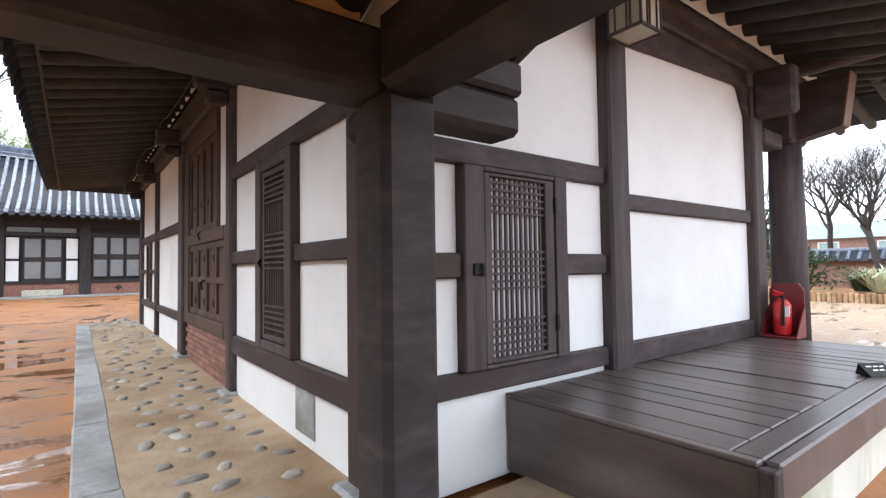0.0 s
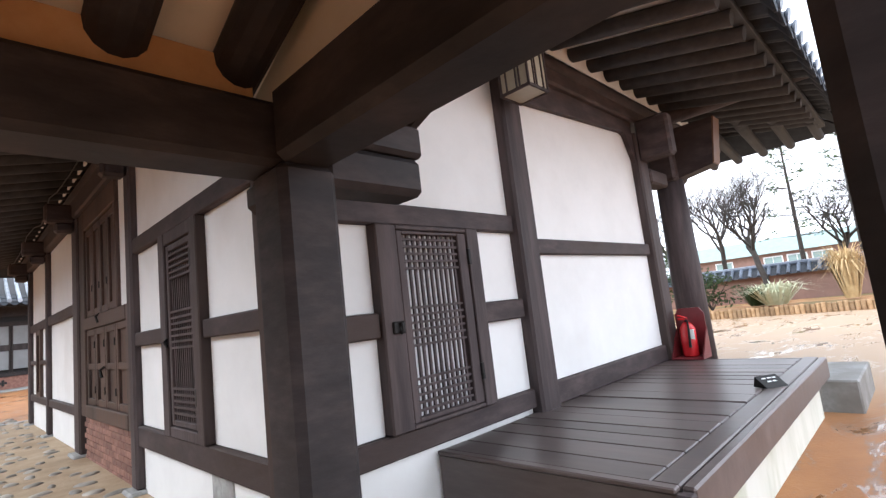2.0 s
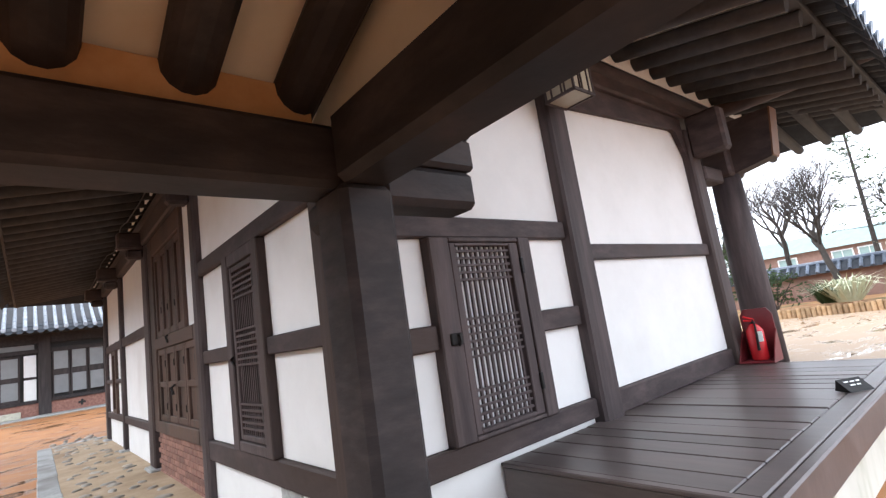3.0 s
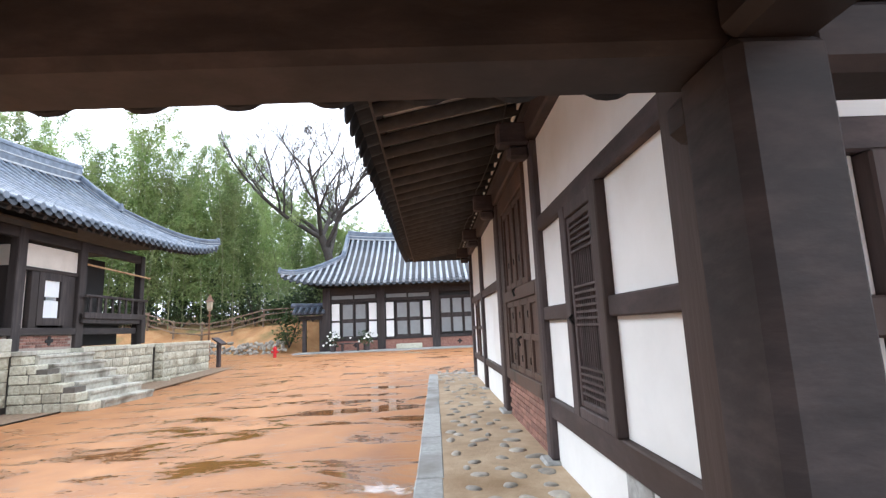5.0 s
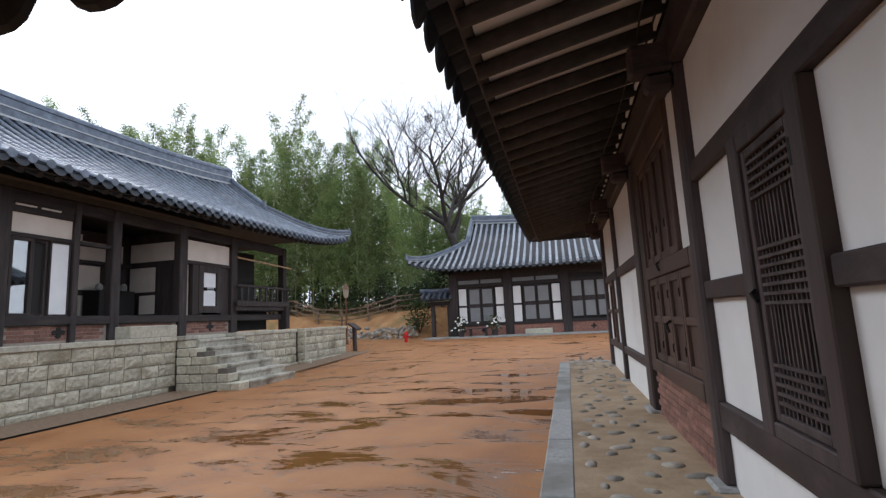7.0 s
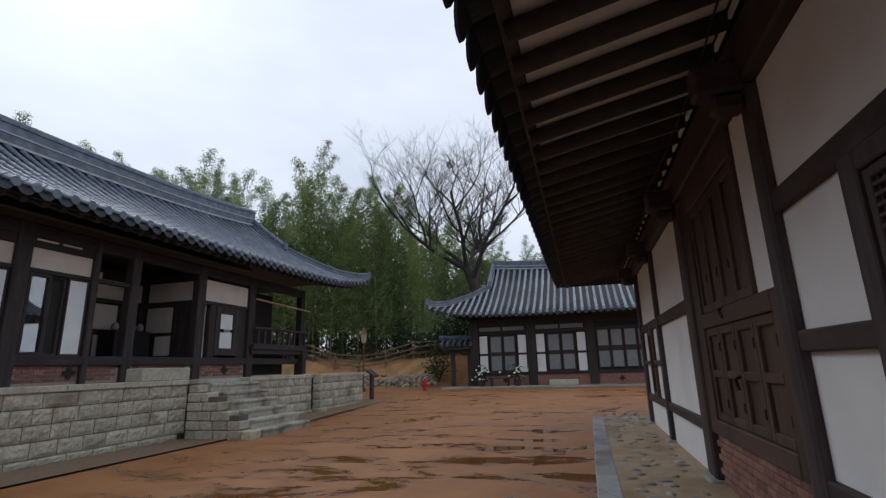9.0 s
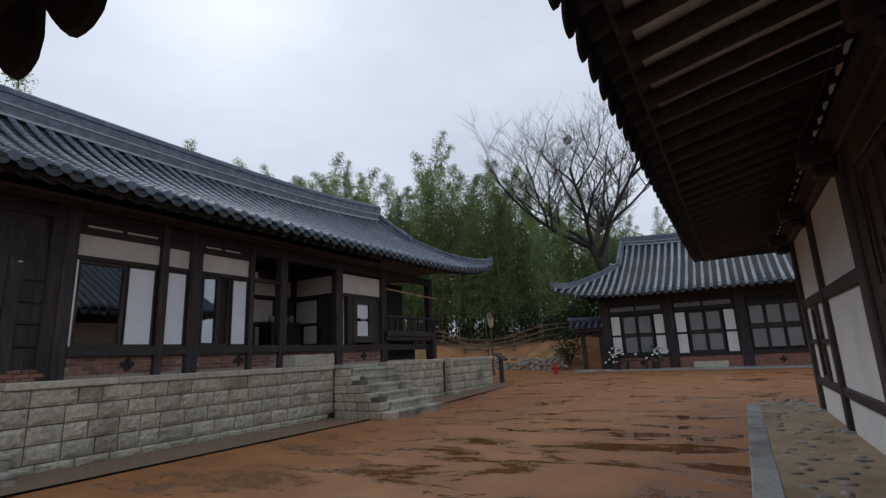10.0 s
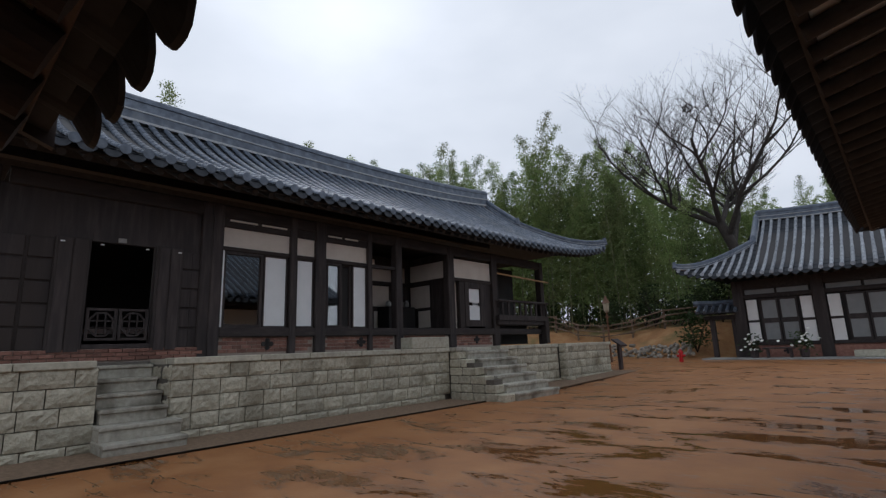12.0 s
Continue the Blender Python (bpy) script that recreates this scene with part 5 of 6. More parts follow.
def rough_block(length, height, seed):
    rng = random.Random(seed)
    b = Build()
    nx, nz = 6, 4
    for j in range(nz + 1):
        for i in range(nx + 1):
            edge = i in (0, nx) or j in (0, nz)
            b.v.append((-length / 2 + 0.007 + (length - 0.014) * i / nx, 0.0 if edge else -rng.uniform(0.012, 0.032), -height / 2 + 0.007 + (height - 0.014) * j / nz))
    for j in range(nz):
        for i in range(nx):
            a = j * (nx + 1) + i
            b.f.append((a, a + 1, a + nx + 2, a + nx + 1))
    k = len(b.v)
    rim = [i for i in range(nx + 1)] + [(j + 1) * (nx + 1) - 1 for j in range(1, nz + 1)] + [nz * (nx + 1) + i for i in range(nx - 1, -1, -1)] + [j * (nx + 1) for j in range(nz - 1, 0, -1)]
    for i in rim:
        x, y, z = b.v[i]
        b.v.append((x, 0.10, z))
    for i in range(len(rim)):
        j = (i + 1) % len(rim)
        b.f.append((rim[i], rim[j], k + j, k + i))
    return b.mesh("stone_block", M["ashlar"])


BLOCK = [[rough_block(l, h, 10 * i + j) for j in range(3)] for i, (l, h) in enumerate(((0.62, 0.265), (0.46, 0.265), (0.34, 0.265), (0.5, 0.15)))]
LONG = (0.62, 0.46, 0.34)


def block_wall(owner, place, length, courses, z0, seed, first_low=True):
    """place(u, z) is the pose of a block whose face looks along its own -y."""
    rng = random.Random(seed)
    z = z0
    if first_low:
        u = 0.0
        while u < length - 0.25:
            piece("stone_block", BLOCK[3][rng.randrange(3)], owner, place(u + 0.25, z + 0.075))
            u += 0.5
        z += 0.15
    for c in range(courses):
        u = 0.0
        while u < length - 0.02:
            k = rng.choice((0, 1, 1, 1, 2)) if u or c % 2 else 2
            l = LONG[k]
            if length - u - l < 0.2:              # the last stone is cut to fit
                l = length - u
            piece("stone_block", BLOCK[k][rng.randrange(3)], owner, place(u + l / 2, z + 0.1325) @ Matrix.Diagonal((l / LONG[k], 1, 1, 1)))
            u += l
        z += 0.265


FX = -8.70
block_wall(terrace, lambda u, z: pose(FX, -1.6 + u, z, 0, 0, 90), 5.8, 4, -0.09, 1)
block_wall(terrace, lambda u, z: pose(FX, 5.20 + u, z, 0, 0, 90), 6.69, 4, -0.09, 2)
block_wall(terrace, lambda u, z: pose(FX, 14.1 + u, z, 0, 0, 90), 3.3, 4, -0.06, 3)
block_wall(terrace, lambda u, z: pose(FX + 0.25, 17.5 + u, z, 0, 0, 90), 3.4, 4, -0.02, 4)
block_wall(terrace, lambda u, z: pose(FX + 0.02 + u, 17.45, z, 0, 0, 0), 0.3, 4, -0.02, 5)
part("corner_fill", Build().box(-8.9, -8.48, 17.5, 20.9, -0.1, 1.1), M["joint"], terrace)
block_wall(terrace, lambda u, z: pose(-9.70 + u, 5.19, z, 0, 0, 0), 0.98, 4, -0.09, 6)
u = -1.6
rng = random.Random(8)
while u < 20.9:
    l = rng.uniform(0.9, 1.5)
    for lo, hi, x in ((-1.6, 4.22, FX), (5.18, 11.9, FX), (14.1, 17.4, FX), (17.45, 20.95, FX + 0.25)):
        a, c = max(u, lo), min(u + l, hi)
        if c - a > 0.12:
            part("capstone", bar(x - 0.42, x + 0.045, a + 0.004, c - 0.004, 1.115, 1.225, 0.012), M["capstone"], terrace)
    u += l
plat = whole("mounting_stone", bar(-9.1, -8.66, 10.56, 11.88, 1.226, 1.50, 0.015), M["capstone"], "pale granite block on the terrace edge", "stone")
# near stair, let into the terrace
stair = thing("stone_stairs", -8.6, 4.8, 0.0, "worn pale granite steps up to the kitchen door", "stairs")
for k in range(6):
    x1 = -8.02 - 0.29 * k
    lo, hi = 4.24 - (0.0 if k > 1 else 0.06), 5.16 + (0.0 if k > 1 else 0.12)
    part("step", Build().box(-9.76, x1 - 0.03, lo + 0.01, hi - 0.01, 0.21 * k - 0.12, 0.21 * k + 0.028, 0.004)
         .box(-9.76, x1, lo, hi, 0.21 * k + 0.030, 0.21 * k + 0.088, 0.010), M["stepstone"], stair)
# far stair with stepped flank
stair2 = thing("stone_stairs", -7.8, 13.0, 0.0, "pale granite stairs with stepped stone flank", "stairs")
for k in range(6):
    x1 = -6.85 - 0.30 * k
    y1 = 14.08 + (0.12 if k < 2 else 0)
    part("step", Build().box(-8.9, x1 - 0.035, 12.28, y1, 0.205 * k - 0.12, 0.205 * k + 0.022, 0.004)
         .box(-8.9, x1, 12.28, y1, 0.205 * k + 0.024, 0.205 * k + 0.092, 0.010), M["stepstone"], stair2)
part("flank_core", Build().box(-8.72, -7.0, 11.93, 12.275, -0.12, 0.02).box(-8.72, -7.3, 11.93, 12.275, 0.02, 0.42).box(-8.72, -7.9, 11.93, 12.275, 0.42, 0.82)
     .box(-8.72, -8.45, 11.93, 12.275, 0.82, 1.12), M["joint"], stair2, "dark joints between flank stones")
rng = random.Random(17)
for c in range(6):                                # each course ends where its step ends
    low, top = 0.205 * c - 0.098, 0.205 * c + 0.095
    x1, last = -8.70, -6.93 - 0.30 * c
    while x1 < last - 0.08:
        x2 = min(last, x1 + rng.uniform(0.26, 0.42))
        if last - x2 < 0.14:
            x2 = last
        part("stone_block", bar(x1 + 0.008, x2 - 0.008, 11.885 + rng.uniform(0, 0.025), 12.275, low, top, 0.02), M["ashlar"], stair2)
        x1 = x2
part("flank_cap", bar(-8.70, -8.42, 11.87, 12.30, 1.122, 1.225, 0.014), M["stepstone"], stair2)
# dark drain strip along the foot of the terrace
drain = thing("drain_strip", -8.2, 4.0, 0.0, "dark gravel drain strip along the terrace foot", "drain", kind="structure")
part("gravel_bed", Build().box(FX, -7.46, -8.0, 11.8, -0.15, -0.066), M["gravel"], drain)
part("gravel_bed", slab([(FX, 14.2, -0.09), (-7.55, 14.2, -0.09), (-7.55, 15.6, -0.08), (-7.55, 21.4, 0.09), (FX, 21.4, 0.09)], 0.03), M["gravel"], drain)
part("steel_edge", Build().box(-7.475, -7.46, -8.0, 11.8, -0.15, -0.050), M["iron"], drain)
sign = thing("info_board", -8.3, 21.6, 0.1, "dark brown slanted information board on a post", "sign")
part("stand", bar(-8.42, -8.30, 21.5, 21.7, 0.0, 1.15, 0.01), M["timber"], sign)
part("panel", Build().prism([(-8.55, 1.28), (-8.18, 1.02), (-8.15, 1.07), (-8.52, 1.33)], 1, 21.3, 21.9), M["timber"], sign)

# ---- hall at the end of the court ----
chall = thing("end_hall", -1.0, 27.5, 0.4, "white and dark timber hanok hall with grey tiled roof", "house")
chall_roof = part("roof", Build().box(-4.5, 10.0, 30.2, 30.8, 5.2, 5.4), M["rafter"], chall, "grey tiled hip-and-gable roof with pale ridges")
tiled_roof(chall_roof, lambda u, w, z: Vector((u, 30.5 - w, z)), -7.55, 13.0, -4.75, 10.2, 4.5, 3.86, 6.72, 0.55, 0.28, 0.325, hip=0.4, radius=0.07, far=True, skin="tile_pale")
CY = 27.3


def cbox(name, x0, x1, z0, z1, m, d0=-0.05, d1=0.06, label=""):
    return part(name, bar(x0, x1, CY + d0, CY + d1, z0, z1, 0.006), M[m], chall, label)


for x0 in (-5.62, -2.74, 0.16, 3.1, 6.0, 8.9):
    cbox("post", x0, x0 + 0.42, 0.40, 3.72, "hallwood", -0.12, 0.12)
cbox("brick_base", -5.2, 9.0, 0.38, 0.92, "brick", -0.03, 0.05)
cbox("sill_beam", -5.2, 9.0, 0.92, 1.06, "hallbeam", -0.08, 0.05)
cbox("head_beam", -5.6, 9.0, 2.95, 3.12, "hallbeam", -0.08, 0.05)
cbox("head_beam", -5.6, 9.0, 3.34, 3.75, "hallbeam", -0.07, 0.05)
# near-black sheet puts the unlit room behind the doors into colour
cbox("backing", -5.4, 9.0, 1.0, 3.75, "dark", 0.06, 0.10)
for bay in (-5.2, -2.32):
    for off in (0.05, 2.02):
        for z0, z1 in ((1.06, 1.90), (2.0, 2.88)):
            cbox("plaster_panel", bay + off, bay + off + 0.40, z0, z1, "white", -0.02, 0.04)
        cbox("rail", bay + off, bay + off + 0.40, 1.90, 2.0, "hallwood", -0.05, 0.05)
    for k in range(2):
        x0 = bay + 0.58 + 0.68 * k
        d = part("lattice_door", Build().box(x0, x0 + 0.06, CY - 0.06, CY, 1.06, 2.9, 0.004).box(x0 + 0.58, x0 + 0.64, CY - 0.06, CY, 1.06, 2.9, 0.004)
                 .box(x0 + 0.06, x0 + 0.58, CY - 0.05, CY, 1.86, 2.06, 0.004).box(x0 + 0.06, x0 + 0.58, CY - 0.05, CY, 1.06, 1.16, 0.004)
                 .box(x0 + 0.06, x0 + 0.58, CY - 0.05, CY, 2.82, 2.9, 0.004), M["hallwood"], chall)
        for z0, z1 in ((1.16, 1.86), (2.06, 2.82)):
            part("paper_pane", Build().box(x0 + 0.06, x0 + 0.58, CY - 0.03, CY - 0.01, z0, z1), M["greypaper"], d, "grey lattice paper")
    for k in range(2):
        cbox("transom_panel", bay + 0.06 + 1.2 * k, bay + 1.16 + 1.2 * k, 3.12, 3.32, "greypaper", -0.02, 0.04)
for bay in (0.58, 3.52, 6.42):
    for k in range(4):
        x0 = bay + 0.04 + 0.62 * k
        d = part("lattice_door", Build().box(x0, x0 + 0.055, CY - 0.06, CY, 1.06, 2.95, 0.004).box(x0 + 0.535, x0 + 0.59, CY - 0.06, CY, 1.06, 2.95, 0.004)
                 .box(x0 + 0.055, x0 + 0.535, CY - 0.05, CY, 1.95, 2.2, 0.004), M["hallwood"], chall)
        for z0, z1 in ((1.2, 1.95), (2.2, 2.95)):
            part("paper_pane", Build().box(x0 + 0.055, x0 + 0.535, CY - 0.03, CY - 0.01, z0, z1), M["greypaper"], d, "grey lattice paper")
for x in (-3.9, 1.6):
    cross_hole(chall, x, CY - 0.03, 0.68, False)
part("side_wall", Build().box(-5.55, -5.45, CY, 33.0, 0.4, 3.75).box(9.2, 9.3, CY, 33.0, 0.4, 3.75).box(-5.5, 9.3, 33.0, 33.1, 0.4, 3.75), M["white"], chall)
chall.matrix_basis = pose(-0.73, 27.5, 0.32)
apron = whole("pavement_apron", bar(-6.6, 9.8, 25.9, 27.28, 0.1, 0.35, 0.02), M["granite"], "low grey stone apron before the end hall", "pavement", kind="structure")
whole("door_step", bar(-1.45, -0.12, 26.55, 27.05, 0.35, 0.60, 0.015), M["capstone"], "pale granite door step", "step")
# side gate with a small tiled roof
sg = thing("side_gate", -6.2, 27.6, 0.4, "small dark gate with its own tiled roof", "gate")
for x0 in (-6.75, -5.85):
    part("post", bar(x0, x0 + 0.2, 27.5, 27.7, 0.35, 2.3, 0.012), M["hallwood"], sg)
part("lintel", bar(-6.95, -5.6, 27.48, 27.72, 2.1, 2.28, 0.012), M["hallbeam"], sg)
part("roof_slope", slab([(-7.2, 27.05, 2.38), (-5.45, 27.05, 2.38), (-5.45, 27.6, 2.72), (-7.2, 27.6, 2.72)], 0.06), M["tile_dark"], sg)
part("roof_slope", slab([(-7.2, 28.15, 2.38), (-7.2, 27.6, 2.72), (-5.45, 27.6, 2.72), (-5.45, 28.15, 2.38)], 0.06), M["tile_dark"], sg)
for k in range(6):
    x = -7.1 + 0.31 * k
    part("cover_tile", Build().tube([(x, 27.02, 2.45), (x, 27.6, 2.81)], 0.075, 8), M["tile"], sg)
part("ridge", Build().tube([(-7.35, 27.6, 2.90), (-6.3, 27.6, 2.86), (-5.4, 27.6, 2.88)], 0.13, 8), M["tile"], sg)


sg.matrix_basis = pose(-5.95, 27.6, 0.33)


# ---- bank, fence and planting behind the court ----
def bank_mesh():
    b = Build()
    nx, ny = 60, 14
    for j in range(ny + 1):
        for i in range(nx + 1):
            x = -62 + 80 * i / nx
            y = 27.6 + 30 * (j / ny) ** 1.6
            edge = 28.6 + 0.9 * math.sin(x * 0.35) + max(0, (x + 7.5)) * 0.9 + max(0, -16 - x) * -0.25
            t = min(1.0, max(0.0, (y - edge) / 3.4))
            z = ground_z(y) - 0.05 + 1.75 * t * t * (3 - 2 * t) + 0.06 * max(0, y - edge - 3.4)
            z += 0.12 * noise.noise(Vector((x * 0.7, y * 0.7, 0))) * min(1, t * 4)
            b.v.append((x, y, z))
    for j in range(ny):
        for i in range(nx):
            a = j * (nx + 1) + i
            b.f.append((a, a + 1, a + nx + 2, a + nx + 1))
    return b


def bank_z(x, y):
    edge = 28.6 + 0.9 * math.sin(x * 0.35) + max(0, (x + 7.5)) * 0.9 + max(0, -16 - x) * -0.25
    t = min(1.0, max(0.0, (y - edge) / 3.4))
    return ground_z(y) - 0.05 + 1.75 * t * t * (3 - 2 * t) + 0.06 * max(0, y - edge - 3.4)


whole("earth_bank", bank_mesh(), M["earth"], "orange earth bank with roots and leaf litter", "bank", kind="structure", smooth=True)
reve = thing("stone_revetment", -10.0, 28.8, 0.4, "low rubble stone revetment at the foot of the bank", "wall", kind="structure")
rng = random.Random(21)
rub = []
for s in range(5):
    q = Build()
    r2 = random.Random(60 + s)
    for j, (r, z) in enumerate(((0.5, -0.1), (1.0, -0.04), (0.95, 0.05), (0.5, 0.11))):
        for k in range(7):
            a = 2 * math.pi * k / 7
            q.v.append((0.16 * r * math.cos(a) * r2.uniform(0.8, 1.2), 0.13 * r * math.sin(a), z * r2.uniform(0.8, 1.2)))
    for j in range(3):
        for k in range(7):
            q.f.append((7 * j + k, 7 * j + (k + 1) % 7, 7 * j + 7 + (k + 1) % 7, 7 * j + 7 + k))
    q.f += [tuple(range(7))[::-1], tuple(range(21, 28))]
    rub.append(q.mesh("rubble_stone", M["pebble"]))
for i in range(130):
    x = rng.uniform(-13.5, -7.6)
    h = rng.random()
    y = 28.55 + 0.9 * math.sin(x * 0.35) + 0.55 * h
    piece("rubble_stone", rub[i % 5], reve, pose(x, y, 0.22 + 0.75 * h, rng.uniform(-30, 30), rng.uniform(-30, 30), rng.uniform(0, 180)) @ Matrix.Diagonal((0.8, 0.8, 0.8, 1)))
fence = thing("rail_fence", -12.0, 31.5, 1.8, "weathered timber post and rail fence on the bank", "fence")
prev = None
for i in range(12):
    x = -24 + 1.75 * i
    y = 31.7 + 0.5 * math.sin(i * 0.8)
    z = bank_z(x, y)
    part("post", Build().tube([(x, y, z - 0.2), (x + 0.03, y, z + 1.05)], 0.06, 7), M["fence"], fence)
    if prev:
        for h in (0.35, 0.68, 0.98):
            part("rail", Build().tube([(prev[0] - 0.15, prev[1] - 0.05, prev[2] + h), (x + 0.15, y - 0.05, z + h + 0.04 * math.sin(3 * i + h * 9))], 0.04, 6), M["fence"], fence)
    prev = (x, y, z)


def leaf_quads(b, at, out, n, size, rng, droop=0.5, spread=0.35):
    """Slender leaves around a point."""
    for _ in range(n):
        c = Vector(at) + Vector((rng.gauss(0, spread), rng.gauss(0, spread), rng.gauss(0, spread * 0.7)))
        d = Vector((rng.gauss(0, 1), rng.gauss(0, 1), rng.gauss(-droop, 0.5))).normalized()
        s = d.cross(Vector((rng.gauss(0, 1), rng.gauss(0, 1), rng.gauss(0, 1)))).normalized()
        l, w = size * rng.uniform(0.7, 1.3), size * 0.2 * rng.uniform(0.7, 1.2)
        k = len(b.v)
        b.v += [tuple(c), tuple(c + d * l * 0.4 + s * w), tuple(c + d * l), tuple(c + d * l * 0.4 - s * w)]
        b.f.append((k, k + 1, k + 2, k + 3))


def bamboo(seed, height, lean, leaves):
    rng = random.Random(seed)
    a = rng.uniform(0, 6.28)
    dx, dy = math.cos(a) * lean, math.sin(a) * lean
    pts = [Vector((dx * t ** 2.4, dy * t ** 2.4, height * (t - 0.06 * t ** 5))) for t in [i / 9 for i in range(10)]]
    ob = thing("bamboo", 0, 0, 0, "tall green bamboo with feathery drooping foliage", "bamboo", "bamboo grove")
    part("culm", Build().tube(pts, [0.05 * (1 - 0.085 * i) for i in range(10)], 6), M["culm"], ob)
    b = Build()
    for i in range(leaves):
        t = 0.13 + 0.87 * rng.random() ** 0.85
        p = Vector((dx * t ** 2.4, dy * t ** 2.4, height * (t - 0.06 * t ** 5)))
        reach = 1.75 * (1.04 - t) ** 0.75 * rng.uniform(0.3, 1)
        a = rng.uniform(0, 6.28)
        tip = p + Vector((reach * math.cos(a), reach * math.sin(a), 0.25 * reach))
        leaf_quads(b, tip, None, 9, 0.21 if t < 0.8 else 0.15, rng, 0.8, 0.24 if t < 0.8 else 0.16)
    me = bpy.data.meshes.new("foliage")
    me.from_pydata(b.v, [], b.f)
    me.materials.append(M["leaf"])
    f = new("foliage", me)
    f.parent = ob
    return ob


kinds = [bamboo(100 + i, h, l, n) for i, (h, l, n) in enumerate(((15.0, 1.8, 330), (16.5, 2.6, 350), (13.0, 1.6, 300), (15.5, 3.4, 330), (11.0, 1.4, 280)))]
rng = random.Random(44)
spots = []
def grove_rise(x):
    """Relative height of the grove along the bank: tall in the west, low towards the bare tree."""
    return 0.94 + max(0.0, -26 - x) * 0.011 if x < -17 else max(0.53, 0.94 - (x + 17) * 0.034)


for row in range(6):                              # ranks up the bank, evenly mixed
    for i in range(40):
        x = -40 + i * 1.08 + rng.uniform(-0.45, 0.45) + 0.5 * (row % 2)
        y = 32.8 + row * 1.3 + rng.uniform(-0.5, 0.5) - (2.0 if x < -20 else 0)
        if x > -9:
            y += 3.2 + (x + 9) * 0.25
        spots.append((x, y, rng.uniform(0.84, 1.14) * grove_rise(x) * (0.94 + 0.02 * row)))
for i in range(52):
    spots.append((rng.uniform(-46, -33), 9 + 0.42 * i + rng.uniform(-0.4, 0.4), rng.uniform(0.97, 1.18)))
for i, (x, y, s) in enumerate(spots):
    z = bank_z(x, y) if y > 27.7 and x > -61 else 0.1
    m = pose(x, y, z - 0.1, 0, 0, rng.uniform(0, 360)) @ Matrix.Diagonal((s, s, s, 1))
    if i < 5:
        kinds[i].matrix_world = m
    else:
        copy_thing(kinds[i % 5], m)


thick = Build()
rng = random.Random(77)
for i in range(11000):                            # the grove goes on behind the front ranks, past counting
    x = rng.uniform(-62, 12)
    y = 41.5 + rng.uniform(0, 5.0)
    top = 15.0 * grove_rise(x) * (0.90 + 0.16 * noise.noise(Vector((x * 0.55, 3.1, 0.0))) + 0.05 * math.sin(x * 2.1))
    leaf_quads(thick, (x, y, 2.2 + top * rng.random() ** 0.75), None, 6, 0.42, rng, 0.7, 0.42)
for i in range(260):
    x, y = rng.uniform(-62, 12), 41.0 + rng.uniform(0, 4.0)
    thick.tube([(x, y, 2.0), (x + 0.2, y, 8.0)], [0.05, 0.04], 5)
me = bpy.data.meshes.new("bamboo_thicket")
me.from_pydata(thick.v, [], thick.f)
me.materials.append(M["leaf"])
tagged(new("bamboo_thicket", me), "dense green bamboo foliage deep in the grove behind", "bamboo", kind="stuff")


def shrub(name, x, y, z, r, h, n, m, label, size=0.16):
    rng = random.Random(int(x * 13 + y * 7 + 500))
    ob = thing(name, x, y, z, label, name)
    st = Build()
    b = Build()
    for i in range(7):
        a = rng.uniform(0, 6.28)
        q = (x + 0.7 * r * math.cos(a), y + 0.7 * r * math.sin(a), z + h * rng.uniform(0.5, 0.9))
        st.tube([(x, y, z - 0.05), ((x + q[0]) / 2 + 0.05, (y + q[1]) / 2, z + h * 0.4), q], [0.025, 0.018, 0.008], 5)
    part("stem", st, M["bark"], ob)
    for i in range(n):
        a, t = rng.uniform(0, 6.28), rng.random()
        rr = r * math.sqrt(rng.random()) * (0.6 + 0.4 * math.sin(3 * a))
        leaf_quads(b, (x + rr * math.cos(a), y + rr * math.sin(a), z + h * (0.15 + 0.85 * t * (1 - 0.5 * (rr / r) ** 2))), None, 6, size, rng, 0.1, 0.10)
    part("foliage", b, M[m], ob)
    return ob


rng = random.Random(9)
for i in range(46):
    x = -32 + i * 0.62 + rng.uniform(-0.3, 0.3)
    y = 32.6 + rng.uniform(-0.3, 4.0)
    shrub("shrub", x, y, bank_z(x, y), rng.uniform(0.8, 1.4), rng.uniform(1.2, 3.2), 110, "shrub", "low dark green shrub at the grove's edge", 0.2)
shrub("shrub", -7.6, 28.9, 0.6, 1.0, 1.9, 150, "shrub", "dark evergreen shrub beside the side gate", 0.18)


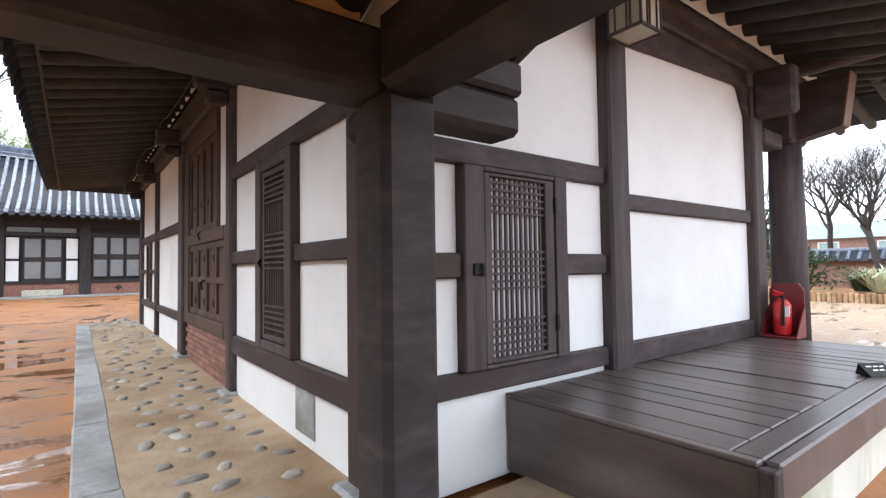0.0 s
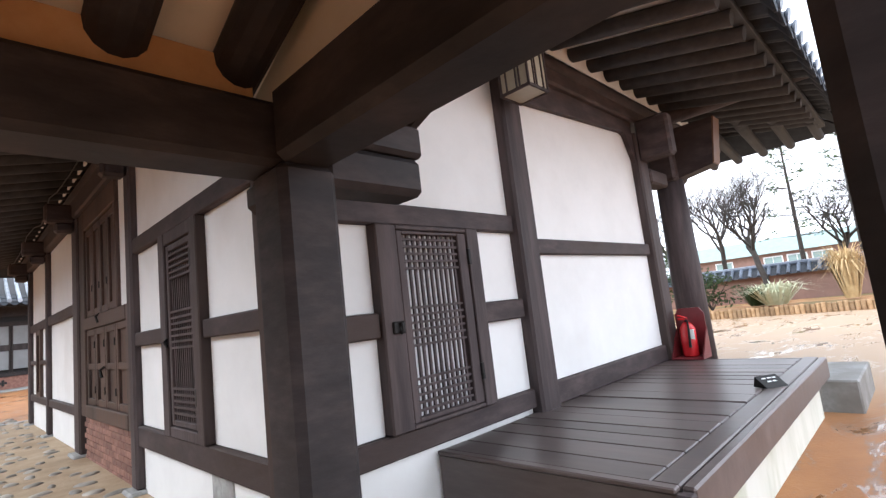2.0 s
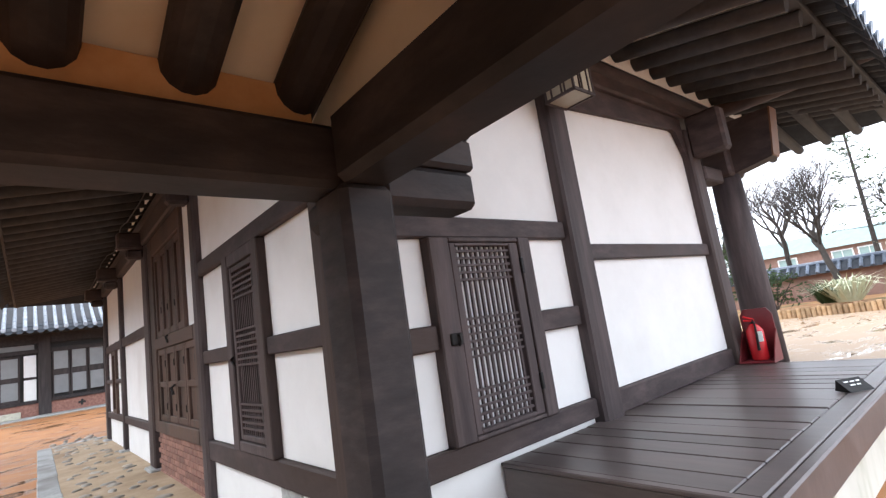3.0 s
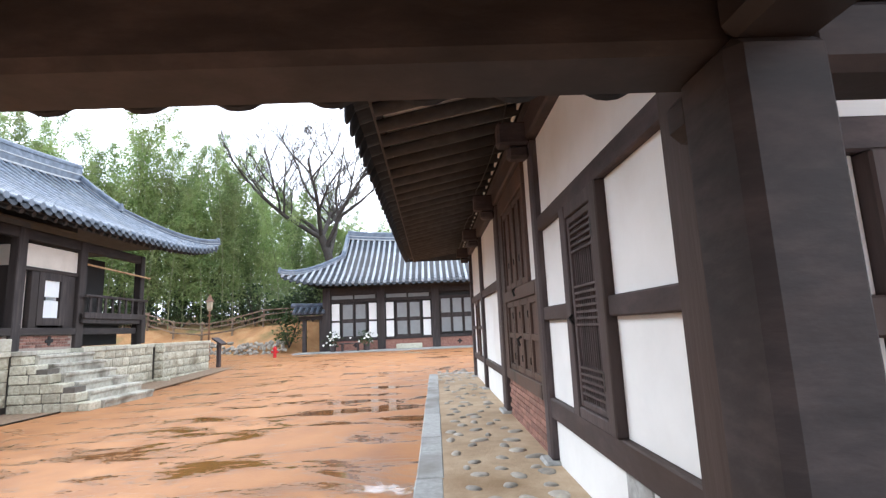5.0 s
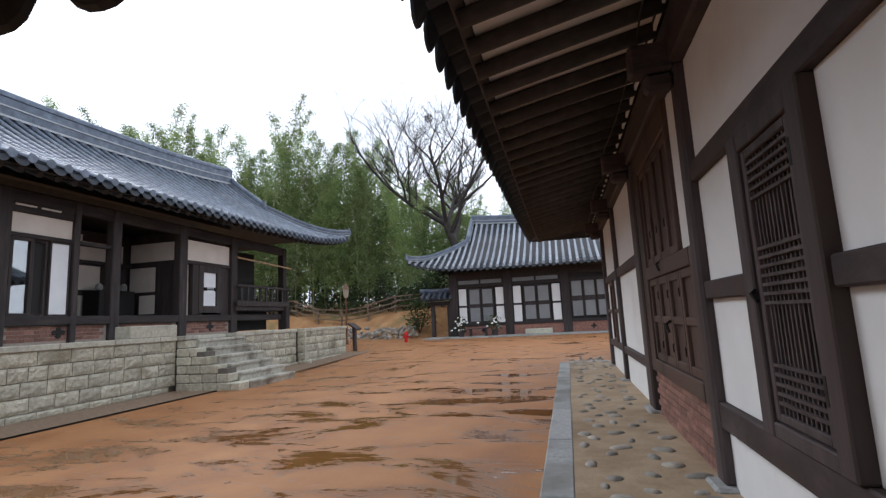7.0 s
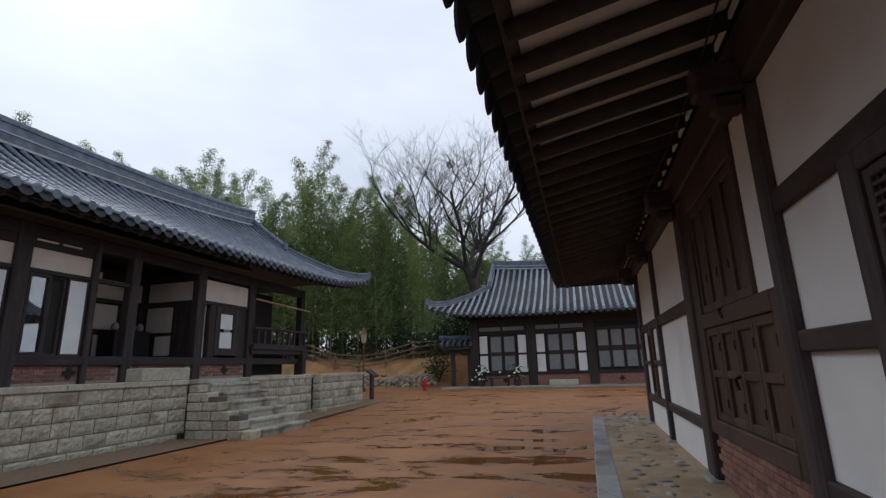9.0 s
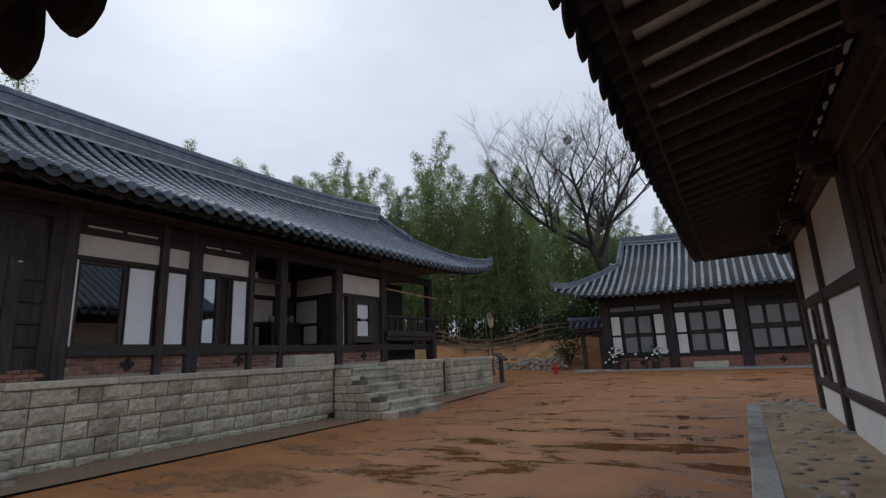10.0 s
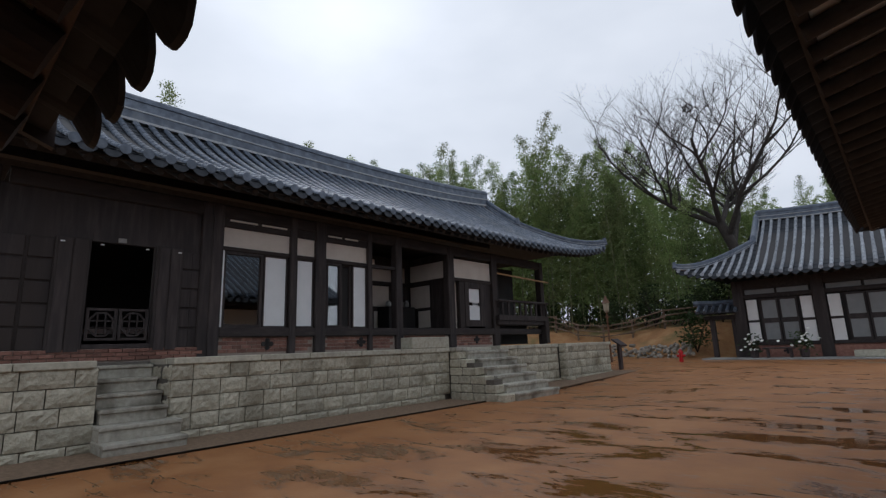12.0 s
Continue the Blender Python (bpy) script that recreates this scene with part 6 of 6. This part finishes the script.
def bare_tree(name, x, y, z, height, spread, seed, trunk, levels, label, lean=(0, 0), first=0.42, limb=0.7):
    """A leafless tree: tapered trunk, limbs, branches and fine twigs."""
    rng = random.Random(seed)
    ob = thing(name, x, y, z, label, "tree")
    wood, twigs = Build(), Build()

    def grow(p, d, length, r, level):
        pts, rad = [p], [r]
        q, e = p.copy(), d.copy()
        n = 5 if level < 3 else 3
        for i in range(n):
            e = (e + Vector((rng.gauss(0, 0.14), rng.gauss(0, 0.14), rng.gauss(0.07, 0.08)))).normalized()
            q = q + e * length / n
            pts.append(q.copy())
            rad.append(r * (1 - (0.25 if level == 0 else 0.6) * (i + 1) / n))
        (wood if level < 3 else twigs).tube(pts, rad, 8 if level == 0 else (6 if level < 3 else 3), cap=False)
        if level >= levels:
            return
        kids = (6, 6, 5, 5, 4)[min(level, 4)]
        turn = rng.uniform(0, 6.28)
        for c in range(kids):
            t = rng.uniform(0.3, 1.0) if level else rng.uniform(0.72, 1.0)
            i = min(n - 1, int(t * n))
            o = pts[i].lerp(pts[i + 1], t * n - i)
            a = turn + c * 2.4 + rng.uniform(-0.4, 0.4)
            side = Vector((math.cos(a), math.sin(a), rng.uniform(0.0, 0.45)))
            grow(o, (e * 0.75 + side * (0.72 if level else spread)).normalized(), length * (rng.uniform(0.5, 0.72) if level else limb * rng.uniform(0.75, 1.1)), rad[i] * (0.62 if level else 0.62), level + 1)

    start = Vector((x, y, z - 0.2))
    grow(start, Vector((lean[0], lean[1], 1)).normalized(), height * first, trunk, 0)
    part("trunk", wood, M["bark"], ob, smooth=True)
    part("crown", twigs, M["bark"], ob)
    return ob


big = bare_tree("bare_tree", -5.3, 35.2, 2.2, 17.0, 1.1, 17, 0.37, 5, "large leafless tree with spreading dark branches", (-0.05, 0), 0.37, 1.05)
nest = Build()
rng = random.Random(2)
for i in range(60):
    a = Vector((rng.gauss(0, 1), rng.gauss(0, 1), rng.gauss(0, 0.7))).normalized() * 0.28
    c = Vector((rng.gauss(0, 1), rng.gauss(0, 1), rng.gauss(0, 1))).normalized() * 0.28
    o = Vector((-8.25, 35.9, 16.35))
    nest.tube([o + a - c * 0.6, o + a + c * 0.6], 0.02, 3)
whole("bird_nest", nest, M["bark"], "round dark magpie nest of sticks in the bare tree", "nest")

# ---- small things in the court ----
lamp = thing("garden_lamp", -10.3, 25.0, 0.25, "slender brown ornamental lamp post", "lamp")
part("pole", Build().tube([(-10.3, 25, 0.2), (-10.3, 25, 0.5), (-10.3, 25, 0.55), (-10.3, 25, 2.6)], [0.09, 0.08, 0.05, 0.04], 10), M["lampwood"], lamp)
part("lantern", Build().tube([(-10.3, 25, 2.6), (-10.3, 25, 2.7), (-10.3, 25, 3.05)], [0.07, 0.13, 0.16], 8), M["lampglass"], lamp)
part("roof", Build().tube([(-10.3, 25, 3.05), (-10.3, 25, 3.12), (-10.3, 25, 3.4)], [0.22, 0.16, 0.02], 8), M["lampwood"], lamp)
part("collar", Build().tube([(-10.3, 25, 2.35), (-10.3, 25, 2.42)], [0.1, 0.1], 8), M["lampwood"], lamp)
hyd = thing("fire_hydrant", -7.15, 25.0, 0.2, "small red fire hydrant on the sand", "hydrant")
part("barrel", Build().tube([(-7.15, 25, 0.18), (-7.15, 25, 0.22), (-7.15, 25, 0.24), (-7.15, 25, 0.62)], [0.13, 0.13, 0.085, 0.08], 12), M["red"], hyd)
part("cap", Build().tube([(-7.15, 25, 0.62), (-7.15, 25, 0.68), (-7.15, 25, 0.80)], [0.11, 0.10, 0.03], 12), M["red"], hyd)
part("outlet", Build().tube([(-7.32, 25, 0.52), (-6.98, 25, 0.52)], 0.05, 10), M["red"], hyd)
bench = thing("bench", -3.8, 26.5, 0.35, "low dark timber bench before the lattice doors", "bench")
part("seat", bar(-4.35, -3.25, 26.3, 26.7, 0.70, 0.76, 0.01), M["timber"], bench)
for x in (-4.2, -3.4):
    part("leg", bar(x - 0.04, x + 0.04, 26.34, 26.66, 0.35, 0.70, 0.008), M["timber"], bench)
for x in (-4.68, -2.95):
    pot = thing("potted_plant", x, 26.5, 0.35, "dark pot with white flowers and green leaves", "plant", "flower pots")
    part("pot", Build().tube([(x, 26.5, 0.35), (x, 26.5, 0.67)], [0.13, 0.18], 12), M["timber"], pot)
    lv, fl = Build(), Build()
    rng = random.Random(int(-x * 10))
    for i in range(60):
        leaf_quads(lv, (x + rng.gauss(0, 0.2), 26.5 + rng.gauss(0, 0.2), 0.92 + rng.gauss(0, 0.2)), None, 3, 0.16, rng, 0.0, 0.06)
    for i in range(16):
        o = Vector((x + rng.gauss(0, 0.22), 26.4 + rng.gauss(0, 0.18), 0.97 + rng.gauss(0, 0.2)))
        fl.tube([o, o + Vector((0, -0.03, 0.04))], [0.02, 0.06], 7)
    part("leaves", lv, M["shrub"], pot)
    part("blossoms", fl, M["flower"], pot, "white blossoms")

# fire extinguisher in its stand on the veranda
ex = thing("extinguisher_stand", 6.2, 2.33, 0.55, "maroon metal stand for a fire extinguisher", "stand")
part("back_board", Build().prism([(2.14, 0.56), (2.50, 0.56), (2.50, 1.10), (2.45, 1.18), (2.19, 1.18), (2.14, 1.10)], 0, 6.33, 6.35), M["maroon"], ex)
part("tray", bar(6.02, 6.33, 2.13, 2.51, 0.55, 0.575, 0.006), M["maroon"], ex)
for y0 in (2.13, 2.495):
    part("side_cheek", Build().prism([(6.02, 0.575), (6.33, 0.575), (6.33, 0.92), (6.24, 0.84)], 1, y0, y0 + 0.014), M["maroon"], ex)
fe = thing("fire_extinguisher", 6.18, 2.32, 0.575, "glossy red fire extinguisher with black hose", "extinguisher")
part("cylinder", Build().tube([(6.18, 2.32, 0.577), (6.18, 2.32, 0.60), (6.18, 2.32, 0.93), (6.18, 2.32, 0.985), (6.18, 2.32, 1.01)], [0.085, 0.095, 0.095, 0.06, 0.03], 18), M["red"], fe, smooth=True)
part("valve", Build().tube([(6.18, 2.32, 1.01), (6.18, 2.32, 1.06)], 0.022, 8), M["iron"], fe)
part("handle", Build().tube([(6.18, 2.30, 1.055), (6.14, 2.40, 1.10)], 0.014, 6).tube([(6.18, 2.30, 1.04), (6.13, 2.40, 1.055)], 0.012, 6), M["red"], fe)
part("hose", Build().tube([(6.16, 2.30, 1.03), (6.08, 2.27, 0.98), (6.065, 2.27, 0.85), (6.07, 2.28, 0.70)], [0.012, 0.012, 0.013, 0.018], 7), M["iron"], fe)
part("label", bar(6.082, 6.090, 2.215, 2.265, 0.80, 0.92, 0.002), M["label"], fe, "white paper label")

ex.matrix_basis = pose(6.06, 2.36, 0.552) @ Matrix.Diagonal((0.87, 0.87, 0.87, 1))
fe.matrix_basis = pose(6.04, 2.35, 0.574) @ Matrix.Diagonal((0.87, 0.87, 0.87, 1))

# wedge sign on the deck
ws = thing("wedge_sign", 4.22, 1.23, 0.55, "small black wedge sign with white lettering on the deck", "sign")
wedge = Build().prism([(-0.09, 0.0), (0.075, 0.0), (0.06, 0.015), (-0.06, 0.10)], 1, -0.12, 0.12)
me = wedge.mesh("wedge", M["iron"])
w_ob = piece("wedge", me, ws, pose(4.52, 1.31, 0.551, 0, 0, 235) @ Matrix.Diagonal((0.75, 0.75, 0.75, 1)))
bars = Build()
for u0, u1, t in ((-0.08, -0.03, 0.68), (-0.015, 0.03, 0.68), (0.045, 0.08, 0.68), (-0.05, 0.0, 0.38), (0.015, 0.055, 0.38)):
    p0 = Vector((0.06 - 0.12 * (t - 0.05), 0, 0.015 + 0.085 * (t - 0.05) + 0.003))
    p1 = Vector((0.06 - 0.12 * (t + 0.05), 0, 0.015 + 0.085 * (t + 0.05) + 0.003))
    k = len(bars.v)
    bars.v += [(p0.x, u0, p0.z), (p0.x, u1, p0.z), (p1.x, u1, p1.z), (p1.x, u0, p1.z)]
    bars.f.append((k, k + 1, k + 2, k + 3))
piece("lettering", bars.mesh("lettering", M["label"]), ws, pose(4.52, 1.31, 0.552, 0, 0, 235) @ Matrix.Diagonal((0.75, 0.75, 0.75, 1)))

# lantern hanging under the veranda eave
ln = thing("hanging_lantern", 3.45, 2.05, 3.2, "square hanging lantern with frosted panes and dark bars", "lamp")
L0, L1, LY0, LY1, LZ0, LZ1 = 3.22, 3.49, 2.17, 2.44, 2.94, 3.28
part("panes", Build().box(L0 + 0.01, L1 - 0.01, LY0 + 0.01, LY1 - 0.01, LZ0 + 0.01, LZ1 - 0.01), M["lampglass"], ln)
for x in (L0, L1 - 0.018):
    for y in (LY0, LY1 - 0.018):
        part("corner_bar", bar(x, x + 0.018, y, y + 0.018, LZ0, LZ1, 0.003), M["timber"], ln)
for z in (LZ0, LZ1 - 0.02):
    part("rim", Build().box(L0, L1, LY0 - 0.004, LY0 + 0.014, z, z + 0.02).box(L0, L1, LY1 - 0.014, LY1 + 0.004, z, z + 0.02)
         .box(L0 - 0.004, L0 + 0.014, LY0 + 0.014, LY1 - 0.014, z, z + 0.02).box(L1 - 0.014, L1 + 0.004, LY0 + 0.014, LY1 - 0.014, z, z + 0.02), M["timber"], ln)
for d in (0.08, 0.11, 0.20):
    part("glazing_bar", Build().box(L0 + d, L0 + d + 0.01, LY0, LY0 + 0.01, LZ0, LZ1).box(L0, L0 + 0.01, LY0 + d, LY0 + d + 0.01, LZ0, LZ1), M["timber"], ln)
part("hanger", Build().tube([(3.355, 2.305, LZ1), (3.355, 2.305, 3.66)], 0.012, 6), M["iron"], ln)

# cable sagging along the purlin of the near house
cab = bpy.data.curves.new("cable", "CURVE")
cab.dimensions, cab.bevel_depth = "3D", 0.007
sp = cab.splines.new("POLY")
cpts = [(1.18 + 0.03 * math.sin(i * 1.3), 2.6 + i * 0.62, 3.36 + 0.05 * math.cos(i * 2.03)) for i in range(21)]
sp.points.add(len(cpts) - 1)
for p, q in zip(sp.points, cpts):
    p.co = (*q, 1)
cab.materials.append(M["iron"])
tagged(new("cable", cab), "thin dark cable strung along the eave purlin", "cable")

# bricks of the near house
base = part("brick_base", bar(1.53, 1.62, 5.72, 8.20, 0.05, 0.60, 0.003), M["mortar"], house)
brick_field(base, lambda u, z: pose(1.515, 5.72 + u, z, 0, 0, 90), 2.48, 0.06, 8, 0.067)

# ---- far side seen past the veranda ----
edging = thing("log_edging", 20.0, 0.0, 0.0, "row of short upright timber logs edging a planting bed", "edging")
log_me = Build().tube([(0, 0, -0.1), (0, 0, 0.29), (0, 0, 0.31)], [0.07, 0.07, 0.055], 8).mesh("log", M["log"])
for i in range(190):
    piece("log", log_me, edging, pose(20.0 + 0.03 * math.sin(i), -14 + 0.142 * i, 0.02 * math.sin(i * 1.7)))
whole("planting_bed", Build().box(20.05, 25.5, -16, 14, -0.05, 0.24, 0.0), M["earth"], "raised earth planting bed", "bed", kind="structure")
gw = thing("garden_wall", 25.7, 0.0, 0.0, "low earthen garden wall with tile coping", "wall", kind="structure")
part("wall_body", bar(25.5, 25.9, -18, 18, -0.05, 1.35, 0.01), M["farbrick"], gw)
part("coping", Build().prism([(25.2, 1.34), (26.2, 1.34), (25.75, 1.72), (25.65, 1.72)], 1, -18, 18), M["tile_dark"], gw)
cop = Build().tube([(-0.5, 0, 0.0), (-0.04, 0, 0.37)], 0.07, 7).mesh("coping_tile", M["tile"])
for i in range(100):
    piece("coping_tile", cop, gw, pose(25.7, -17.8 + 0.36 * i, 1.38))
part("coping_ridge", Build().tube([(25.7, -18, 1.78), (25.7, 18, 1.78)], 0.1, 8), M["tile"], gw)
fb = thing("brick_building", 82.0, 8.0, 0.0, "distant low brick building with grey-teal metal roof", "building")
part("wall", bar(76, 88, -14, 26, 0.0, 4.3, 0.02), M["farbrick"], fb)
part("roof", Build().prism([(75.2, 4.2), (89, 4.2), (85, 6.3), (79, 6.3)], 1, -15, 27), M["teal"], fb)
part("gable", Build().prism([(-6.0, 4.2), (2.0, 4.2), (-2.0, 7.2)], 0, 74.6, 77.0), M["farbrick"], fb)
for y0 in (8.0, 10.6, 13.2, -11.0, 19.0):
    w = part("window", bar(75.94, 76.02, y0, y0 + 2.2, 1.4, 3.8, 0.02), M["paper"], fb)
    part("pane", bar(75.9, 75.945, y0 + 0.15, y0 + 1.05, 1.55, 3.65, 0.01), M["teal"], w)
    part("pane", bar(75.9, 75.945, y0 + 1.15, y0 + 2.05, 1.55, 3.65, 0.01), M["teal"], w)
van = thing("yellow_bus", 44.0, -2.0, 0.0, "yellow bus parked behind the garden wall", "bus")
part("body", bar(43, 45.2, -6, 1.5, 0.5, 2.9, 0.15), M["yellow"], van)
part("window_band", bar(42.97, 43.0, -5.6, 1.1, 1.75, 2.5, 0.005), M["void"], van)
for y in (-4.6, 0.2):
    part("wheel", Build().tube([(42.95, y, 0.45), (43.3, y, 0.45)], 0.45, 14), M["iron"], van)
for i, (x, y, h, sd) in enumerate(((23.2, 4.9, 7.5, 31), (23.0, 0.4, 7.2, 32), (23.6, -2.2, 7.6, 33), (28.5, 7.6, 9.0, 34), (30.0, 3.2, 8.0, 35), (27.0, -4.0, 7.0, 36), (31, 11, 9, 37))):
    bare_tree("bare_tree", x, y, 0.2, h * 1.4, 1.0, sd, 0.13, 5 if x < 25 else 4, "leafless garden tree with fine twigs", (0.05 * math.sin(sd), 0.05 * math.cos(sd)), 0.30)


def pine(x, y, z, h, seed):
    rng = random.Random(seed)
    ob = thing("pine_tree", x, y, z, "slender pine with layered sparse needle tufts", "tree")
    t = Build().tube([(x, y, z), (x + 0.1, y, z + h * 0.5), (x, y, z + h)], [0.14, 0.10, 0.03], 7)
    b = Build()
    for i in range(16):
        zz = z + h * (0.35 + 0.65 * i / 16)
        for k in range(4):
            a = rng.uniform(0, 6.28)
            r = 1.9 * (1.15 - i / 16) * rng.uniform(0.5, 1)
            tip = (x + r * math.cos(a), y + r * math.sin(a), zz + 0.1)
            t.tube([(x, y, zz), tip], [0.025, 0.01], 4)
            for f in (0.7, 1.0):
                leaf_quads(b, (x + (tip[0] - x) * f, y + (tip[1] - y) * f, tip[2]), None, 6, 0.22, rng, -0.3, 0.14)
    part("trunk", t, M["bark"], ob)
    part("needles", b, M["shrub"], ob)


pine(33.0, 5.0, 0, 9.5, 71)
pine(35.0, 2.6, 0, 11.0, 72)
shrub("shrub", 21.5, 6.6, 0.3, 1.1, 1.5, 130, "shrub", "rounded evergreen bush in the bed", 0.16)
shrub("shrub", 22.5, 8.0, 0.3, 1.2, 3.2, 160, "shrub", "tall evergreen bush near the wall", 0.18)


def grass_tuft(x, y, z, h, r, n, m, label):
    rng = random.Random(int(x * 31 + y * 17))
    ob = thing("grass_clump", x, y, z, label, "grass")
    b = Build()
    for i in range(n):
        a, k = rng.uniform(0, 6.28), rng.random()
        p0 = Vector((x + 0.25 * r * math.cos(a), y + 0.25 * r * math.sin(a), z))
        p1 = p0 + Vector((0.5 * r * k * math.cos(a), 0.5 * r * k * math.sin(a), h * rng.uniform(0.6, 0.9)))
        p2 = p1 + Vector((r * k * math.cos(a), r * k * math.sin(a), h * rng.uniform(-0.35, 0.25)))
        s = Vector((-math.sin(a), math.cos(a), 0)) * 0.022
        q = len(b.v)
        b.v += [tuple(p0 - s), tuple(p0 + s), tuple(p1 + s), tuple(p1 - s), tuple(p2)]
        b.f += [(q, q + 1, q + 2, q + 3), (q + 3, q + 2, q + 4)]
    part("foliage", b, M[m], ob)


grass_tuft(21.3, 4.4, 0.3, 0.9, 1.3, 160, "palegrass", "pale green striped ornamental grass clump")
grass_tuft(21.6, 5.0, 0.3, 0.8, 1.1, 120, "shrub", "green leafy clump in the bed")
grass_tuft(22.0, 2.3, 0.3, 1.9, 0.8, 260, "dry", "tall dry straw-coloured grass clump")
